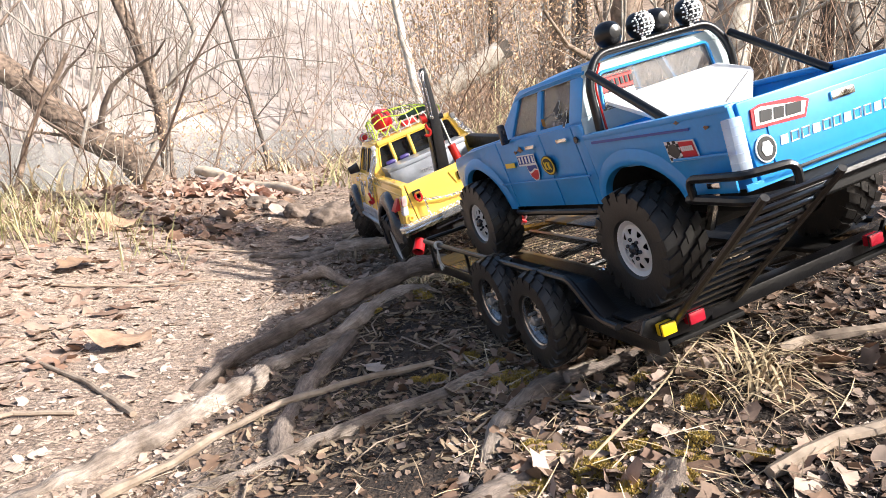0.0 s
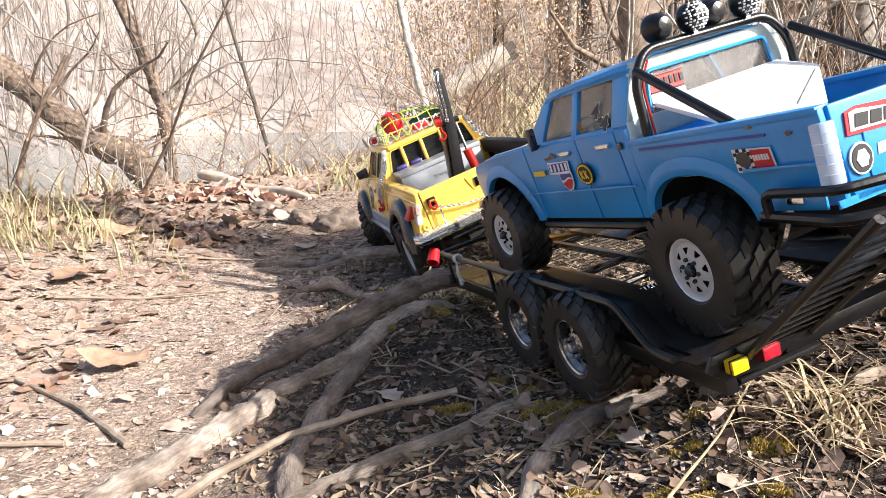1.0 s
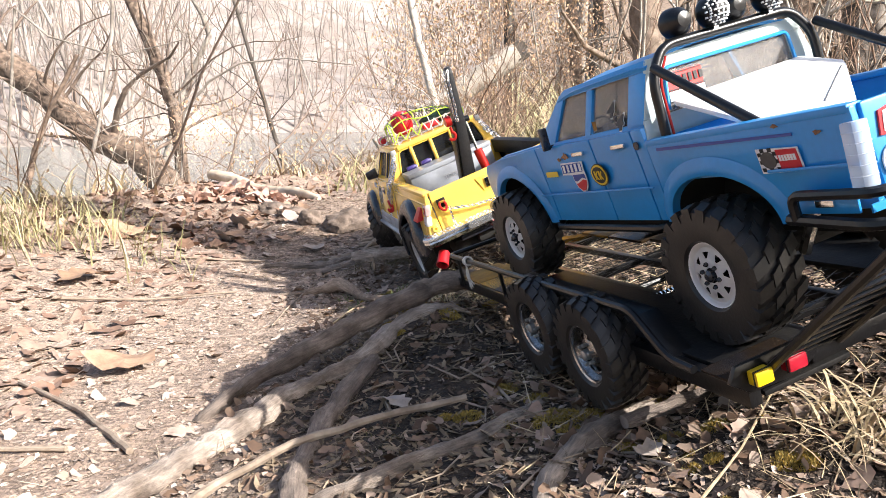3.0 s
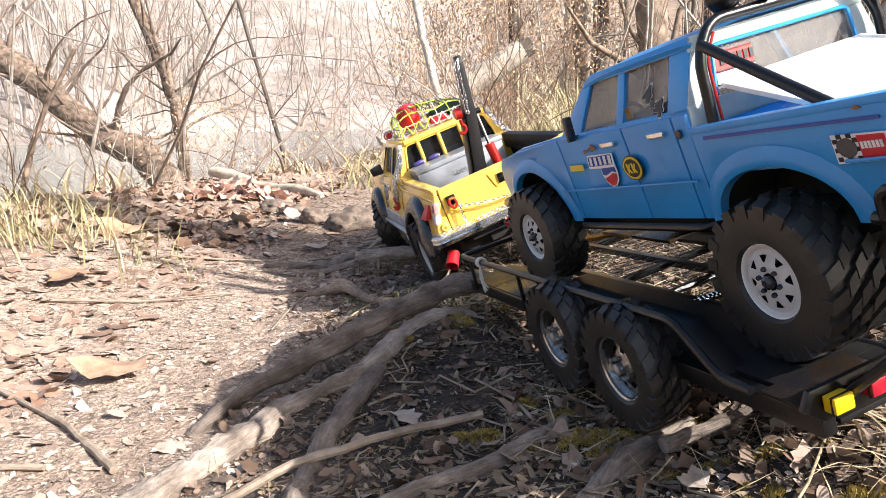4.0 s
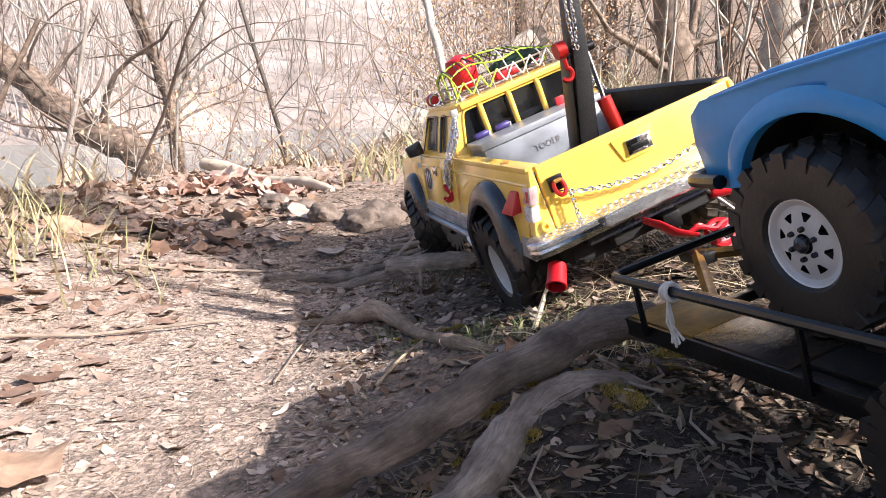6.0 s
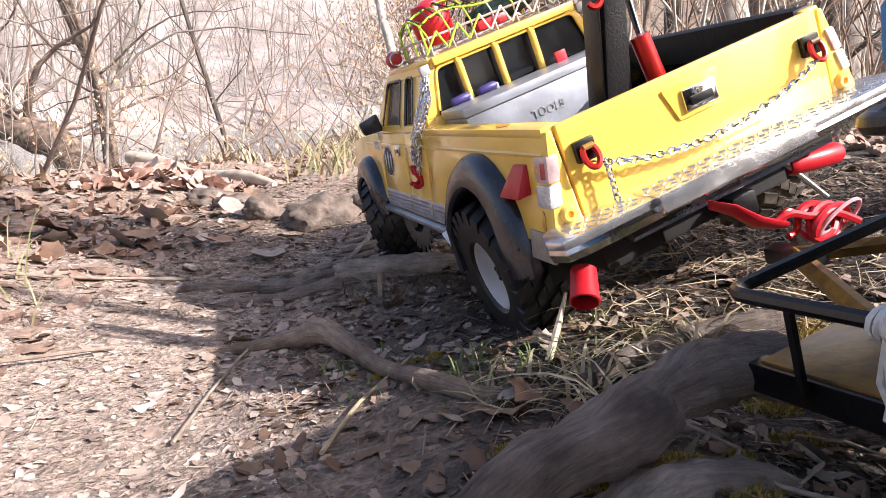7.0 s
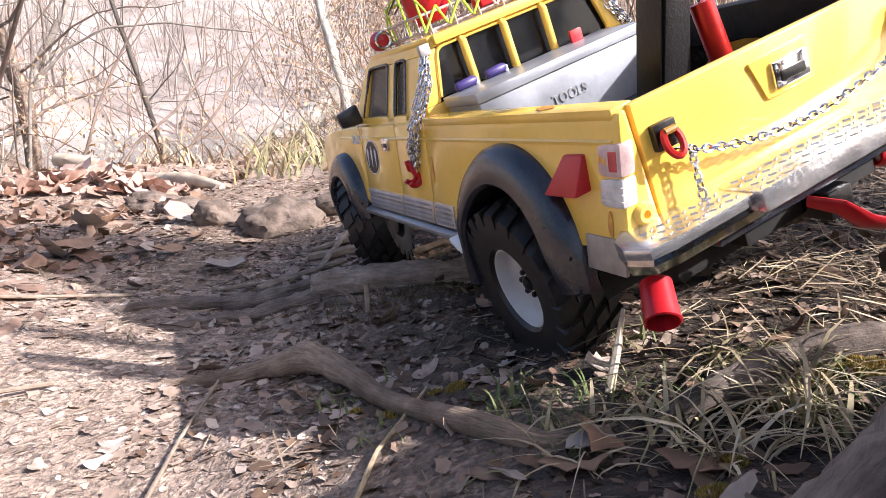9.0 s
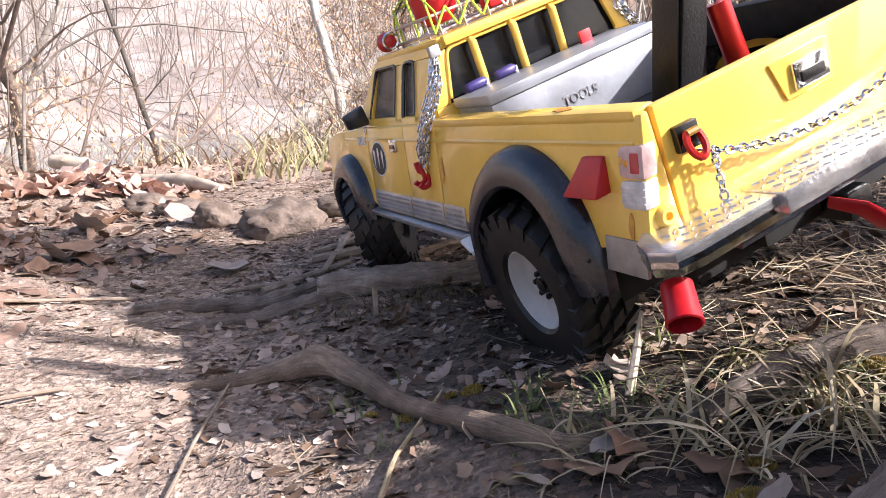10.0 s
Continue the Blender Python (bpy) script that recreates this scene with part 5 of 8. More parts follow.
    gate = part("tailgate", prism([(-0.0875, 0.004, 0.146), (0.0875, 0.004, 0.146), (0.0875, 0.004, RAIL + 0.0015), (-0.0875, 0.004, RAIL + 0.0015)], (0, -0.006, 0), 0.0022), M_YELLOW, t)
    for s in (-1, 1):
        part("rear_post", prism([(s * 0.0880, -0.0012, 0.1405), (s * (F(0.1405) - 0.0004), -0.0012, 0.1405), (s * (F(RAIL) - 0.0004), -0.0012, RAIL), (s * 0.0895, -0.0012, RAIL)], (0, 0.007, 0), 0.0014), M_YELLOW, t)
        shackle(gate, (s * 0.0765, -0.003, 0.180))
    pod = prism([(-0.0235, -0.0015, 0.1910), (0.0130, -0.0015, 0.1920), (0.0130, -0.0015, 0.1725), (-0.0165, -0.0015, 0.1720)], (0, -0.0032, 0), 0.0012)
    for v in pod.verts:
        if v.co.y < -0.004 and v.co.x < 0:
            v.co.x += 0.0085
    gh = part("gate_handle_pod", pod, M_YELLOW, gate)
    part("gate_handle", box((-0.0130, -0.0062, 0.1750), (0.0090, -0.0042, 0.1875), 0.0014), M_CHROME, gh, "chrome tailgate handle")
    part("gate_handle_grip", box((-0.0095, -0.0070, 0.1775), (0.0055, -0.0058, 0.1825), 0.0008), M_BLACK, gh)
    random.seed(14)
    for y, z, r in ((0.062, RAIL + 0.0024, 0.010), (0.205, RAIL + 0.0024, 0.006)):
        part("paint_scuff", prism([(-0.0885 + 0.0042 * math.cos(u) * random.uniform(0.6, 1), y + r * math.sin(u) * random.uniform(0.5, 1), z) for u in [2 * math.pi * k / 14 for k in range(14)]], (0, 0, 0.0002), 0), M_SCUFF, t, "red scuff in the paint")
    for y, z, r in ((0.212, 0.165, 0.006), (0.010, 0.150, 0.005)):
        part("paint_scuff", lean(prism([(-W - 0.0002, y + 0.4 * r * math.cos(u) * random.uniform(0.5, 1), z + 1.6 * r * math.sin(u) * random.uniform(0.6, 1)) for u in [2 * math.pi * k / 16 for k in range(16)]], (-0.0003, 0, 0), 0)), M_SCUFF, t, "red scuff in the paint")
    # rear step bumper
    rim_line = [(-0.1150, -0.003), (-0.1195, -0.015), (-0.1150, -0.0265), (-0.1030, -0.0285), (0.1030, -0.0285), (0.1150, -0.0265), (0.1195, -0.015), (0.1150, -0.003)]
    bump = part("rear_bumper", prism([(x, y, 0.1475) for x, y in rim_line] + [(0.106, 0.004, 0.1475), (-0.106, 0.004, 0.1475)], (0, 0, -0.0050), 0.0010), M_STEP_CHROME, t, "chrome step bumper")
    face = bmesh.new()
    rows = [[face.verts.new((x * k, y * j, z)) for x, y in rim_line] for z, k, j in ((0.1424, 0.992, 0.97), (0.1400, 1.0, 1.0), (0.1350, 0.985, 0.90), (0.1330, 0.965, 0.72))]
    for u, w in zip(rows, rows[1:]):
        for k in range(len(u) - 1):
            face.faces.new((u[k], u[k + 1], w[k + 1], w[k]))
    bmesh.ops.solidify(face, geom=face.faces[:], thickness=0.0014)
    bmesh.ops.recalc_face_normals(face, faces=face.faces)
    part("bumper_face", face, M_CHROME, bump, "", None, 20)
    step = part("bumper_step", box((-0.060, -0.0325, 0.1385), (0.042, -0.0075, 0.1487), 0.0012), M_STEP_CHROME, bump, "bright tread plate step")
    tread = bmesh.new()
    for i in range(20):
        for j in range(4):
            c = Vector((-0.0570 + i * 0.0051 + (j % 2) * 0.0025, -0.0295 + j * 0.0058, 0.1488))
            d = Vector((0.0015, 0.0008 * (-1) ** (i + j), 0))
            tube([c - d, c + d], 0.0005, 4, tread)
    part("step_tread", tread, M_STEEL, bump)
    for s in (-1, 1):
        corner = bmesh.new()
        for i in range(10 if s < 0 else 13):
            for j in range(3):
                c = Vector((s * ((0.065 if s < 0 else 0.047) + i * 0.0045), -0.0235 + j * 0.0062, 0.1476))
                d = Vector((0.0013, 0.0009 * (-1) ** (i + j), 0))
                tube([c - d, c + d], 0.0005, 4, corner)
        part("corner_tread", corner, M_STEEL, bump)
    # towing gear under the bumper
    part("receiver", box((-0.008, -0.016, 0.108), (0.008, 0.03, 0.122), 0.002), M_BLACK, t)
    part("under_plate", box((-0.07, -0.012, 0.124), (0.07, 0.004, 0.132), 0.001), M_FLARE, t)
    mouth, root = Vector((-0.1065, -0.008, 0.1050)), Vector((-0.0900, 0.012, 0.1220))
    turn = Matrix.Translation(mouth) @ (mouth - root).to_track_quat("X", "Z").to_matrix().to_4x4()
    part("exhaust", lathe([(-0.020, 0.0074), (-0.004, 0.0080), (0.0, 0.0085), (0.0005, 0.0076), (-0.004, 0.0071), (-0.017, 0.0067), (-0.017, 0.0001)], 24, None, turn), M_RED, t, "red exhaust tip")
    # dark plug standing in for the shade inside the pipe
    part("exhaust_shade_plug", lathe([(-0.016, 0.0069), (-0.007, 0.0069), (-0.007, 0.0001)], 20, None, turn), M_DARK, t)
    can = Matrix.Translation((0.047, 0.002, 0.1175)) @ Matrix.Rotation(radians(10), 4, "Y")
    part("muffler", lathe([(0.0, 0.0001), (0.0, 0.0050), (0.003, 0.0068), (0.036, 0.0068), (0.039, 0.0052), (0.039, 0.0001)], 18, None, can), M_RED, t, "red muffler can")
    part("link_rod", tube([(0.0436, 0.0, 0.1217), (0.066, -0.002, 0.0900)], 0.0016, 8), M_DULL_STEEL, t)
    part("axle", tube([(-0.08, 0.112, 0.0985), (0.08, 0.112, 0.0985)], 0.008, 10), M_DARK, t)
    part("front_axle", tube([(-0.08, 0.435, 0.0985), (0.08, 0.435, 0.0985)], 0.008, 10), M_DARK, t)
    part("chassis", box((-0.045, 0.0, 0.110), (0.045, 0.50, 0.140), 0.002), M_DARK, t)
    # dark block added under the bed to throw the ground into shade
    part("underbody_shade_block", box((-0.078, 0.012, 0.104), (0.078, 0.215, 0.122), 0.004), M_DARK, t)
    part("differential", ball((-0.012, 0.112, 0.0965), 0.018, None, (1, 1, 0.85), 14), M_DARK, t)
    part("shock_absorber", tube([(0.055, 0.06, 0.10), (0.062, 0.02, 0.130)], 0.003, 8), M_CHROME, t)
    # chain across the gate
    sag = [(-0.0715 + 0.1440 * u, -0.010, 0.1715 - 0.0135 * math.sin(math.pi * u) ** 0.8) for u in [k / 24 for k in range(25)]]
    ch = chain([(-0.0765, -0.009, 0.172)] + sag + [(0.0755, -0.010, 0.172)], 0.0027, 0.00066)
    chain([(-0.070, -0.010, 0.170), (-0.0705, -0.010, 0.150)], 0.0027, 0.00066, ch)
    tagged(part("gate_chain", ch, M_CHROME, t, "bright steel chain"), "")
    # bundle of chain hung from the cab corner
    for s in (-1, 1):
        bundle = bmesh.new()
        for k in range(9):
            a = k * 0.7
            stops = [(0.0735, 0.2230, 0.2385, 0.4), (0.0775, 0.2225, 0.2285, 0.7), (0.0820, 0.2220, 0.2180, 0.9), (0.0890, 0.2240, 0.2065, 1.0), (0.0965, 0.2280, 0.1950, 1.0), (0.1000, 0.2340, 0.1815, 0.9), (0.1030, 0.2390, 0.1720 - 0.005 * (k % 3), 0.6)]
            chain([(s * (x + 0.0045 * w * math.cos(a + 0.8 * i + 0.5 * math.sin(k * 3 + i))), y + 0.006 * w * math.sin(a + 0.8 * i), z) for i, (x, y, z, w) in enumerate(stops)], 0.0024, 0.0006, bundle)
        cb = part("hanging_chain", bundle, M_CHROME, t, "bundle of fine bright chain")
        for dy, dz in ((-0.0035, 0.0), (0.0035, 0.002)):
            hook(cb, "chain_hook", (s * 0.1065, 0.2420 + dy, 0.1600 + dz), 0.0080, M_RED, "red hook")
        part("chain_bracket", box((s * 0.0735 - 0.004, 0.2185, 0.2360), (s * 0.0735 + 0.004, 0.2235, 0.2440), 0.001), M_DULL_STEEL, cb)
    return t


yellow = build_yellow_pickup()


def build_tool_box():
    b = thing("tool_box", TRUCK_Y, "grey steel truck tool box with raised lettering", "tool box")
    body = prism([(-0.0730, 0.167, 0.161), (0.0620, 0.167, 0.161), (0.0620, 0.167, 0.1985), (-0.0730, 0.167, 0.1985)], (0, 0.050, 0), 0.001)
    part("body", body, M_BOX_STEEL, b)
    part("lid", box((-0.0745, 0.1650, 0.1990), (0.0636, 0.2165, 0.2058), 0.0006), M_BOX_STEEL, b)
    lettering("lettering", "TOOLS", 0.0088, M_STEEL, b, Matrix.Translation((-0.0083, 0.1668, 0.1805)) @ Matrix.Rotation(radians(90), 4, "X"), 0.0007, "raised word on the front")
    for x in (-0.0560, -0.0315):
        knob = tube([(x - 0.0085, 0.2120, 0.2090), (x - 0.0070, 0.2120, 0.2090), (x + 0.0060, 0.2120, 0.2095), (x + 0.0080, 0.2120, 0.2095)], 0.0034, 12, None, False, 1.0, [0.0022, 0.0034, 0.0034, 0.0020])
        lk = part("latch", knob, M_PURPLE, b, "purple latch knob")
        part("latch_foot", box((x + 0.0065, 0.2105, 0.2056), (x + 0.0095, 0.2135, 0.2105), 0.0006), M_DULL_STEEL, lk)
    part("red_block", box((0.0310, 0.2060, 0.2056), (0.0410, 0.2090, 0.2145), 0.0008), M_RED, b, "red marker block")


build_tool_box()


def build_boom():
    c = thing("tow_boom", TRUCK_Y, "black grit-covered tow boom with a red ram", "tow boom")
    mast = prism([(-0.0265, 0.080, 0.161), (-0.0265, 0.060, 0.161), (-0.0135, 0.036, 0.262), (-0.0065, 0.025, 0.326), (-0.0062, 0.030, 0.334), (-0.0062, 0.038, 0.334), (-0.0135, 0.054, 0.262)], (0.0195, 0, 0), 0.0016)
    for v in mast.verts:
        if v.co.z > 0.2:
            mid = -0.010 + 0.0135 * (v.co.z - 0.2) / 0.13
            v.co.x = mid + (v.co.x - mid) * (1 - 0.58 * (v.co.z - 0.2) / 0.13)
    part("mast", mast, M_GRIT, c)
    part("mast_edge", prism([(-0.0268, 0.081, 0.161), (-0.0268, 0.061, 0.161), (-0.0138, 0.038, 0.260), (-0.0138, 0.055, 0.262)], (-0.0012, 0, 0), 0.0004), M_BLACK, c)
    part("ram_body", tube([(0.0120, 0.046, 0.166), (0.0085, 0.050, 0.217)], 0.0062, 16), M_RED_METAL, c, "red ram cylinder")
    part("ram_rod", tube([(0.0085, 0.050, 0.217), (0.0060, 0.047, 0.260)], 0.0020, 8), M_CHROME, c, "bright ram rod")
    part("pivot", tube([(-0.016, 0.043, 0.262), (0.0105, 0.043, 0.262)], 0.0040, 12), M_BLACK, c)
    fall = bmesh.new()
    for k in range(2):
        chain([(-0.004 + 0.004 * k, 0.024 - 0.003 * (k % 2), 0.328), (-0.009 + 0.005 * k, 0.018, 0.318), (-0.010 + 0.005 * k, 0.026, 0.290), (-0.010 + 0.003 * k, 0.033, 0.265)], 0.0024, 0.0005, fall)
    part("mast_chain", fall, M_CHROME, c, "bright chain hanging from the mast head")
    blk = part("hook_block", lathe([(-0.004, 0.0001), (-0.004, 0.007), (0.004, 0.007), (0.004, 0.0001)], 16, None, Matrix.Translation((-0.019, 0.040, 0.268))), M_RED_METAL, c, "red pulley block")
    hook(blk, "tow_hook", (-0.019, 0.038, 0.250), 0.0085, M_RED_METAL, "red tow hook")
    part("mast_foot", box((-0.028, 0.050, 0.161), (0.034, 0.115, 0.169), 0.002), M_DULL_STEEL, c)


build_boom()


def build_roof_rack():
    k = thing("roof_rack", TRUCK_Y, "brown tube roof rack loaded under a lime cord net", "roof rack")
    x0, x1, y0, y1, z0, z1 = -0.058, 0.062, 0.232, 0.322, 0.2500, 0.2620
    for z in (z0, z1):
        ring = rounded([(x0, y0, z), (x1, y0, z), (x1, y1, z), (x0, y1, z), (x0, y0, z), (x1, y0, z)], 0.012)[5:-5]
        part("rack_ring", tube(ring, 0.0011, 6, closed=True), M_BROWN_TUBE, k)
    posts = [(x0 + (x1 - x0) * i / 6, y) for i in range(7) for y in (y0, y1)] + [(x, y0 + (y1 - y0) * i / 4) for i in range(1, 4) for x in (x0, x1)]
    for x, y in posts:
        part("rack_post", tube([(x, y, z0 - 0.003), (x, y, z1)], 0.0009, 5), M_BROWN_TUBE, k)
    for i in range(7):
        x = x0 + (x1 - x0) * i / 6
        part("rack_slat", tube([(x, y0, z0), (x, y1, z0)], 0.0011, 5), M_BROWN_TUBE, k)
    for x in (x0 + 0.004, x1 - 0.004):
        for y in (y0 + 0.01, y1 - 0.01):
            part("rack_foot", box((x - 0.003, y - 0.003, 0.2455), (x + 0.003, y + 0.003, z0), 0.0006), M_BROWN_TUBE, k)
    for x in (-0.066, 0.066):
        lampm = lathe([(0.008, 0.0001), (0.007, 0.0055), (0.0, 0.0078), (-0.004, 0.0078), (-0.005, 0.0001)], 16, None, Matrix.Translation((x, 0.318, 0.2555)) @ Matrix.Rotation(radians(-90), 4, "Z"))
        lp = part("rack_lamp", lampm, M_RED, k, "red spot lamp")
        part("lamp_ring", tube([(x + 0.006 * math.cos(u), 0.311, 0.2555 + 0.006 * math.sin(u)) for u in [2 * math.pi * j / 14 for j in range(14)]], 0.0012, 5, closed=True), M_CHROME, lp)
    # lime cord net
    random.seed(5)
    net, white = bmesh.new(), bmesh.new()
    def over(u, v):
        x, y = x0 + (x1 - x0) * u, y0 + (y1 - y0) * v
        z = z1 + 0.026 * (math.sin(math.pi * min(1, max(0, v))) ** 0.6) * (1 - 0.35 * u) * math.sin(math.pi * min(1, u * 0.95 + 0.12)) ** 0.5
        return Vector((x, y, z + 0.002))
    for i in range(7):
        u0, u1 = i / 6, min(1, max(0, i / 6 + random.uniform(-0.12, 0.12)))
        tube([Vector((x0 + (x1 - x0) * u0, y0, z0))] + [over(u0 + (u1 - u0) * j / 8, j / 8) for j in range(9)] + [Vector((x0 + (x1 - x0) * u1, y1, z0))], 0.0008, 6, white if i in (3, 5, 6) else net)
    for v in (0.12, 0.45, 0.8):
        tube([Vector((x0, y0 + (y1 - y0) * v, z0))] + [over(j / 10, v + 0.06 * math.sin(j)) for j in range(11)] + [Vector((x1, y0 + (y1 - y0) * v, z0))], 0.0010, 6, net)
    for i in range(7):
        a, b = Vector((x0 + (x1 - x0) * i / 6 - 0.006, y0 - 0.002, z0)), Vector((x0 + (x1 - x0) * i / 6 + 0.008, y0 - 0.002, z1 + 0.003))
        tube([a, b], 0.0009, 6, net if i < 3 else white)
        tube([b, b + Vector((0.005, 0, -0.014))], 0.0009, 6, net if i < 2 else white)
    part("cord_net", net, M_LIME, k, "lime green elastic cord net")
    part("white_cord", white, M_STRING, k, "white elastic cord")
    dark = bmesh.new()
    for i in range(16):
        tube([over((i + 0.5) / 16, 0.1) + Vector((0, 0, 0.001)), over((i + 0.5) / 16 + random.uniform(-0.05, 0.05), 0.5) + Vector((0, 0, 0.002)), over((i + 0.5) / 16, 0.95)], 0.0007, 4, dark)
    part("black_cord", dark, M_BLACK, k)


build_roof_rack()


def build_rack_load():
    bm = lathe([(0.0, 0.0001), (0.001, 0.011), (0.010, 0.017), (0.024, 0.018), (0.036, 0.014), (0.040, 0.0001)], 20, None, TRUCK_Y @ Matrix.Translation((-0.030, 0.290, 0.2535)) @ Matrix.Rotation(radians(-90), 4, "Y"))
    tagged(part("gas_bottle", bm, M_RED, None, "", None), "red model gas bottle strapped upright on the rack", "gas bottle")
    bag, rings = bmesh.new(), []
    for j in range(13):
        x = -0.004 + 0.062 * j / 12
        r = 0.012 * math.sin(math.pi * (0.06 + 0.88 * j / 12)) ** 0.45
        rings.append([bag.verts.new((x, 0.272 + 1.5 * r * math.cos(u) * (1 + 0.12 * noise.noise((x * 90, u, 1.0))), 0.2625 + 0.8 * r * math.sin(u) * (1 + 0.15 * noise.noise((x * 70, u * 2, 5.0))))) for u in [2 * math.pi * k / 16 for k in range(16)]])
    for u, w in zip(rings, rings[1:]):
        for k in range(16):
            bag.faces.new((u[k], u[(k + 1) % 16], w[(k + 1) % 16], w[k]))
    bag.faces.new(rings[0][::-1])
    bag.faces.new(rings[-1])
    bmesh.ops.recalc_face_normals(bag, faces=bag.faces)
    bag.transform(TRUCK_Y)
    tagged(part("duffel_bag", bag, M_GREEN, None), "dark green cloth bundle under the cord net", "bag")
    bm = box((-0.008, 0.245, 0.2515), (0.020, 0.262, 0.2600), 0.003)
    bm.transform(TRUCK_Y)
    tagged(part("canister", bm, M_RED, None), "small red canister lying in the roof rack", "canister")


build_rack_load()


def build_tow_strap():
    """Red hook and looped cord at the trailer coupling."""
    at = lambda x, y, z: TRUCK_Y @ Vector((x, y, z))
    shank = [at(-0.027, -0.022, 0.128), at(-0.022, -0.034, 0.124), at(-0.012, -0.036, 0.113), at(-0.002, -0.037, 0.107), at(0.004, -0.037, 0.104)]
    strap = thing("tow_hook", Matrix.Identity(4), "red steel tow hook on a short webbing strap", "hook")
    part("webbing", tube(shank, 1, 8, None, False, 2.2, [0.0016, 0.0022, 0.0026, 0.0022, 0.0016]), M_RED, strap)
    claw = [at(0.006 + 0.006 * math.cos(u), -0.037, 0.104 + 0.007 * math.sin(u)) for u in [radians(150 - 26 * k) for k in range(11)]]
    part("hook_claw", tube(claw, 0.0018, 8), M_RED_METAL, strap)
    random.seed(21)
    for name, mat, label, r, turns in (("red_tow_rope", M_RED, "red rope looped round the trailer coupling", 0.0021, 3), ("white_tow_cord", M_PINK_CORD, "pale pink cord looped round the coupling", 0.0011, 4)):
        bm = bmesh.new()
        for k in range(turns):
            wide, tall, c = random.uniform(0.010, 0.017), random.uniform(0.006, 0.010), (0.024 + 0.003 * k, -0.036 - 0.002 * k, 0.097 - 0.001 * k)
            spin = random.uniform(-0.6, 0.3)
            loop = []
            for j in range(22):
                u = 2 * math.pi * j / 22
                px, pz = wide * math.cos(u), tall * math.sin(u)
                loop.append(at(c[0] + px * math.cos(spin) - pz * math.sin(spin), c[1] + 0.005 * math.sin(u + k), c[2] + px * math.sin(spin) + pz * math.cos(spin)))
            tube(loop, r, 6, bm, closed=True)
        lead = [at(-0.004, -0.037, 0.108), at(0.006, -0.040, 0.109 + r), at(0.016, -0.041, 0.104), at(0.034, -0.040, 0.099), at(0.046, -0.042, 0.088)]
        tube(rounded(lead, 0.006, 4), r, 6, bm)
        tagged(part(name, bm, mat, None), label, "rope")


build_tow_strap()

# ---- woods ----
def bark(name, a, b, rough=0.9, scale=14.0):
    return material(name, a, rough, 0, 0.45, scale, 0.8, 60.0, second=b)


M_BARK_GREY = bark("grey_bark", (0.36, 0.32, 0.28), (0.17, 0.145, 0.12))
M_BARK_WOOD = bark("woodland_bark", (0.31, 0.235, 0.18), (0.13, 0.095, 0.07))
M_BARK_PALE = bark("pale_bark", (0.55, 0.50, 0.43), (0.33, 0.29, 0.24))
M_BARK_WARM = bark("warm_furrowed_bark", (0.27, 0.195, 0.145), (0.065, 0.045, 0.033), scale=34.0)
M_BARK_TAN = bark("sunny_tan_stems", (0.46, 0.35, 0.255), (0.25, 0.18, 0.13))
M_TWIG = bark("brown_twigs", (0.25, 0.185, 0.145), (0.13, 0.095, 0.075))
M_BARK_WHITE = bark("bleached_bark", (0.66, 0.61, 0.54), (0.42, 0.37, 0.31))
M_BARK_DARK = bark("dark_bark", (0.12, 0.10, 0.085), (0.06, 0.05, 0.04))
M_BARK_BROWN = bark("brown_stems", (0.27, 0.175, 0.12), (0.15, 0.095, 0.065))
# distant bark, paled in the colour itself instead of by haze
M_FAR = bark("haze_paled_bark", (0.46, 0.41, 0.37), (0.17, 0.14, 0.125), scale=0.5)


def leaf_material(name, stops, rough=0.75):
    """Dead leaves: each with its own tone."""
    m = bpy.data.materials.new(name)
    m.use_nodes = True
    n, l = m.node_tree.nodes, m.node_tree.links
    b = n["Principled BSDF"]
    b.inputs["Roughness"].default_value = rough
    geo, ramp = n.new("ShaderNodeNewGeometry"), n.new("ShaderNodeValToRGB")
    e = ramp.color_ramp.elements
    e[0].position, e[0].color = 0.0, (*stops[0], 1)
    e[1].position, e[1].color = 1.0, (*stops[-1], 1)
    for i, c in enumerate(stops[1:-1]):
        k = e.new((i + 1) / (len(stops) - 1))
        k.color = (*c, 1)
    l.new(geo.outputs["Random Per Island"], ramp.inputs["Fac"])
    tc, t, mr, hsv = n.new("ShaderNodeTexCoord"), n.new("ShaderNodeTexNoise"), n.new("ShaderNodeMapRange"), n.new("ShaderNodeHueSaturation")
    t.inputs["Scale"].default_value, t.inputs["Detail"].default_value = 120.0, 5.0
    l.new(tc.outputs["Object"], t.inputs["Vector"])
    mr.inputs["From Min"].default_value, mr.inputs["From Max"].default_value = 0.3, 0.7
    mr.inputs["To Min"].default_value, mr.inputs["To Max"].default_value = 0.72, 1.22
    l.new(t.outputs["Fac"], mr.inputs["Value"])
    l.new(mr.outputs[0], hsv.inputs["Value"])
    l.new(ramp.outputs["Color"], hsv.inputs["Color"])
    l.new(hsv.outputs["Color"], b.inputs["Base Color"])
    return m


# leaf tones darkened to stand for shade under the trailer and pickups
M_LITTER_SHADED = leaf_material("shade_dark_litter", [(0.065, 0.037, 0.023), (0.17, 0.102, 0.064), (0.09, 0.052, 0.031), (0.25, 0.168, 0.118), (0.12, 0.072, 0.044), (0.38, 0.29, 0.23), (0.08, 0.049, 0.033)])
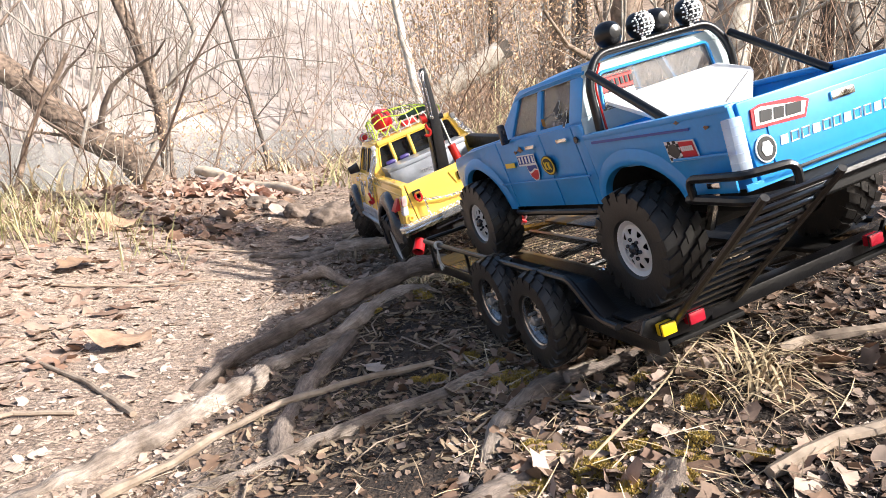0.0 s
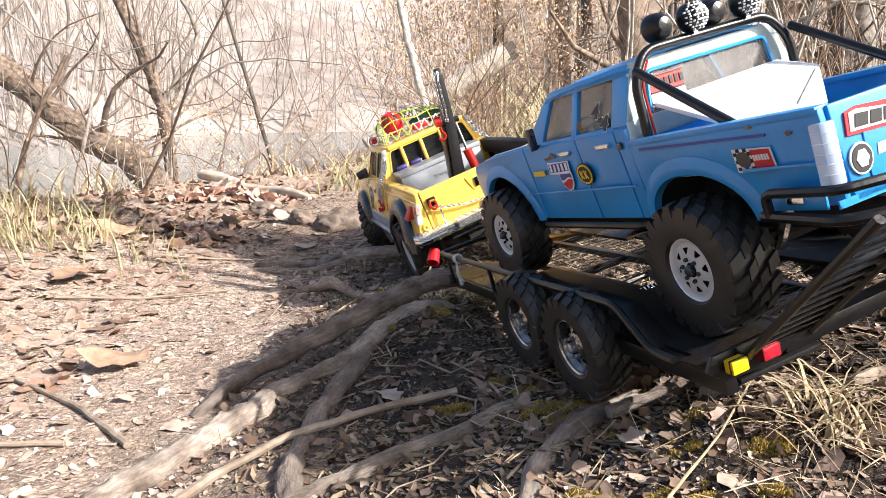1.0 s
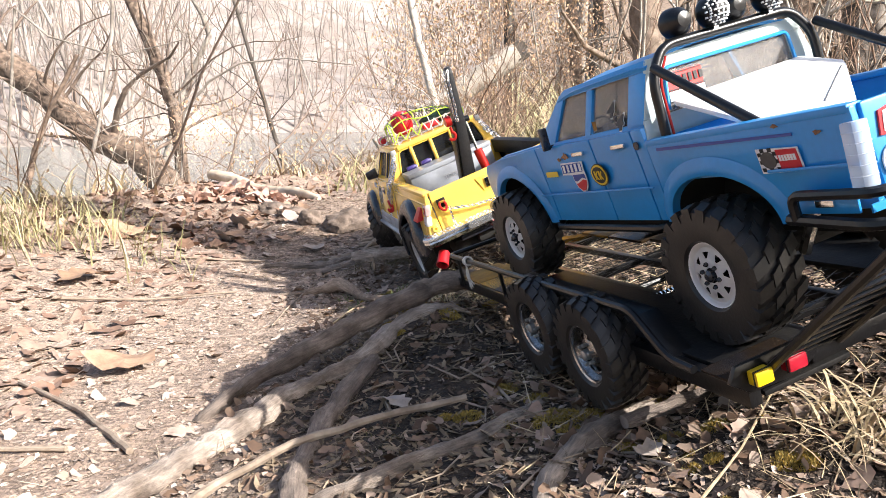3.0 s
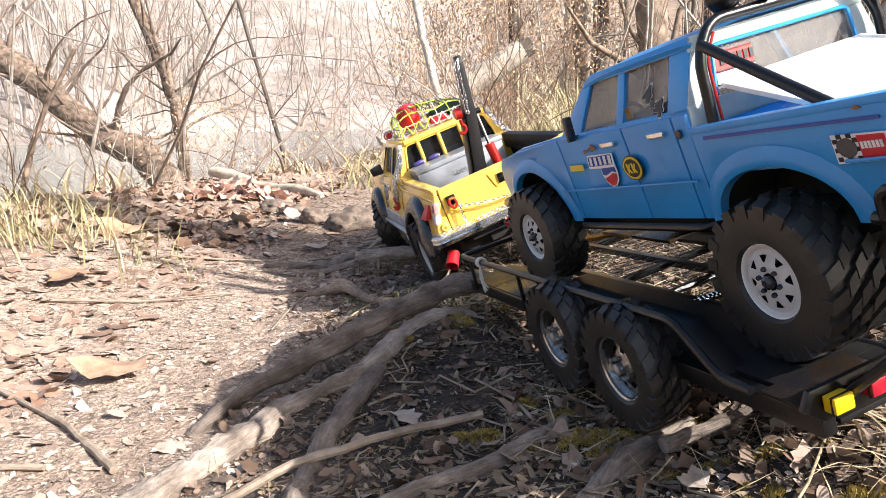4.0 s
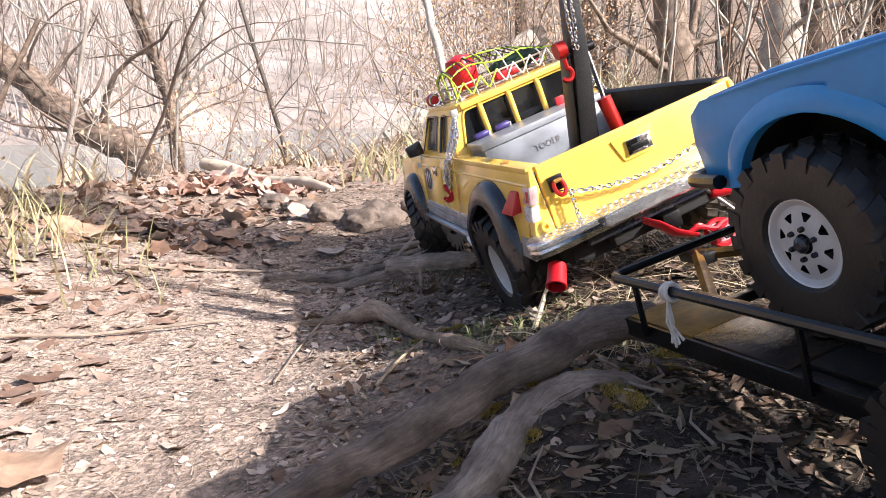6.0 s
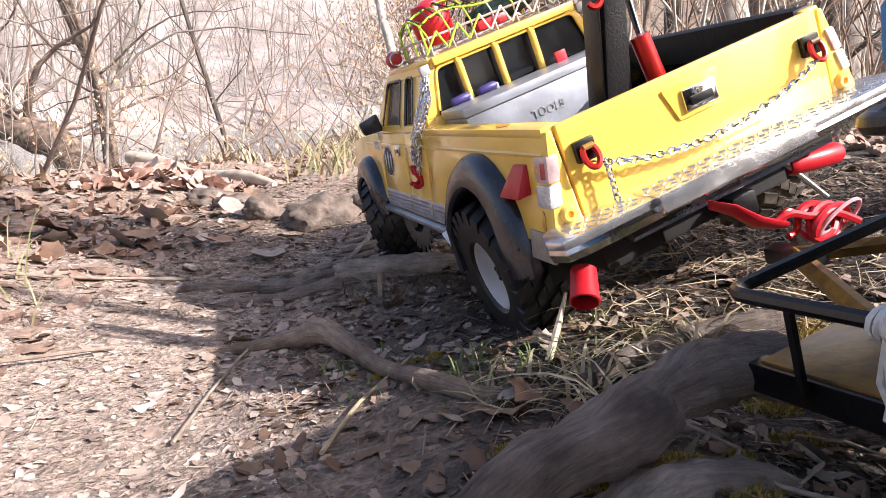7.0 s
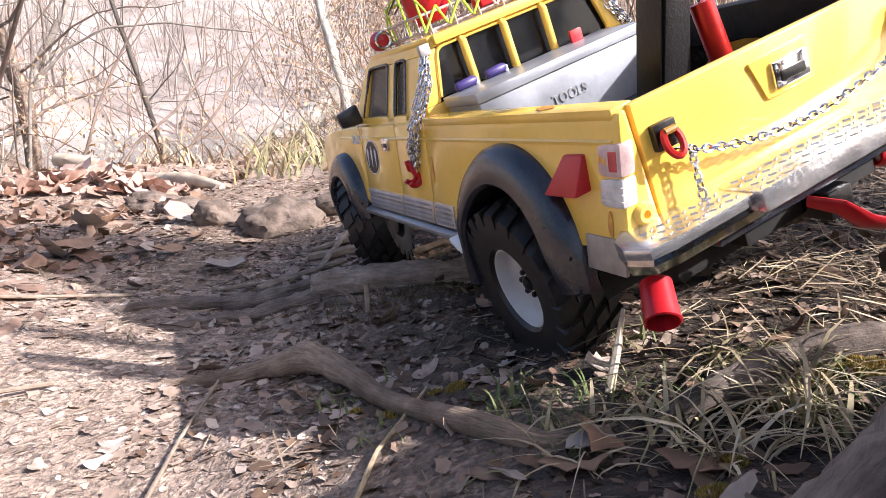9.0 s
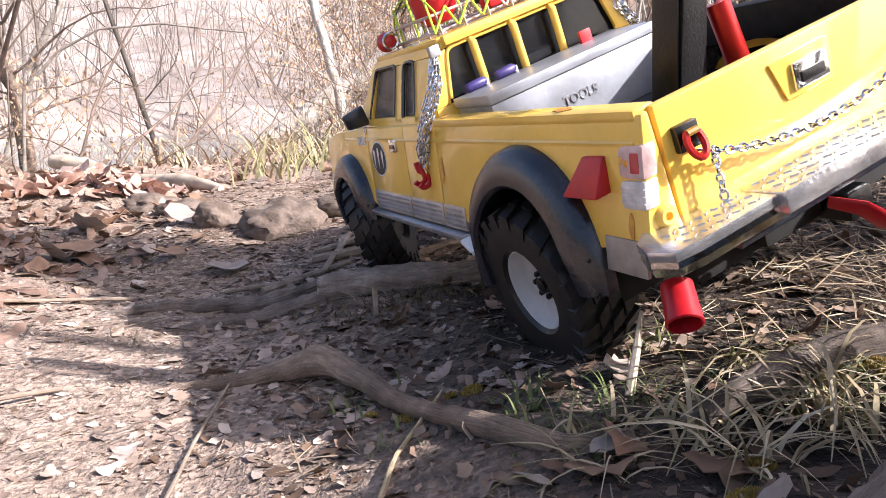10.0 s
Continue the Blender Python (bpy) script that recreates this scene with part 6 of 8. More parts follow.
M_LITTER = leaf_material("leaf_litter", [(0.20, 0.13, 0.095), (0.42, 0.315, 0.25), (0.30, 0.20, 0.15), (0.48, 0.375, 0.31), (0.36, 0.255, 0.20), (0.53, 0.44, 0.38), (0.25, 0.185, 0.15)])
M_LITTER_PATH = leaf_material("trodden_leaf_litter", [(0.16, 0.108, 0.08), (0.38, 0.29, 0.23), (0.25, 0.175, 0.13), (0.48, 0.385, 0.315), (0.34, 0.25, 0.195), (0.58, 0.485, 0.405), (0.21, 0.148, 0.112)])
M_LITTER_RED = leaf_material("russet_leaf_litter", [(0.13, 0.075, 0.05), (0.31, 0.205, 0.15), (0.21, 0.12, 0.08), (0.37, 0.265, 0.205), (0.25, 0.165, 0.12), (0.43, 0.335, 0.275)])
M_LITTER_PALE = leaf_material("bleached_leaf_litter", [(0.26, 0.18, 0.13), (0.46, 0.365, 0.295), (0.38, 0.29, 0.23), (0.53, 0.44, 0.365), (0.33, 0.24, 0.185), (0.48, 0.385, 0.315)])
M_LITTER_RUST = leaf_material("rust_leaf_litter", [(0.38, 0.225, 0.17), (0.50, 0.34, 0.275), (0.28, 0.155, 0.11), (0.55, 0.41, 0.35)])
M_BEECH = leaf_material("beech_leaves", [(0.48, 0.29, 0.165), (0.60, 0.41, 0.27), (0.43, 0.27, 0.14), (0.66, 0.50, 0.35)])
M_STRAW = leaf_material("dry_straw", [(0.38, 0.29, 0.17), (0.48, 0.385, 0.24), (0.28, 0.20, 0.12), (0.54, 0.45, 0.31)])
M_STRAW_PATH = leaf_material("trodden_straw", [(0.36, 0.28, 0.20), (0.47, 0.38, 0.28), (0.24, 0.175, 0.125), (0.53, 0.44, 0.34)])
M_LIMP = leaf_material("limp_grass", [(0.32, 0.25, 0.14), (0.44, 0.36, 0.22), (0.17, 0.15, 0.06), (0.52, 0.44, 0.31), (0.25, 0.17, 0.09)])
M_GRASS = leaf_material("old_grass", [(0.30, 0.255, 0.11), (0.43, 0.36, 0.20), (0.20, 0.195, 0.075), (0.48, 0.41, 0.26)])
M_PALE_GRASS = leaf_material("pale_green_grass", [(0.42, 0.38, 0.19), (0.52, 0.45, 0.27), (0.36, 0.36, 0.16), (0.58, 0.50, 0.34)])
M_GREEN_BLADE = leaf_material("green_grass", [(0.09, 0.12, 0.035), (0.14, 0.17, 0.05), (0.20, 0.20, 0.08)])
M_BANK_MOSS = leaf_material("bank_moss", [(0.07, 0.06, 0.02), (0.12, 0.095, 0.03), (0.05, 0.05, 0.018), (0.18, 0.14, 0.05)])
M_MOSS = leaf_material("moss", [(0.30, 0.20, 0.035), (0.44, 0.30, 0.06), (0.18, 0.14, 0.03), (0.48, 0.35, 0.11)])


def raw_mesh(name, verts, faces, mat, label, category, kind="stuff", smooth_shade=True):
    me = bpy.data.meshes.new(name)
    me.from_pydata(verts, [], faces)
    if smooth_shade:
        me.polygons.foreach_set("use_smooth", [True] * len(faces))
    me.materials.append(mat)
    return tagged(new(name, me), label, category, kind=kind)


def spread(base_v, base_f, mats):
    """Copies of one small shape, joined into one list: mats is an array of 4 x 4 matrices."""
    v = np.array(base_v)
    v4 = np.concatenate([v, np.ones((len(v), 1))], 1)
    out = np.einsum("nij,kj->nki", mats, v4)[:, :, :3].reshape(-1, 3)
    k = len(v)
    faces = [tuple(i * k + q for q in f) for i in range(len(mats)) for f in base_f]
    return out.tolist(), faces


def grow(sink_v, sink_f, path, r0, r1, sides=5):
    """A tapered stem along a path, written into plain lists."""
    pts = [Vector(p) for p in path]
    n, base = len(pts), len(sink_v)
    up = None
    for i, p in enumerate(pts):
        d = (pts[min(i + 1, n - 1)] - pts[max(i - 1, 0)]).normalized()
        if up is None:
            up = d.orthogonal().normalized()
        up = (up - d * up.dot(d)).normalized()
        sd = d.cross(up)
        r = r0 + (r1 - r0) * i / (n - 1)
        for k in range(sides):
            a = 2 * math.pi * k / sides
            sink_v.append(tuple(p + (up * math.cos(a) + sd * math.sin(a)) * r))
    for i in range(n - 1):
        for k in range(sides):
            a, b = base + i * sides + k, base + i * sides + (k + 1) % sides
            sink_f.append((a, b, b + sides, a + sides))


def wander(rng, start, direction, length, steps, bend, lift=0.0):
    pts, d = [Vector(start)], Vector(direction).normalized()
    for _ in range(steps):
        d = (d + Vector((rng.uniform(-1, 1), rng.uniform(-1, 1), rng.uniform(-1, 1))) * bend + Vector((0, 0, lift))).normalized()
        pts.append(pts[-1] + d * length / steps)
    return pts


def limbs(rng, v, f, trunk, r, count, length, spread_up=0.35, depth=2, low=0.15, sides=4):
    """Limbs with twigs off a trunk path."""
    for _ in range(count):
        u = low + (1 - low) * rng.random()
        i = min(len(trunk) - 2, int(u * (len(trunk) - 1)))
        p = trunk[i].lerp(trunk[i + 1], u * (len(trunk) - 1) - i)
        axis_d = (trunk[i + 1] - trunk[i]).normalized()
        side = Vector((rng.uniform(-1, 1), rng.uniform(-1, 1), rng.uniform(-0.3, 0.8)))
        d = (side - axis_d * side.dot(axis_d) * 0.5 + axis_d * spread_up).normalized()
        ln = length * rng.uniform(0.4, 1.0) * (1.1 - 0.6 * u)
        path = wander(rng, p, d, ln, 7, 0.30, 0.02)
        rr = max(0.0011, r * rng.uniform(0.13, 0.32) * (1.1 - 0.7 * u))
        grow(v, f, path, rr, rr * 0.25, sides)
        if depth > 1:
            limbs(rng, v, f, path, rr, rng.randint(3, 6), ln * 0.5, 0.5, depth - 1, 0.2, 3)


def tree(path, r0, r1, mat, label, count, length, seed, name="tree", depth=2, crown_mat=None, group=""):
    """A bare tree: trunk and crown of limbs and twigs."""
    rng = random.Random(seed)
    pts = [Vector(p) for p in path]
    fine = []
    for a, b in zip(pts, pts[1:]):
        for k in range(4):
            fine.append(a.lerp(b, k / 4) + Vector((rng.uniform(-1, 1), rng.uniform(-1, 1), rng.uniform(-1, 1))) * r0 * 0.16)
    fine.append(pts[-1])
    t = thing(name, Matrix.Translation(pts[0]), label, "tree", group)
    off = pts[0]
    local = [p - off for p in fine]
    bm = tube(local, 1, 10, None, False, 1.0, [(r0 + (r1 - r0) * i / (len(local) - 1)) * rng.uniform(0.92, 1.08) for i in range(len(local))])
    part("trunk", bm, mat, t)
    v, f = [], []
    limbs(rng, v, f, local, r0, count, length, depth=depth)
    me = bpy.data.meshes.new("crown")
    me.from_pydata(v, [], f)
    me.polygons.foreach_set("use_smooth", [True] * len(f))
    me.materials.append(crown_mat or mat)
    c = new("crown", me)
    c.parent = t
    return t


# the near bank: leaning and upright bare trees
tree([(-1.72, 4.50, -0.20), (-1.975, 4.52, 0.086), (-2.254, 4.546, 0.228), (-2.569, 4.588, 0.473), (-3.057, 4.652, 0.842), (-3.9, 4.75, 1.4)], 0.098, 0.082, M_BARK_WARM, "leaning brown trunk of a half-fallen riverside tree", 20, 1.1, 1, crown_mat=M_TWIG)
tree([(-1.84, 4.80, -0.15), (-1.899, 4.878, 0.344), (-1.971, 4.925, 0.603), (-2.063, 4.959, 0.789), (-2.228, 5.034, 1.196), (-2.6, 5.2, 2.1)], 0.044, 0.036, M_BARK_WARM, "brown leaning bare tree on the river bank", 24, 1.3, 2, crown_mat=M_TWIG)
tree([(-2.184, 5.222, -0.1), (-1.996, 5.321, 0.545), (-1.809, 5.391, 0.902), (-1.868, 5.42, 1.063), (-2.111, 5.448, 1.5)], 0.022, 0.015, M_BARK_GREY, "thin crooked grey tree on the river bank", 20, 1.1, 3)
tree([(-1.463, 2.788, -0.1), (-1.429, 2.806, 0.123), (-1.383, 2.843, 0.317), (-1.336, 2.905, 0.639), (-1.312, 2.937, 0.95)], 0.0085, 0.006, M_BARK_GREY, "thin grey sapling beside the path", 14, 0.6, 4)
tree([(-1.344, 2.164, -0.08), (-1.272, 2.219, 0.235), (-1.228, 2.242, 0.353), (-1.144, 2.273, 0.513)], 0.0095, 0.006, M_BARK_WARM, "broken brown sapling beside the path", 9, 0.35, 5, crown_mat=M_TWIG)
tree([(-1.03, 4.36, -0.1), (-1.141, 4.415, 0.268), (-1.207, 4.458, 0.503), (-1.266, 4.492, 0.688), (-1.388, 4.569, 1.107), (-1.5, 4.7, 1.7)], 0.014, 0.009, M_BARK_DARK, "dark slender bare sapling leaning over the water", 16, 0.9, 6)
tree([(-1.56, 4.05, 0.0), (-1.531, 4.07, 0.355), (-1.389, 4.103, 0.523), (-1.216, 4.123, 0.619), (-0.966, 4.131, 0.64), (-0.591, 4.127, 0.599)], 0.008, 0.003, M_BARK_GREY, "arching bare grey stem over the bank", 18, 0.5, 7)
tree([(-2.75, 4.37, 0.0), (-2.588, 4.375, 0.966), (-2.392, 4.347, 0.802), (-2.0, 4.33, 0.684), (-1.506, 4.356, 0.791)], 0.008, 0.003, M_BARK_GREY, "arching bare grey stem over the bank", 18, 0.6, 8)
tree([(-0.16, 5.9, -0.1), (-0.235, 5.95, 0.45), (-0.35, 6.03, 0.9), (-0.45, 6.13, 1.4), (-0.58, 6.3, 2.2)], 0.036, 0.026, M_BARK_WHITE, "pale straight bare tree by the river", 10, 0.9, 9)
for i, (x, y, r, lean, mat) in enumerate(((1.86, 7.25, 0.17, -0.25, M_BARK_WOOD), (3.10, 8.3, 0.20, 0.1, M_BARK_PALE), (3.75, 8.9, 0.24, 0.15, M_BARK_WOOD), (4.80, 9.4, 0.15, 0.05, M_BARK_DARK), (2.55, 9.8, 0.13, -0.1, M_BARK_WOOD), (1.15, 9.4, 0.06, 0.08, M_BARK_PALE), (5.6, 10.4, 0.22, 0.0, M_BARK_GREY), (0.75, 11.5, 0.10, -0.05, M_BARK_DARK), (1.75, 11.8, 0.12, 0.1, M_BARK_GREY), (6.8, 11.0, 0.2, 0.1, M_BARK_PALE), (4.1, 12.5, 0.16, -0.1, M_BARK_DARK))):
    z = height(x, y) - 0.1
    tree([(x, y, z), (x + lean * 0.4, y, z + 0.9), (x + lean, y + 0.1, z + 2.2), (x + lean * 1.6, y + 0.1, z + 5.5)], r, r * 0.7, mat, "tall bare woodland tree with rough bark", 14, 2.2, 40 + i, group="trees beyond the pickups")

# unseen tree off to the right, added to shadow the path's end
tree([(1.80, 0.425, 0.0), (1.81, 0.42, 1.2), (1.78, 0.43, 3.0), (1.84, 0.42, 6.0)], 0.118, 0.07, M_BARK_GREY, "tall bare woodland tree with rough bark", 8, 1.6, 71, group="trees beyond the pickups")

wood_rng = random.Random(90)
for k in range(24):
    y = wood_rng.uniform(9.5, 26)
    x = y * wood_rng.uniform(0.12, 0.66)
    z, lean = height(x, y) - 0.1, wood_rng.uniform(-0.3, 0.3)
    tree([(x, y, z), (x + lean * 0.4, y, z + 1.2), (x + lean, y + 0.1, z + 3.0), (x + lean * 1.6, y + 0.1, z + 8.0)], wood_rng.uniform(0.07, 0.22), 0.06, wood_rng.choice((M_BARK_WOOD, M_BARK_WOOD, M_BARK_DARK, M_BARK_GREY)), "tall bare woodland tree with rough bark", 7, 2.0, 100 + k, group="trees beyond the pickups")

# undergrowth: thin stems beyond the path
def thicket(name, count, where, tall, radius, mat, label, seed, lean=0.35, twigs=4, bend=0.12, droop=0.0):
    rng = random.Random(seed)
    v, f = [], []
    for _ in range(count):
        x, y = where(rng)
        h = tall * rng.uniform(0.4, 1.0)
        z = height(x, y) - 0.03
        path = wander(rng, (x, y, z), (rng.uniform(-lean, lean), rng.uniform(-lean, lean), 1), h, 8 if droop else 6, bend, -droop)
        r = radius * rng.uniform(0.5, 1.3)
        grow(v, f, path, r, r * 0.35, 4)
        limbs(rng, v, f, path, r * 1.6, twigs, h * 0.45, 0.6, 1, 0.25, 3)
    return raw_mesh(name, v, f, mat, label, "undergrowth")


def right_wood(rng):
    y = 5.0 + 8.0 * rng.random() ** 0.8
    x = -0.25 + (0.9 * y) * rng.random()
    return (x, max(y, 7.1 + 0.3 * rng.random()) if x < 0.17 * y else y)


def river_edge(rng):
    x = rng.uniform(-1.0, 0.7) if rng.random() < 0.85 else rng.uniform(-2.2, -1.0)
    return (x, lip(x) + rng.uniform(-0.3, 0.6))


thicket("undergrowth", 170, right_wood, 2.4, 0.010, M_BARK_BROWN, "dense thicket of thin brown stems", 11, twigs=5, bend=0.2)
thicket("undergrowth", 250, right_wood, 2.2, 0.008, M_BARK_TAN, "dense thicket of thin tan stems", 19, 0.7, 7, 0.24)
thicket("undergrowth", 110, right_wood, 3.2, 0.015, M_BARK_PALE, "pale thin saplings in the thicket", 12, 0.4, 4)
thicket("undergrowth", 240, river_edge, 0.7, 0.0024, M_BARK_BROWN, "brown twiggy brush along the river bank", 13, 1.2, 8, 0.25, 0.05)
thicket("undergrowth", 26, river_edge, 1.4, 0.0045, M_TWIG, "brown twiggy brush along the river bank", 14, 1.2, 8, 0.25)
thicket("undergrowth", 54, lambda r: (r.uniform(-2.8, -0.6), r.uniform(3.9, 5.2)), 2.2, 0.003, M_TWIG, "brown criss-crossing twigs over the water", 15, 2.2, 9, 0.26, 0.16)
# shrub out of view on the right, added to shade beside the trailer
thicket("undergrowth", 60, lambda r: (r.gauss(0.95, 0.07), r.gauss(0.215, 0.035)), 0.76, 0.007, M_BARK_BROWN, "unseen brown shrub, added to shade the bank", 17, 0.3, 9)
thicket("undergrowth", 30, lambda r: (r.gauss(-1.52, 0.16), r.gauss(4.35, 0.14)), 1.1, 0.005, M_BARK_GREY, "bushy grey stems at the foot of the leaning tree", 21, 0.9, 12, 0.22)
thicket("undergrowth", 80, lambda r: (r.gauss(-1.35, 0.25), r.gauss(4.25, 0.15)), 0.85, 0.0026, M_BARK_BROWN, "tangled brown brush round the leaning tree", 24, 1.8, 12, 0.35, 0.16)
thicket("undergrowth", 70, lambda r: (r.uniform(-2.4, 0.1), r.uniform(3.6, 5.0)), 1.4, 0.0020, M_TWIG, "fine arching brown twigs over the water", 22, 2.6, 12, 0.3, 0.2)
thicket("undergrowth", 22, lambda r: (r.uniform(-1.7, -0.7), r.uniform(2.6, 3.6)), 0.8, 0.0016, M_BARK_PALE, "pale tangled twigs on the bank", 23, 2.2, 11, 0.32, 0.2)
thicket("undergrowth", 60, lambda r: (r.gauss(0.16, 0.16), r.gauss(4.3, 0.25)), 1.1, 0.0032, M_BARK_BROWN, "dark brown bramble bush at the path's end", 25, 0.9, 12, 0.3, 0.08)
thicket("undergrowth", 40, lambda r: (r.uniform(-1.5, -1.0), r.uniform(1.9, 2.9)), 0.5, 0.0018, M_BARK_PALE, "thin dry stalks at the river's edge", 16, 0.5, 5, 0.2)


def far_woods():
    """Bare trees up the far slope: crooked, forked and twiggy, their colours paled for haze."""
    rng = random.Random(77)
    for mat, count, tall, thick, label in ((M_FAR, 380, 8.0, 0.07, "bare trees on the far bank, paled for haze"), (M_FAR_BRUSH, 520, 3.2, 0.022, "pinkish twiggy brush on the far bank")):
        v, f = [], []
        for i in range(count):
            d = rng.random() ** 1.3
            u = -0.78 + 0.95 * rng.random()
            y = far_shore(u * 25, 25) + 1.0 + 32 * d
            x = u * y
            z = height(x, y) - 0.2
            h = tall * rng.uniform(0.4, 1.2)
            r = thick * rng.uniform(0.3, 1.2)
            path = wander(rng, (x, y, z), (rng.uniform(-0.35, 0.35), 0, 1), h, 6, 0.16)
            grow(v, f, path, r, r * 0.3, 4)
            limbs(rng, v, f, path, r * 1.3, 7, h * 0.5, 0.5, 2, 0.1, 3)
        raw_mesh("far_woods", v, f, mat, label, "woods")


# distant brush, lightened in its colour for the haze
M_FAR_BRUSH = bark("haze_paled_brush", (0.42, 0.33, 0.275), (0.22, 0.16, 0.13), scale=0.6)
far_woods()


# brown beech leaves hanging in the thicket
def hanging_leaves():
    rng = random.Random(31)
    v = [(-0.5, 0, 0), (-0.15, 0.26, 0.06), (0.25, 0.2, 0.04), (0.6, 0, -0.05), (0.25, -0.2, 0.04), (-0.15, -0.26, 0.06)]
    f = [(0, 1, 2, 3), (0, 3, 4, 5)]
    mats = []
    clumps = []
    for _ in range(270):
        y = rng.uniform(7.0, 11.0)
        x = y * rng.uniform(-0.09, 0.17) + rng.uniform(-0.2, 0.2)
        clumps.append((x, y, rng.uniform(0.25, 2.1), 0.24, 44))
    for _ in range(60):
        y = rng.uniform(5.5, 8.0)
        clumps.append((y * rng.uniform(-0.06, 0.06), y, rng.uniform(0.1, 0.5), 0.2, 16))
    for _ in range(20):
        clumps.append((rng.gauss(-1.48, 0.12), 4.3 + rng.gauss(0, 0.2), rng.gauss(0.25, 0.1), 0.07, 26))
    for _ in range(150):
        cx = rng.uniform(-1.25, 0.3)
        clumps.append((cx, lip(cx) + rng.uniform(-0.2, 0.5), abs(rng.gauss(0, 0.22)) - 0.05, 0.06, 14))
    for cx, cy, cz, rad, count in clumps:
        for _ in range(count):
            p = Vector((cx + rng.gauss(0, rad), cy + rng.gauss(0, rad), cz + rng.gauss(0, rad * 0.7)))
            s = rng.uniform(0.022, 0.046) * (0.42 if rad < 0.1 else 1.0)
            mats.append(np.array(Matrix.LocRotScale(p, Euler((rng.uniform(0, 6.3), rng.uniform(0, 6.3), rng.uniform(0, 6.3))), (s, s, s))))
    vv, ff = spread(v, f, np.array(mats))
    raw_mesh("hanging_leaves", vv, ff, M_BEECH, "dry orange-brown leaves still on the bushes", "foliage")


hanging_leaves()


def broken_log():
    pts = [Vector(p) for p in ((-0.75, 6.45, 0.05), (-0.113, 6.652, 0.463), (0.142, 6.689, 0.644), (0.475, 6.733, 0.855))]
    t = thing("broken_log", Matrix.Identity(4), "pale barkless fallen log with a dark broken end", "log")
    rng = random.Random(3)
    fine = [pts[i].lerp(pts[i + 1], k / 5) for i in range(3) for k in range(5)] + [pts[-1]]
    part("log_body", tube(fine, 1, 14, None, False, 1.0, [0.105 * rng.uniform(0.93, 1.06) for _ in fine]), M_BARK_PALE, t)
    end = bmesh.new()
    d = (pts[-1] - pts[-2]).normalized()
    for k in range(26):
        a = 2 * math.pi * k / 26
        o = d.orthogonal().normalized()
        o = Matrix.Rotation(a, 3, d) @ o
        p = pts[-1] + o * 0.09 * rng.uniform(0.3, 1.0)
        tube([p - d * 0.03, p + d * rng.uniform(0.02, 0.10)], 0.02, 4, end)
    part("splintered_end", end, M_BARK_DARK, t)


broken_log()

# ---- roots, logs, stones and sticks on the ground ----
def root_bark(name, high, low):
    """Weathered root: bark streaks running along its length, worn pale on the high spots."""
    m = material(name, high, 0.85, 0, 0.5, 30, 0.8, 190, second=low)
    n, l = m.node_tree.nodes, m.node_tree.links
    b = n["Principled BSDF"]
    uv, mp, t, mr, mul = n.new("ShaderNodeTexCoord"), n.new("ShaderNodeMapping"), n.new("ShaderNodeTexNoise"), n.new("ShaderNodeMapRange"), n.new("ShaderNodeHueSaturation")
    mp.inputs["Scale"].default_value = (26.0, 46.0, 1.0)
    t.inputs["Scale"].default_value, t.inputs["Detail"].default_value, t.inputs["Roughness"].default_value = 1.0, 8.0, 0.78
    l.new(uv.outputs["UV"], mp.inputs["Vector"])
    l.new(mp.outputs[0], t.inputs["Vector"])
    mr.inputs["From Min"].default_value, mr.inputs["From Max"].default_value = 0.32, 0.68
    mr.inputs["To Min"].default_value, mr.inputs["To Max"].default_value = 0.45, 1.35
    l.new(t.outputs["Fac"], mr.inputs["Value"])
    old = b.inputs["Base Color"].links[0].from_socket
    l.new(old, mul.inputs["Color"])
    l.new(mr.outputs[0], mul.inputs["Value"])
    l.new(mul.outputs[0], b.inputs["Base Color"])
    bp = n.new("ShaderNodeBump")
    bp.inputs["Strength"].default_value, bp.inputs["Distance"].default_value = 1.0, 0.004
    l.new(t.outputs["Fac"], bp.inputs["Height"])
    l.new(b.inputs["Normal"].links[0].from_socket, bp.inputs["Normal"])
    l.new(bp.outputs["Normal"], b.inputs["Normal"])
    return m


# barked roots, coloured darker for the shade on the bank
M_ROOT = root_bark("shaded_bark_root", (0.38, 0.305, 0.255), (0.13, 0.098, 0.078))
M_LOG = root_bark("grey_log_bark", (0.55, 0.45, 0.375), (0.30, 0.23, 0.18))
M_ROOT_BROWN = root_bark("brown_root", (0.56, 0.425, 0.32), (0.28, 0.20, 0.145))
# worn roots, paled further to stand for the sun on them
M_ROOT_WORN_LIT = root_bark("worn_sunlit_root", (0.56, 0.465, 0.39), (0.20, 0.152, 0.118))
M_STICK = material("dry_stick", (0.36, 0.29, 0.225), 0.85, 0, 0.4, 60, 0.6, 200, second=(0.20, 0.15, 0.11))
M_STONE = material("dusty_stone", (0.22, 0.168, 0.135), 0.95, 0, 0.5, 40, 1.0, 160, second=(0.09, 0.066, 0.05))
M_PALE_WOOD = material("barkless_wood", (0.60, 0.50, 0.38), 0.75, 0, 0.25, 25, 0.4, 140, second=(0.42, 0.33, 0.24))


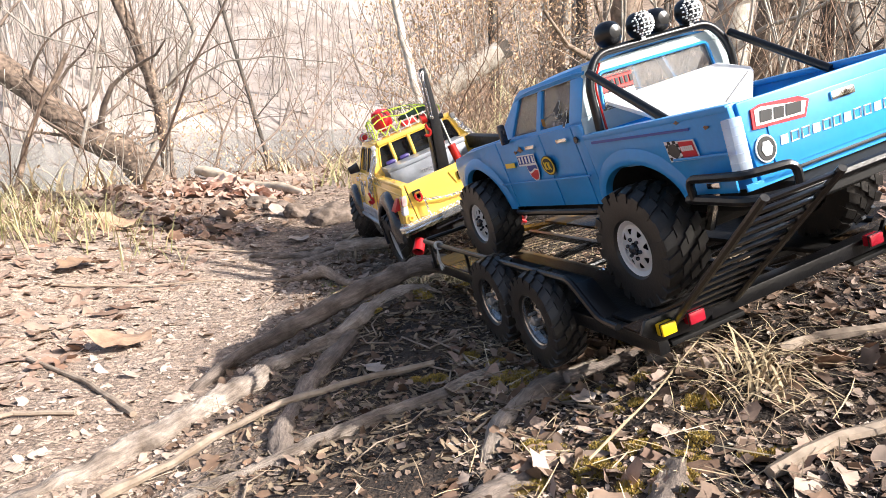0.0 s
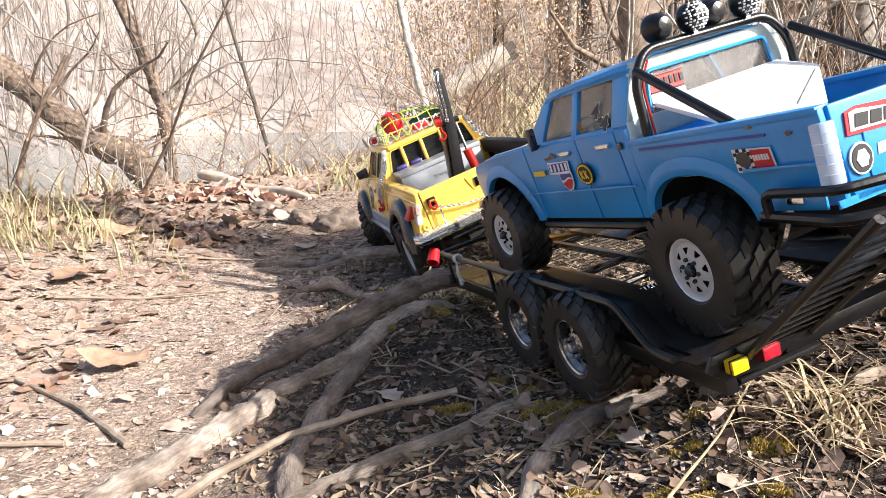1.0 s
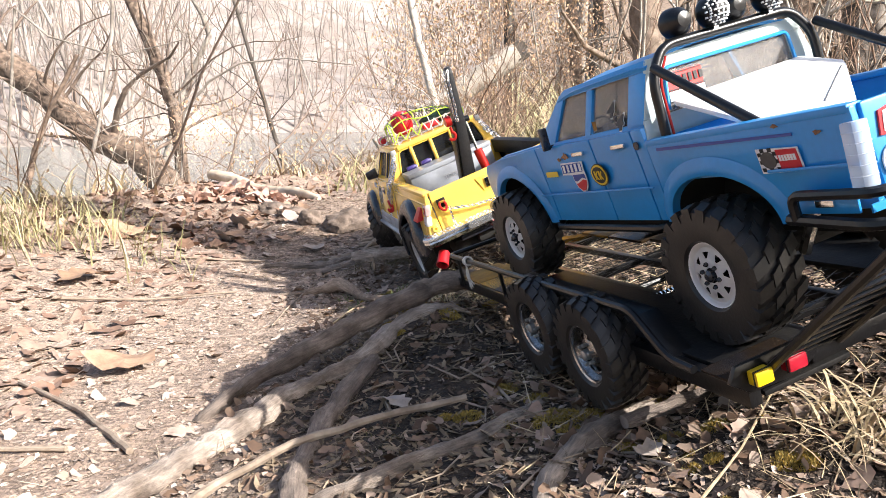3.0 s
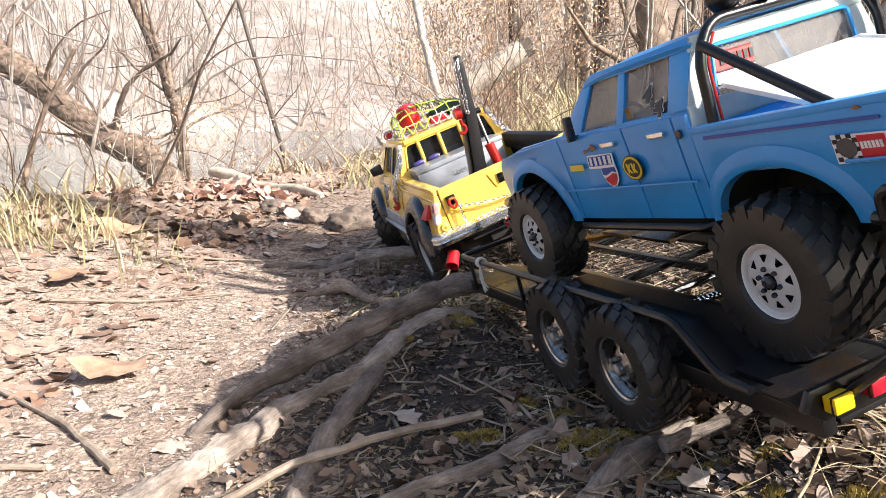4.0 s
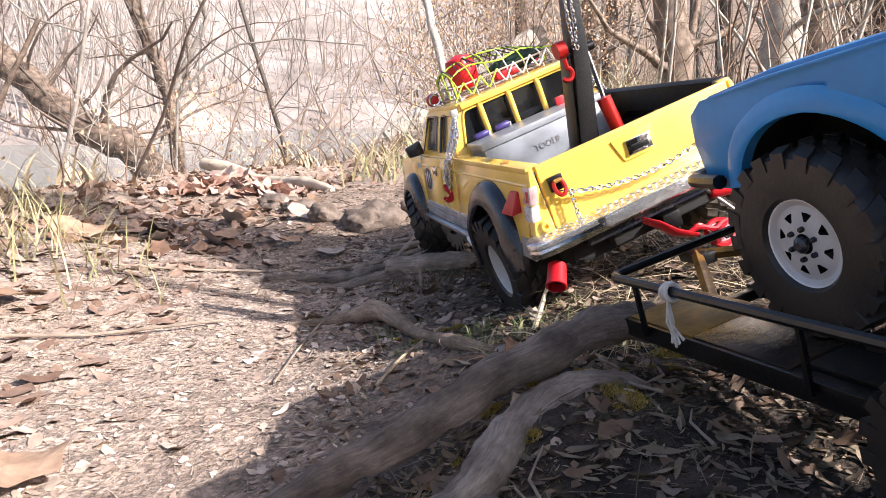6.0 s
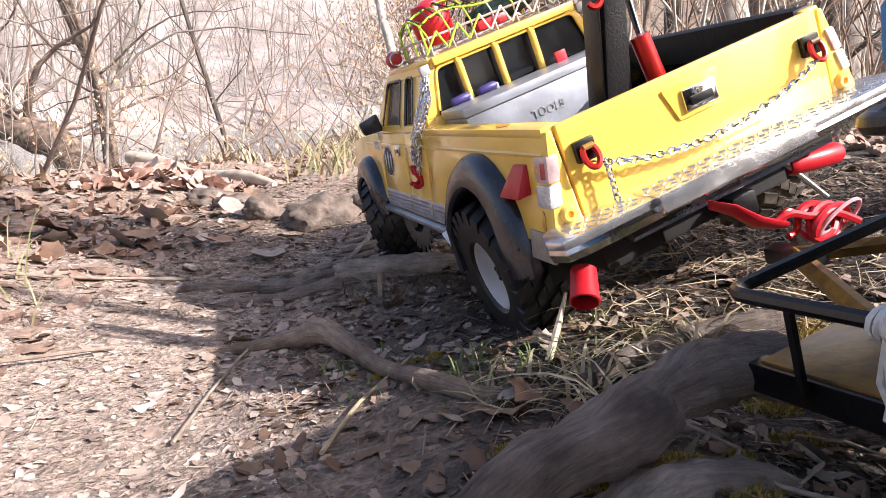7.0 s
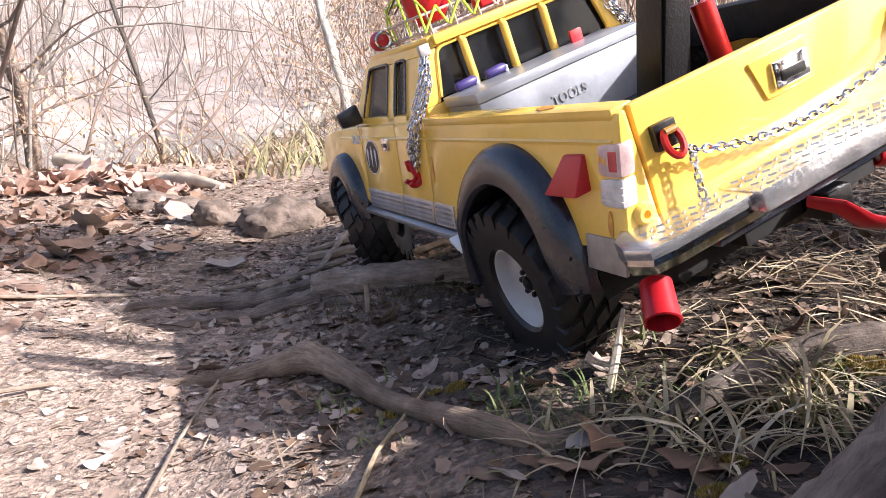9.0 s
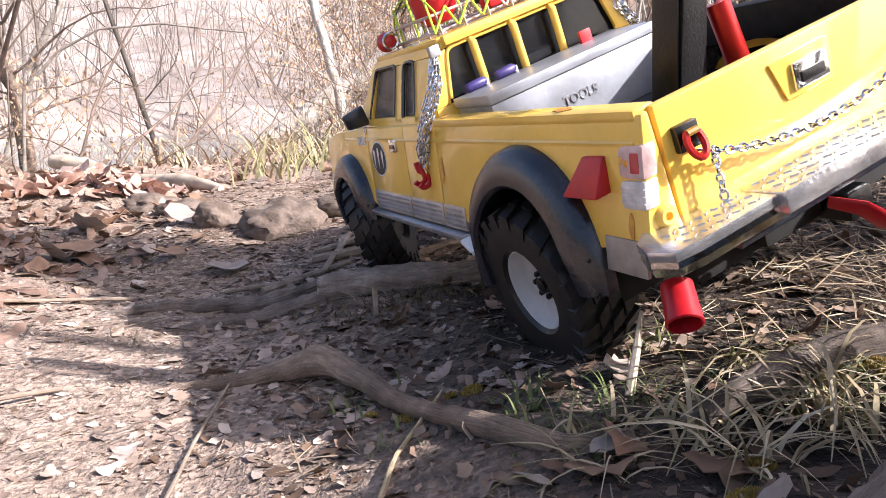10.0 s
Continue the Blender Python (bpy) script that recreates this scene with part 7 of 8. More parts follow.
def gnarl(path, radii, seed, lumps=0.27, sides=24, step=0.005):
    """A knotty root along a path, sunk a little in the soil."""
    rng = random.Random(seed)
    pts = [Vector(p) for p in path]
    dense, rad = [], []
    for i in range(len(pts) - 1):
        a, b = pts[max(0, i - 1)], pts[min(len(pts) - 1, i + 2)]
        n = max(2, int((pts[i + 1] - pts[i]).length / step))
        for k in range(n):
            t = k / n
            p1, p2 = pts[i], pts[i + 1]
            p = 0.5 * ((2 * p1) + (p2 - a) * t + (2 * a - 5 * p1 + 4 * p2 - b) * t * t + (3 * p1 - a - 3 * p2 + b) * t ** 3)
            dense.append(p)
            rad.append(radii[i] + (radii[i + 1] - radii[i]) * t)
    dense.append(pts[-1])
    rad.append(radii[-1])
    bm = bmesh.new()
    rings, up = [], Vector((0, 0, 1))
    for i, p in enumerate(dense):
        d = (dense[min(i + 1, len(dense) - 1)] - dense[max(i - 1, 0)]).normalized()
        u = (up - d * up.dot(d)).normalized()
        s = d.cross(u)
        ring = []
        for k in range(sides):
            a = 2 * math.pi * k / sides
            o = u * math.cos(a) + s * math.sin(a)
            q = p + o * rad[i]
            w = 1 + lumps * (1.3 * noise.noise(q * 15 + Vector((0, seed, 0))) + 1.4 * noise.noise(q * 38 + Vector((seed, 0, 0))) + 1.2 * noise.noise(q * 110) + 0.5 * noise.noise(q * 260) + 0.5 * noise.noise(Vector((a * 2.6, i * 0.12, seed))) + 0.55 * noise.noise(Vector((math.cos(a) * 3.4, math.sin(a) * 3.4, i * 0.035 + seed))))
            ring.append(bm.verts.new(p + o * rad[i] * w))
        rings.append(ring)
    uv = bm.loops.layers.uv.new("along")
    for j in range(len(rings) - 1):
        for k in range(sides):
            face = bm.faces.new((rings[j][k], rings[j][(k + 1) % sides], rings[j + 1][(k + 1) % sides], rings[j + 1][k]))
            for loop, (du, dv) in zip(face.loops, ((0, 0), (1, 0), (1, 1), (0, 1))):
                loop[uv].uv = ((k + du) / sides, (j + dv) * step)
    bm.faces.new(rings[0][::-1])
    bm.faces.new(rings[-1])
    bmesh.ops.recalc_face_normals(bm, faces=bm.faces)
    return bm


def on_ground(points, up):
    return [(x, y, height(x, y) + up) for x, y in points]


ROOT_LABEL = "exposed grey tree root worn smooth on the bank"
def root(path, radii, seed, label=ROOT_LABEL, name="tree_root", mat=None, category="root", group="exposed tree roots", lumps=0.24):
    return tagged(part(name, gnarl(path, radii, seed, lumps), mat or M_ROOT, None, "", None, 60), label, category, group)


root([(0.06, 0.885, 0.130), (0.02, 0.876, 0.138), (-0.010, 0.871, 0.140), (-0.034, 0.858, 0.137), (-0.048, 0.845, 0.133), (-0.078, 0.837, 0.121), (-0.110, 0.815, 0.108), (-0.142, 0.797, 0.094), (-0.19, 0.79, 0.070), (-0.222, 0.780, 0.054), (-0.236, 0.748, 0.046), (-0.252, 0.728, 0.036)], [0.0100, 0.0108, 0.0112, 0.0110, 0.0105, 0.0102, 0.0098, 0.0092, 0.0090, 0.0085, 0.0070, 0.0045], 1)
root([(0.02, 0.842, 0.098), (-0.013, 0.837, 0.112), (-0.041, 0.835, 0.108), (-0.067, 0.815, 0.101), (-0.095, 0.765, 0.086), (-0.138, 0.747, 0.070), (-0.166, 0.726, 0.062), (-0.180, 0.698, 0.057), (-0.208, 0.654, 0.049), (-0.246, 0.591, 0.042), (-0.29, 0.53, 0.034), (-0.33, 0.46, 0.026)], [0.008, 0.011, 0.012, 0.011, 0.0105, 0.010, 0.011, 0.012, 0.013, 0.013, 0.012, 0.010], 2, "exposed tree root worn by feet, paled for sunlight", mat=M_ROOT_WORN_LIT)
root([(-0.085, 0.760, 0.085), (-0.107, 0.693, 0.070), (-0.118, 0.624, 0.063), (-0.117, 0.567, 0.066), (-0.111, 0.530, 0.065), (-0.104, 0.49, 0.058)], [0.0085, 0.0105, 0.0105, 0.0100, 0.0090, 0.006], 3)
root([(0.079, 0.631, 0.100), (0.039, 0.598, 0.094), (0.009, 0.573, 0.090), (-0.024, 0.563, 0.083), (-0.061, 0.541, 0.077), (-0.094, 0.526, 0.069), (-0.135, 0.503, 0.059), (-0.182, 0.480, 0.049)], [0.006, 0.0074, 0.0076, 0.0074, 0.0072, 0.007, 0.006, 0.004], 4, "exposed tree root worn by feet, paled for sunlight", mat=M_ROOT_WORN_LIT)
root([(0.14, 0.590, 0.112), (0.098, 0.553, 0.106), (0.071, 0.525, 0.100), (0.053, 0.494, 0.097), (0.046, 0.462, 0.092), (0.035, 0.42, 0.084)], [0.006, 0.008, 0.008, 0.0075, 0.007, 0.005], 5, "exposed tree root worn by feet, paled for sunlight", mat=M_ROOT_WORN_LIT)
root([(-0.30, 1.215, 0.039), (-0.25, 1.200, 0.046), (-0.215, 1.190, 0.056), (-0.190, 1.176, 0.066), (-0.166, 1.145, 0.064), (-0.143, 1.095, 0.066), (-0.116, 1.047, 0.075), (-0.097, 1.015, 0.081), (-0.075, 1.000, 0.080), (-0.050, 0.998, 0.084)], [0.0025, 0.0050, 0.0074, 0.0090, 0.0074, 0.0056, 0.0055, 0.0053, 0.0050, 0.004], 6, "exposed brown root arching out of the path", mat=M_ROOT_BROWN, lumps=0.15)
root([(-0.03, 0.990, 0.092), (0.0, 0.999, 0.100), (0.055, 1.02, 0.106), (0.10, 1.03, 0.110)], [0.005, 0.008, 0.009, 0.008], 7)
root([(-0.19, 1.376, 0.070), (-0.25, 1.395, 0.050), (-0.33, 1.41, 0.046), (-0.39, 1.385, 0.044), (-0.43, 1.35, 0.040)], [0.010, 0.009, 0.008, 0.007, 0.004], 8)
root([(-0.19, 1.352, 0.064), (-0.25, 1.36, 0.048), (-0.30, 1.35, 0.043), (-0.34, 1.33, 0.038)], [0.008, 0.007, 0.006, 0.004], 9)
root([(-0.02, 1.318, 0.088), (-0.07, 1.325, 0.086), (-0.12, 1.335, 0.082), (-0.16, 1.347, 0.078), (-0.195, 1.360, 0.072)], [0.0130, 0.0130, 0.0128, 0.0132, 0.0128], 10, "short grey log lying under the pickup's wheel", "log", M_LOG, category="log", group="")
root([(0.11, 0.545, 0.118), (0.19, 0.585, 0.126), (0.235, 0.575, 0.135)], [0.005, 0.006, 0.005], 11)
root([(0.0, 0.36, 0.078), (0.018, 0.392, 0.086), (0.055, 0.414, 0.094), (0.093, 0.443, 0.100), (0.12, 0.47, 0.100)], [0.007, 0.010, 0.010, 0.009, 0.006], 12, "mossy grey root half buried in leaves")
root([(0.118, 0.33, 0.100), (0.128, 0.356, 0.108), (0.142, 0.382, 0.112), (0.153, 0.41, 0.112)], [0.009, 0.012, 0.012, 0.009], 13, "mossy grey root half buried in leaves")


def stick(points, r0, r1, seed, up=0.004, label="dry fallen stick lying on the leaves", mat=None):
    rng = random.Random(seed)
    pts = [Vector(p) for p in on_ground(points, up)]
    fine = [pts[i].lerp(pts[i + 1], k / 4) + Vector((rng.uniform(-1, 1), rng.uniform(-1, 1), rng.uniform(-0.3, 1))) * r0 * 0.3 for i in range(len(pts) - 1) for k in range(4)] + [pts[-1]]
    bm = tube(fine, 1, 7, None, False, 1.0, [(r0 + (r1 - r0) * i / (len(fine) - 1)) * rng.uniform(0.85, 1.15) for i in range(len(fine))])
    tagged(part("stick", bm, mat or M_STICK, None), label, "stick", "fallen sticks")


stick([(0.006, 0.637), (-0.061, 0.632), (-0.13, 0.612), (-0.169, 0.574), (-0.20, 0.533), (-0.235, 0.49)], 0.0028, 0.0040, 1, 0.007)
stick([(-0.48, 0.82), (-0.378, 0.751), (-0.313, 0.688), (-0.284, 0.659)], 0.0022, 0.0036, 2)
stick([(-0.247, 1.277), (-0.254, 1.189), (-0.259, 1.108), (-0.262, 1.04)], 0.0007, 0.0013, 3, 0.003)
stick([(-0.213, 1.55), (-0.184, 1.55), (-0.147, 1.56), (-0.08, 1.58)], 0.005, 0.008, 4)
stick([(0.223, 0.563), (0.156, 0.464), (0.100, 0.40)], 0.0006, 0.0009, 5, 0.014, "pale dry stalk lying on the bank", M_STRAW)
stick([(0.19, 0.37), (0.239, 0.397), (0.31, 0.405)], 0.0042, 0.0048, 6)
stick([(-0.12, 1.10), (-0.15, 1.04), (-0.165, 0.98)], 0.001, 0.0014, 7, 0.003, "thin pale straw lying on the path", M_STRAW)
stick([(-0.60, 1.10), (-0.48, 1.14), (-0.36, 1.20)], 0.002, 0.0015, 8)
stick([(-0.45, 0.62), (-0.40, 0.66), (-0.34, 0.66)], 0.002, 0.003, 9)
stick([(-0.17, 1.62), (-0.20, 1.50), (-0.26, 1.46)], 0.003, 0.005, 10)
stick([(-0.10, 1.47), (-0.03, 1.50), (0.05, 1.50)], 0.004, 0.006, 11)
stick([(0.26, 0.52), (0.30, 0.54), (0.36, 0.53)], 0.004, 0.005, 12)
stick([(0.176, 0.563), (0.20, 0.578), (0.226, 0.592)], 0.0030, 0.0036, 15, 0.006)
stick([(-0.30, 1.47), (-0.24, 1.49), (-0.17, 1.52)], 0.0022, 0.0030, 16)
stick([(-0.55, 1.36), (-0.46, 1.40), (-0.38, 1.44)], 0.0014, 0.0018, 17)
stick([(-0.21, 1.58), (-0.15, 1.60), (-0.10, 1.66)], 0.004, 0.005, 18)
stick([(0.0, 0.70), (0.03, 0.66), (0.04, 0.62)], 0.0009, 0.0014, 13)
stick([(-0.03, 0.72), (0.0, 0.68), (0.03, 0.70)], 0.0008, 0.0011, 14)
twig_rng = random.Random(52)
for k in range(34):
    x, y, a = twig_rng.uniform(-0.12, 0.12), twig_rng.uniform(0.50, 0.86), twig_rng.uniform(0, 6.283)
    ln = twig_rng.uniform(0.02, 0.06)
    stick([(x, y), (x + ln * 0.5 * math.cos(a), y + ln * 0.5 * math.sin(a)), (x + ln * math.cos(a + 0.4), y + ln * math.sin(a + 0.4))], 0.0005, twig_rng.uniform(0.0006, 0.0013), 60 + k, 0.003, "thin grey twig lying between the roots")
tagged(part("stake", tube([(-0.150, 1.283, 0.062), (-0.151, 1.284, 0.088)], 0.0022, 7), M_STICK, None), "short grey stub of wood standing in the soil", "stub")


tagged(part("stake", tube([(-0.040, 1.028, height(-0.040, 1.028)), (-0.032, 1.040, height(-0.032, 1.040) + 0.016), (-0.026, 1.050, height(-0.026, 1.050) + 0.030)], 1, 7, None, False, 1.0, [0.0024, 0.0021, 0.0010]), M_PALE_WOOD, None), "pale splinter of wood leaning by the wheel", "splinter")


def far_log():
    pts = on_ground([(-0.89, 2.62), (-0.79, 2.54), (-0.66, 2.42), (-0.50, 2.24)], 0.026) + on_ground([(-0.41, 2.13)], 0.004)
    tagged(part("pale_log", gnarl(pts, [0.017, 0.020, 0.019, 0.015, 0.006], 20, 0.12, 16, 0.012), M_PALE_WOOD, None), "pale barkless log lying at the path's end", "log")


far_log()


def stone(x, y, rx, ry, rz, seed, mat=None, label="rounded dusty stone beside the path", sink=0.45):
    bm = bmesh.new()
    bmesh.ops.create_icosphere(bm, subdivisions=4, radius=1)
    for v in bm.verts:
        k = 1 + 0.30 * noise.noise(v.co * 1.3 + Vector((seed, seed, 0))) + 0.20 * noise.noise(v.co * 3.4 + Vector((0, seed, 0))) + 0.09 * noise.noise(v.co * 7 + Vector((0, seed, 0))) + 0.05 * noise.noise(v.co * 17 + Vector((seed, 0, 0)))
        v.co = Vector((v.co.x * rx, v.co.y * ry, v.co.z * rz)) * k
    z = height(x, y)
    tagged(part("stone", bm, mat or M_STONE, None, "", Matrix.Translation((x, y, z + rz * (1 - 2 * sink))), 60), label, "stone", "stones by the path")


stone(-0.262, 1.70, 0.052, 0.04, 0.034, 1)
stone(-0.352, 1.74, 0.030, 0.026, 0.026, 2)
stone(-0.165, 1.72, 0.045, 0.03, 0.022, 3)
stone(-0.50, 1.98, 0.05, 0.04, 0.022, 6)
stone(-0.42, 1.86, 0.04, 0.03, 0.018, 7)


# ---- leaves, straw and grass ----
def leaf_shape(lobed, seed):
    """A curled dead leaf of unit length: outline fan round a midrib."""
    rng = random.Random(seed)
    n = 14
    outline = []
    for i in range(n):
        a = 2 * math.pi * i / n
        r = 0.5 * (0.62 + 0.38 * math.cos(a) ** 2)
        if lobed:
            r *= 0.82 + 0.24 * (i % 2) + rng.uniform(-0.09, 0.12)
        else:
            r *= rng.uniform(0.72, 1.12)
        outline.append((r * math.cos(a) * 1.0, r * math.sin(a) * (0.95 if lobed else 0.68)))
    c = rng.uniform(0.2, 0.7) * rng.choice((-1, 1, 1))
    k = rng.uniform(-0.35, 0.45)
    bend = lambda x, y: c * y * y * 1.6 + k * x * x * 1.2 + 0.10 * math.sin(7 * x + seed) * y
    v = [(0, 0, 0), (0.2, 0, bend(0.2, 0) - 0.02), (-0.2, 0, bend(-0.2, 0) - 0.02)] + [(x, y, bend(x, y) + rng.uniform(-0.03, 0.03)) for x, y in outline]
    f = []
    for i in range(n):
        a = 2 * math.pi * (i + 0.5) / n
        hub = 1 if math.cos(a) > 0.55 else 2 if math.cos(a) < -0.55 else 0
        f.append((hub, 3 + i, 3 + (i + 1) % n))
    f += [(0, 1, 3 + 2), (0, 3 + 12, 1), (0, 3 + 5, 2), (0, 2, 3 + 9)]
    return v, f


def shard(seed, slim):
    """A torn scrap of leaf: ragged outline, slightly cupped."""
    rng = random.Random(seed)
    n = rng.randint(5, 7)
    cup = rng.uniform(-0.35, 0.5)
    line = []
    for i in range(n):
        a, r = 2 * math.pi * (i + rng.uniform(-0.3, 0.3)) / n, rng.uniform(0.28, 0.56)
        line.append((r * math.cos(a), r * math.sin(a) * slim))
    v = [(0, 0, -0.04)] + [(x, y, cup * (x * x + 1.5 * y * y) + rng.uniform(-0.05, 0.05)) for x, y in line]
    return v, [(0, 1 + i, 1 + (i + 1) % n) for i in range(n)]


SCRAPS = [shard(k, 0.9) for k in range(3)] + [shard(k, 0.5) for k in range(3, 7)] + [shard(k, 0.22) for k in range(7, 10)]
STRAW_SHAPE = ([(-0.5, 0.0, 0), (-0.5, 0.012, 0.004), (-0.15, 0.016, 0.03), (-0.15, 0, 0.02), (0.2, 0.04, 0.025), (0.2, 0.024, 0.02), (0.5, 0.09, 0.0), (0.5, 0.08, -0.002)], [(0, 1, 2, 3), (3, 2, 4, 5), (5, 4, 6, 7)])


def litter(name, count, where, size, shapes, mat, label, seed, tilt=0.35, up=0.25, category="leaves", flat=1.0):
    rng = random.Random(seed)
    groups = [[] for _ in shapes]
    for _ in range(count):
        x, y = where(rng)
        s = size[0] + (size[1] - size[0]) * rng.random() ** 1.5
        z = height(x, y) + s * up * rng.uniform(0.1, 0.5)
        m = Matrix.LocRotScale((x, y, z), Euler((rng.gauss(0, tilt), rng.gauss(0, tilt), rng.uniform(0, 6.283))), (s, s, s * flat * rng.uniform(0.6, 1.2)))
        groups[rng.randrange(len(shapes))].append(np.array(m))
    vv, ff = [], []
    for (v, f), ms in zip(shapes, groups):
        if ms:
            a, b = spread(v, f, np.array(ms))
            o = len(vv)
            vv += a
            ff += [tuple(q + o for q in t) for t in b]
    return raw_mesh(name, vv, ff, mat, label, category)


def path_side(rng):
    return (-0.42 - abs(rng.gauss(0, 0.28)), rng.uniform(0.45, 2.4))


def bank(rng):
    x, y = rng.uniform(-0.22, 0.55), rng.uniform(0.32, 1.5)
    while -0.16 < x < 0.14 and 0.6 < y < 1.15 and rng.random() < 0.15:
        x, y = rng.uniform(-0.22, 0.55), rng.uniform(0.32, 1.5)
    return (x, y)


def near_right(rng):
    x, y = rng.uniform(0.02, 0.5), rng.uniform(0.30, 0.72)
    while x > 0.22 and 0.54 < y and rng.random() < 0.75:
        x, y = rng.uniform(0.02, 0.5), rng.uniform(0.30, 0.72)
    return (x, y)


def fan(rng):
    y = 0.38 + 2.0 * rng.random() ** 1.4
    return (rng.uniform(-0.62 * y - 0.12, -0.17 + 0.16 * smooth(1.35, 1.6, y)), y)


def path_end(rng):
    x, y = 0.0, 1.6
    while -0.5 + 0.1 * (y - 1.6) < x < 0.25 and y < 2.6 and rng.random() < 0.9:
        y = rng.uniform(1.5, 4.6)
        x = rng.uniform(-0.75 * y, 0.35 * y)
    return (x, y)


def near_left(rng):
    y = rng.uniform(0.36, 0.95)
    return (rng.uniform(-0.66, -0.16 - 0.25 * (y - 0.36)), y)


def heap(rng):
    a, d = rng.uniform(0, 6.283), math.sqrt(rng.random())
    return (-0.63 + 0.15 * d * math.cos(a), 2.12 + 0.09 * d * math.sin(a))


LEAVES = [leaf_shape(k % 3 == 0, k) for k in range(1, 10)]
litter("dead_leaves", 300, near_left, (0.007, 0.034), LEAVES, M_LITTER_PALE, "bleached dead leaves beside the roots", 31, 0.25, 0.12, flat=0.9)
litter("dead_leaves", 240, heap, (0.03, 0.085), LEAVES, M_LITTER_RUST, "heap of rust-red dead leaves at the path's end", 32, 0.5)
litter("leaf_fragments", 14000, fan, (0.002, 0.011), SCRAPS, M_LITTER_PATH, "trodden fragments of dead leaves", 1, 0.20, 0.10, flat=0.8)
litter("leaf_fragments", 16000, bank, (0.002, 0.011), SCRAPS, M_LITTER_SHADED, "broken dead leaves on the bank", 2, 0.35, 0.2)
litter("leaf_fragments", 4000, lambda r: (r.uniform(-0.16, 0.16), r.uniform(0.46, 0.9)), (0.004, 0.024), SCRAPS[7:], M_STRAW_SHADED, "brown fibres and bark shreds between the roots", 41, 0.3, 0.15)
litter("dead_leaves", 1700, path_side, (0.009, 0.044), LEAVES, M_LITTER_RED, "curled brown dead leaves beside the path", 3, 0.25, 0.15, flat=0.8)
litter("dead_leaves", 3200, bank, (0.007, 0.022), LEAVES, M_LITTER_SHADED, "small curled dead leaves on the bank", 4, 0.4)
litter("dead_leaves", 300, near_right, (0.008, 0.030), LEAVES, M_LITTER_RED, "curled brown dead leaves on the sunny bank", 5, 0.4, 0.15)
litter("dead_leaves", 700, lambda r: (r.uniform(-0.3, 0.04), r.uniform(1.08, 1.62)), (0.006, 0.026), LEAVES, M_LITTER, "grey-brown leaves trodden into the soil", 39, 0.25, 0.12)
litter("leaf_fragments", 3000, lambda r: (r.uniform(-0.3, 0.04), r.uniform(1.08, 1.62)), (0.003, 0.013), SCRAPS, M_LITTER_SHADED, "dark leaf scraps trodden into the soil", 40, 0.25, 0.12)
litter("dead_leaves", 500, near_right, (0.008, 0.030), LEAVES, M_LITTER_SHADED, "dark curled leaves on the bank", 35, 0.5)
litter("straw_litter", 800, lambda r: (r.uniform(0.2, 0.55), r.uniform(0.45, 0.85)), (0.012, 0.05), [STRAW_SHAPE], M_STRAW, "golden dry straw beside the trailer", 36, 0.25, 0.15, "straw")
litter("straw_litter", 900, lambda r: (r.uniform(0.02, 0.24), r.uniform(1.0, 1.4)), (0.012, 0.05), [STRAW_SHAPE], M_STRAW, "golden dry straw behind the bumper", 38, 0.3, 0.2, "straw")
litter("leaf_fragments", 3500, lambda r: (r.uniform(0.2, 0.6), r.uniform(0.48, 0.9)), (0.004, 0.018), SCRAPS, M_LITTER_SHADED, "dark leaf scraps beside the trailer", 37, 0.4, 0.3)
litter("dead_leaves", 1300, fan, (0.005, 0.020), LEAVES, M_LITTER_PATH, "small dead leaves on the trodden path", 6, 0.25, 0.14, flat=0.9)
litter("dead_leaves", 9000, path_end, (0.012, 0.042), LEAVES, M_LITTER_RED, "deep russet leaf litter at the path's end", 7, 0.6)
litter("leaf_fragments", 7000, near_right, (0.002, 0.010), SCRAPS, M_LITTER_PATH, "broken dead leaves on the sunny bank", 12, 0.3, 0.2)
litter("straw_litter", 900, near_right, (0.015, 0.05), [STRAW_SHAPE], M_STRAW, "dry straw on the sunny bank", 13, 0.35, 0.2, "straw")
litter("straw_litter", 3400, fan, (0.008, 0.042), [STRAW_SHAPE], M_STRAW_PATH, "scattered bits of dry straw on the path", 8, 0.08, 0.04, "straw")
litter("straw_litter", 3000, bank, (0.010, 0.045), [STRAW_SHAPE], M_STRAW_SHADED, "scattered dry straw on the bank", 9, 0.3, 0.15, "straw")
litter("straw_litter", 1100, lambda r: (r.uniform(0.1, 0.5), r.uniform(0.72, 1.45)), (0.02, 0.07), [STRAW_SHAPE], M_STRAW, "thick dry straw under the trailer", 10, 0.3, 0.2, "straw")
litter("straw_litter", 2200, lambda r: (r.uniform(0.1, 0.5), r.uniform(0.72, 1.45)), (0.02, 0.06), [STRAW_SHAPE], M_STRAW_SHADED, "brown straw under the trailer, darkened for shade", 18, 0.3, 0.2, "straw")


def trodden(rng):
    x, y = rng.uniform(-0.62, -0.16), rng.uniform(0.88, 1.8)
    while x > -0.26 and rng.random() < 0.5:
        x, y = rng.uniform(-0.62, -0.16), rng.uniform(0.88, 1.8)
    return (x, y)


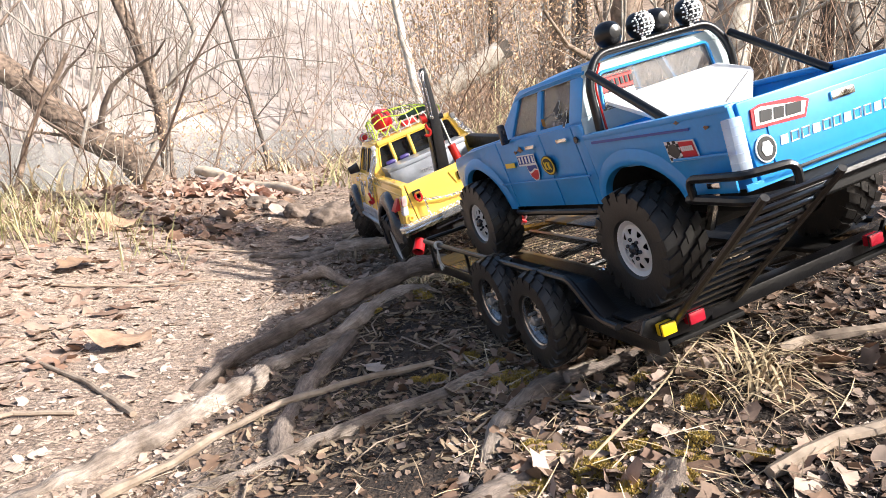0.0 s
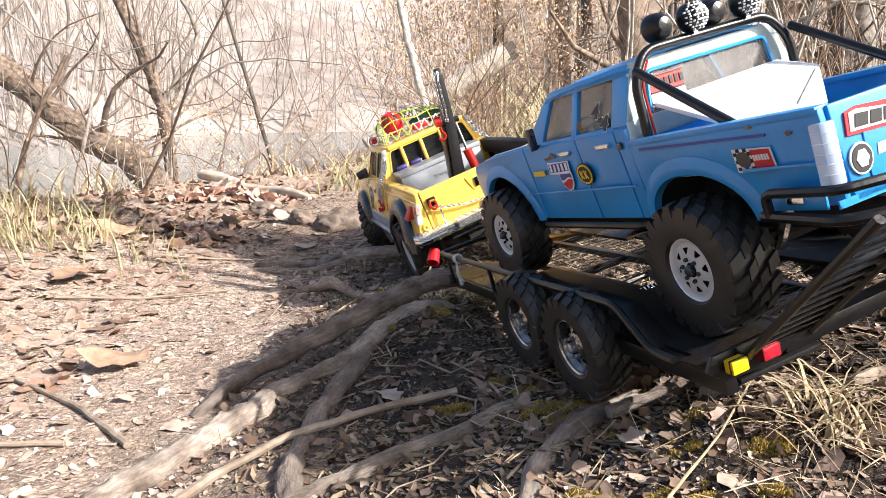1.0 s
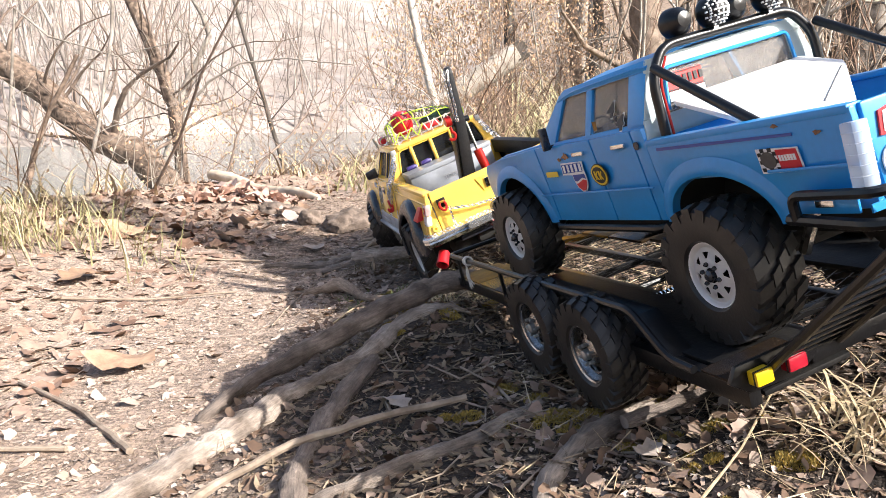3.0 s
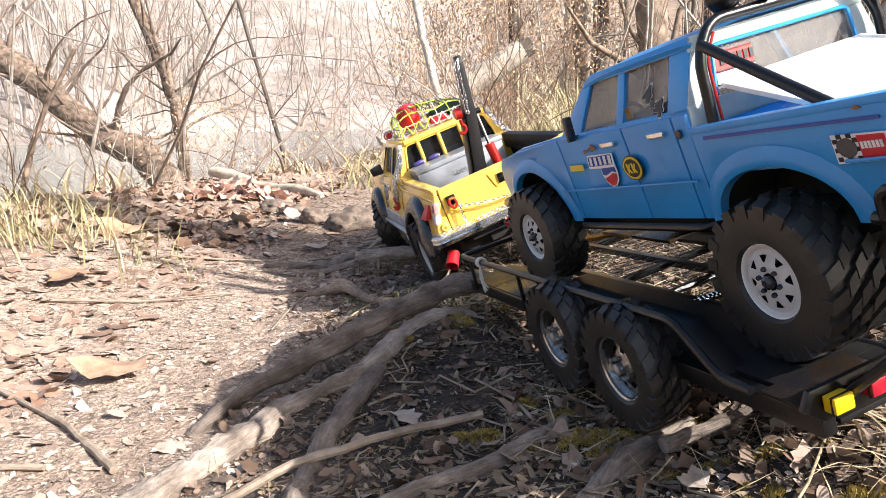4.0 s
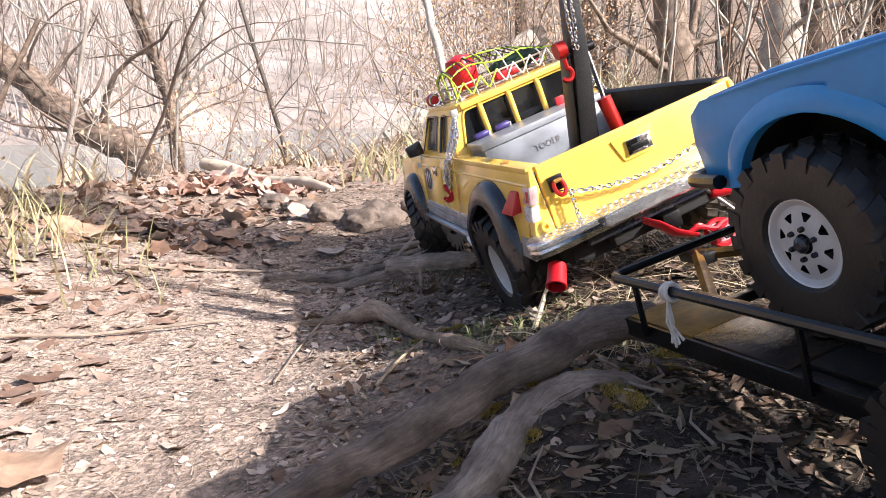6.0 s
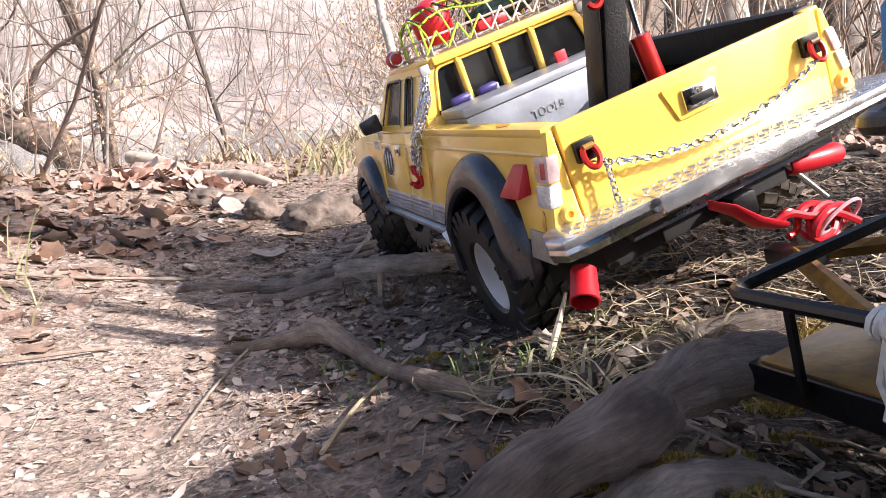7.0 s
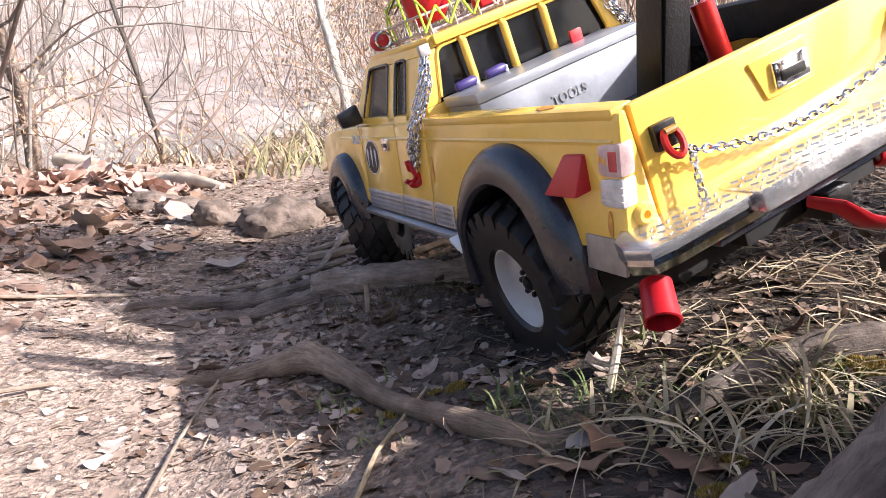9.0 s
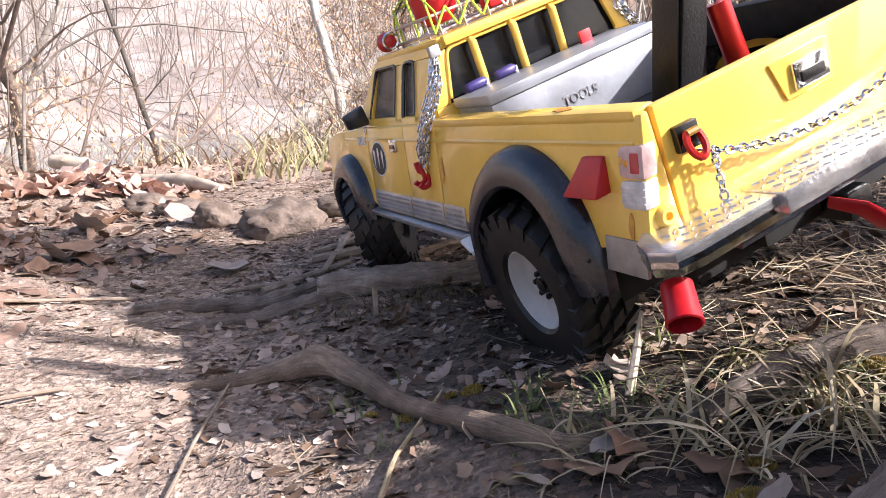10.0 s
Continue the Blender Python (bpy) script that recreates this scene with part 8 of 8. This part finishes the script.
litter("leaf_fragments", 7000, trodden, (0.002, 0.011), SCRAPS, M_LITTER_PATH, "trodden fragments of dead leaves", 14, 0.20, 0.10, flat=0.8)
litter("leaf_fragments", 5200, lambda r: (r.uniform(-0.46, 0.06), r.uniform(1.42, 2.3)), (0.004, 0.016), SCRAPS, M_LITTER_SHADED, "trodden brown leaf scraps at the path's end", 33, 0.2, 0.08, flat=0.6)
litter("straw_litter", 900, lambda r: (r.uniform(-0.5, 0.0), r.uniform(1.3, 2.1)), (0.02, 0.08), [STRAW_SHAPE], M_STRAW_SHADED, "dark brown straw across the path", 34, 0.12, 0.06, "straw")
litter("dead_leaves", 700, trodden, (0.005, 0.018), LEAVES, M_LITTER_PATH, "small dead leaves on the trodden path", 15, 0.25, 0.14, flat=0.9)


def clearing(rng):
    x, y = rng.gauss(0.0, 2.4), rng.gauss(0.3, 1.7)
    while (-0.75 < x < 0.55 and y > 0.3) or (abs(x) < 0.35 and y > -0.4) or y > lip(x):
        x, y = rng.gauss(0.0, 2.4), rng.gauss(0.3, 1.7)
    return (x, y)


litter("dead_leaves", 16000, clearing, (0.02, 0.065), LEAVES, M_LITTER_RED, "russet leaf litter covering the woodland floor", 16, 0.45)


def big_leaf(x, y, size, seed, turn, label, lobed=True, tilt=0.1):
    v, f = leaf_shape(lobed, seed)
    bm = bmesh.new()
    vs = [bm.verts.new(Vector(p) * size) for p in v]
    for t in f:
        try:
            bm.faces.new([vs[i] for i in t])
        except ValueError:
            pass
    bmesh.ops.subdivide_edges(bm, edges=bm.edges[:], cuts=1, use_grid_fill=True)
    bmesh.ops.recalc_face_normals(bm, faces=bm.faces)
    bmesh.ops.solidify(bm, geom=bm.faces[:], thickness=0.0004)
    at = Matrix.Translation((x, y, height(x, y) + 0.16 * size)) @ Euler((tilt, tilt * 0.5, turn)).to_matrix().to_4x4()
    tagged(part("dead_leaf", bm, leaf_tones[seed % 4], None, "", at, 60), label, "leaf", "large dead leaves")


leaf_tones = [material("leaf_tan", (0.42, 0.28, 0.185), 0.75, 0, 0.35, 60, 0.5, 200, second=(0.25, 0.155, 0.10)), material("leaf_brown", (0.30, 0.19, 0.12), 0.75, 0, 0.3, 60, 0.4, 200), material("leaf_pale", (0.40, 0.33, 0.28), 0.75, 0, 0.3, 60, 0.4, 200), material("leaf_rust", (0.26, 0.15, 0.095), 0.75, 0, 0.3, 60, 0.4, 200)]
big_leaf(-0.385, 0.868, 0.082, 4, 0.3, "large tan curled leaf lying on the path")
big_leaf(-0.60, 1.18, 0.075, 5, 1.2, "large brown curled leaf beside the path")
big_leaf(-0.055, 0.665, 0.034, 6, 2.2, "pale lobed leaf lying among roots")
big_leaf(-0.061, 0.99, 0.030, 6, 0.5, "pale dead leaf under the grass", False)
big_leaf(0.27, 0.487, 0.042, 3, 2.8, "rust brown leaf standing in the straw", True, 0.7)
big_leaf(0.116, 0.505, 0.026, 2, 1.0, "pale leaf on the sunny bank")
big_leaf(0.18, 0.535, 0.034, 6, 1.9, "pale leaf leaning against a root", False, 1.0)
big_leaf(-0.50, 1.62, 0.08, 1, 0.9, "large brown curled leaf beside the path")
big_leaf(-0.62, 1.66, 0.10, 3, 2.0, "large rust curled leaf beside the path", True, 0.5)
big_leaf(-0.70, 1.55, 0.09, 4, 0.2, "large tan curled leaf beside the path", True, 0.5)
big_leaf(-0.42, 1.62, 0.055, 2, 1.4, "bleached curled leaf beside the path", False, 0.3)
big_leaf(-0.55, 0.80, 0.06, 4, 2.6, "large tan leaf lying on the path")
big_leaf(-0.31, 1.55, 0.05, 2, 0.4, "bleached leaf lying in the shade")


leaf_rng = random.Random(61)
for lx, ly, ls in ((-0.057, 0.99, 0.034), (-0.098, 0.982, 0.024), (-0.037, 1.052, 0.022), (0.026, 0.987, 0.026), (-0.035, 0.95, 0.030), (-0.072, 1.05, 0.020), (-0.073, 0.975, 0.030), (-0.002, 1.008, 0.026)):
    big_leaf(lx, ly, ls, leaf_rng.randrange(40), leaf_rng.uniform(0, 6.3), "grey-brown dead leaf among the grass", leaf_rng.random() < 0.5, leaf_rng.uniform(0.1, 0.5))
for k in range(18):
    big_leaf(leaf_rng.uniform(-0.86, -0.36), leaf_rng.uniform(1.48, 1.95), leaf_rng.uniform(0.035, 0.075), leaf_rng.choice((1, 3, 5, 7, 0, 2)), leaf_rng.uniform(0, 6.3), "large curled brown leaf at the path's end", leaf_rng.random() < 0.6, leaf_rng.uniform(0.2, 0.8))


def blades(name, tufts, mat, label, seed, width=0.0011, category="grass"):
    """Tufts of curved blades: (x, y, count, length, spread, droop)."""
    rng = random.Random(seed)
    v, f = [], []
    for cx, cy, count, length, spread_r, droop in tufts:
        for _ in range(count):
            x, y = cx + rng.gauss(0, spread_r), cy + rng.gauss(0, spread_r)
            a = rng.uniform(0, 6.283)
            ln = length * rng.uniform(0.35, 1.0)
            d = Vector((math.cos(a), math.sin(a), 0))
            side = Vector((-d.y, d.x, 0)) * width * rng.uniform(0.6, 1.5)
            p = Vector((x, y, height(x, y) - 0.003))
            up = rng.uniform(0.5, 1.3)
            b = len(v)
            n = 5
            for k in range(n + 1):
                t = k / n
                q = p + d * ln * t * (0.35 + 0.5 * droop * t) + Vector((0, 0, ln * up * (t - droop * 0.85 * t * t)))
                w = side * (1 - 0.85 * t)
                v += [tuple(q - w), tuple(q + w)]
            for k in range(n):
                o = b + 2 * k
                f.append((o, o + 1, o + 3, o + 2))
    return raw_mesh(name, v, f, mat, label, category)


blades("grass_tuft", [(0.225, 0.475, 90, 0.085, 0.016, 0.85)], M_STRAW, "dry straw-yellow grass tuft on the bank", 1, 0.0010)
rng0 = random.Random(8)
blades("grass_tuft", [(0.005 + rng0.gauss(0, 0.030), 0.972 + rng0.gauss(0, 0.022), 30, 0.082, 0.007, 0.95) for _ in range(6)] + [(-0.075, 0.985, 20, 0.06, 0.010, 0.95), (-0.055, 1.01, 14, 0.05, 0.010, 0.95)], M_LIMP, "limp bleached grass beside the root", 2, 0.0010)
blades("grass_tuft", [(0.0 + rng0.gauss(0, 0.045), 0.99 + rng0.gauss(0, 0.03), 24, 0.035, 0.010, 0.6) for _ in range(12)], M_GREEN_BLADE, "short fresh green grass beside the wheel", 3, 0.0007)
blades("grass_tuft", [(rng0.uniform(-0.19, -0.03), 1.300 + rng0.gauss(0, 0.012), 26, 0.018, 0.012, 0.5) for _ in range(16)], M_BANK_MOSS, "dark mossy stalks on the soil under the log", 10, 0.0007)
blades("moss_stalks", [(x + rng0.gauss(0, 0.014), y + rng0.gauss(0, 0.014), 60, 0.010, 0.010, 0.5) for x, y in ((-0.085, 0.795), (-0.03, 0.805), (-0.12, 0.745), (0.0, 0.775), (-0.06, 0.77), (0.03, 0.66), (-0.05, 0.60), (0.06, 0.56), (-0.10, 0.80), (0.0, 0.83)) for _ in range(4)], M_BANK_MOSS, "dark olive moss between the roots", 12, 0.0006, "moss")
blades("grass_tuft", [(-0.085, 1.045, 60, 0.022, 0.012, 0.5), (-0.165, 1.12, 40, 0.02, 0.012, 0.5), (-0.15, 1.06, 30, 0.018, 0.012, 0.5)], M_GREEN_BLADE, "short fresh green grass by the root", 4, 0.0010)
blades("grass_tuft", [(-0.86 + rng0.gauss(0, 0.13), 1.50 + rng0.gauss(0, 0.16), 26, 0.17, 0.05, 0.55) for _ in range(20)], M_GRASS, "rank yellow-green grass beside the path", 5, 0.0011)
blades("grass_tuft", [(x, lip(x) - 0.05 + rng0.gauss(0, 0.16), 20, 0.20, 0.06, 0.55) for x in [rng0.uniform(-1.3, 0.6) for _ in range(46)]], M_STRAW, "tall dry grass along the river bank", 6, 0.004)
blades("grass_tuft", [(x, y, 24, 0.5, 0.1, 0.45) for x, y in [(0.5 + 4.2 * rng0.random(), 3.4 + 4.0 * rng0.random()) for _ in range(150)]], M_STRAW, "tall dry grass under the thicket", 7, 0.005)
blades("grass_tuft", [(x, y, 18, 0.24, 0.06, 0.5) for x, y in [(-0.4 + 1.6 * rng0.random(), 2.3 + 1.8 * rng0.random()) for _ in range(60)]], M_GRASS, "rough grass beyond the pickups", 8, 0.003)
blades("grass_tuft", [(y * rng0.uniform(-0.02, 0.2), y, 26, 0.75, 0.12, 0.45) for y in [rng0.uniform(5.4, 7.4) for _ in range(70)]], M_PALE_GRASS, "tall pale green grass among the brush", 11, 0.005)
moss_spots = [(0.116, 0.399, 0.022), (0.159, 0.383, 0.02), (0.129, 0.429, 0.018), (0.146, 0.52, 0.022), (0.088, 0.41, 0.018), (0.146, 0.435, 0.015), (0.03, 1.02, 0.03), (0.07, 1.0, 0.03), (0.10, 0.41, 0.03), (0.135, 0.375, 0.03), (0.02, 0.62, 0.03), (0.14, 0.585, 0.03), (-0.04, 0.86, 0.03), (-0.13, 1.08, 0.02), (0.06, 0.60, 0.03), (0.16, 0.46, 0.025), (0.04, 1.02, 0.03), (-0.06, 0.90, 0.02), (0.06, 0.40, 0.02), (-0.09, 0.80, 0.015), (-0.02, 0.84, 0.028), (-0.05, 0.82, 0.024), (0.02, 0.94, 0.03)]


def moss_cushion(spots, seed):
    """Low domes of moss: a dense pile of tiny shoots."""
    rng = random.Random(seed)
    v, f = [], []
    for cx, cy, r in spots:
        for _ in range(5):
            ox, oy, rr = cx + rng.gauss(0, r * 0.9), cy + rng.gauss(0, r * 0.9), r * rng.uniform(0.15, 0.45)
            top = 0.001 + 0.15 * rr
            for _ in range(int(1000 * (rr / 0.015) ** 1.2)):
                a, d = rng.uniform(0, 6.283), math.sqrt(rng.random())
                x, y = ox + rr * d * math.cos(a), oy + rr * d * math.sin(a)
                z = height(x, y) + top * (1 - d * d) * (0.8 + 0.9 * noise.noise((x * 160, y * 160, 0)))
                t = rng.uniform(0, 6.283)
                ln, w = rng.uniform(0.0008, 0.0022), rng.uniform(0.0004, 0.0009)
                lean = Vector((rng.gauss(0, 0.5) + d * math.cos(a) * 0.6, rng.gauss(0, 0.5) + d * math.sin(a) * 0.6, 1)).normalized() * ln
                b = len(v)
                v += [(x - w * math.cos(t), y - w * math.sin(t), z - 0.0006), (x + w * math.cos(t), y + w * math.sin(t), z - 0.0006), (x + lean.x, y + lean.y, z + lean.z)]
                f.append((b, b + 1, b + 2))
    raw_mesh("moss", v, f, M_MOSS, "cushions of yellow-green moss on the bank", "moss")


moss_cushion(moss_spots, 9)
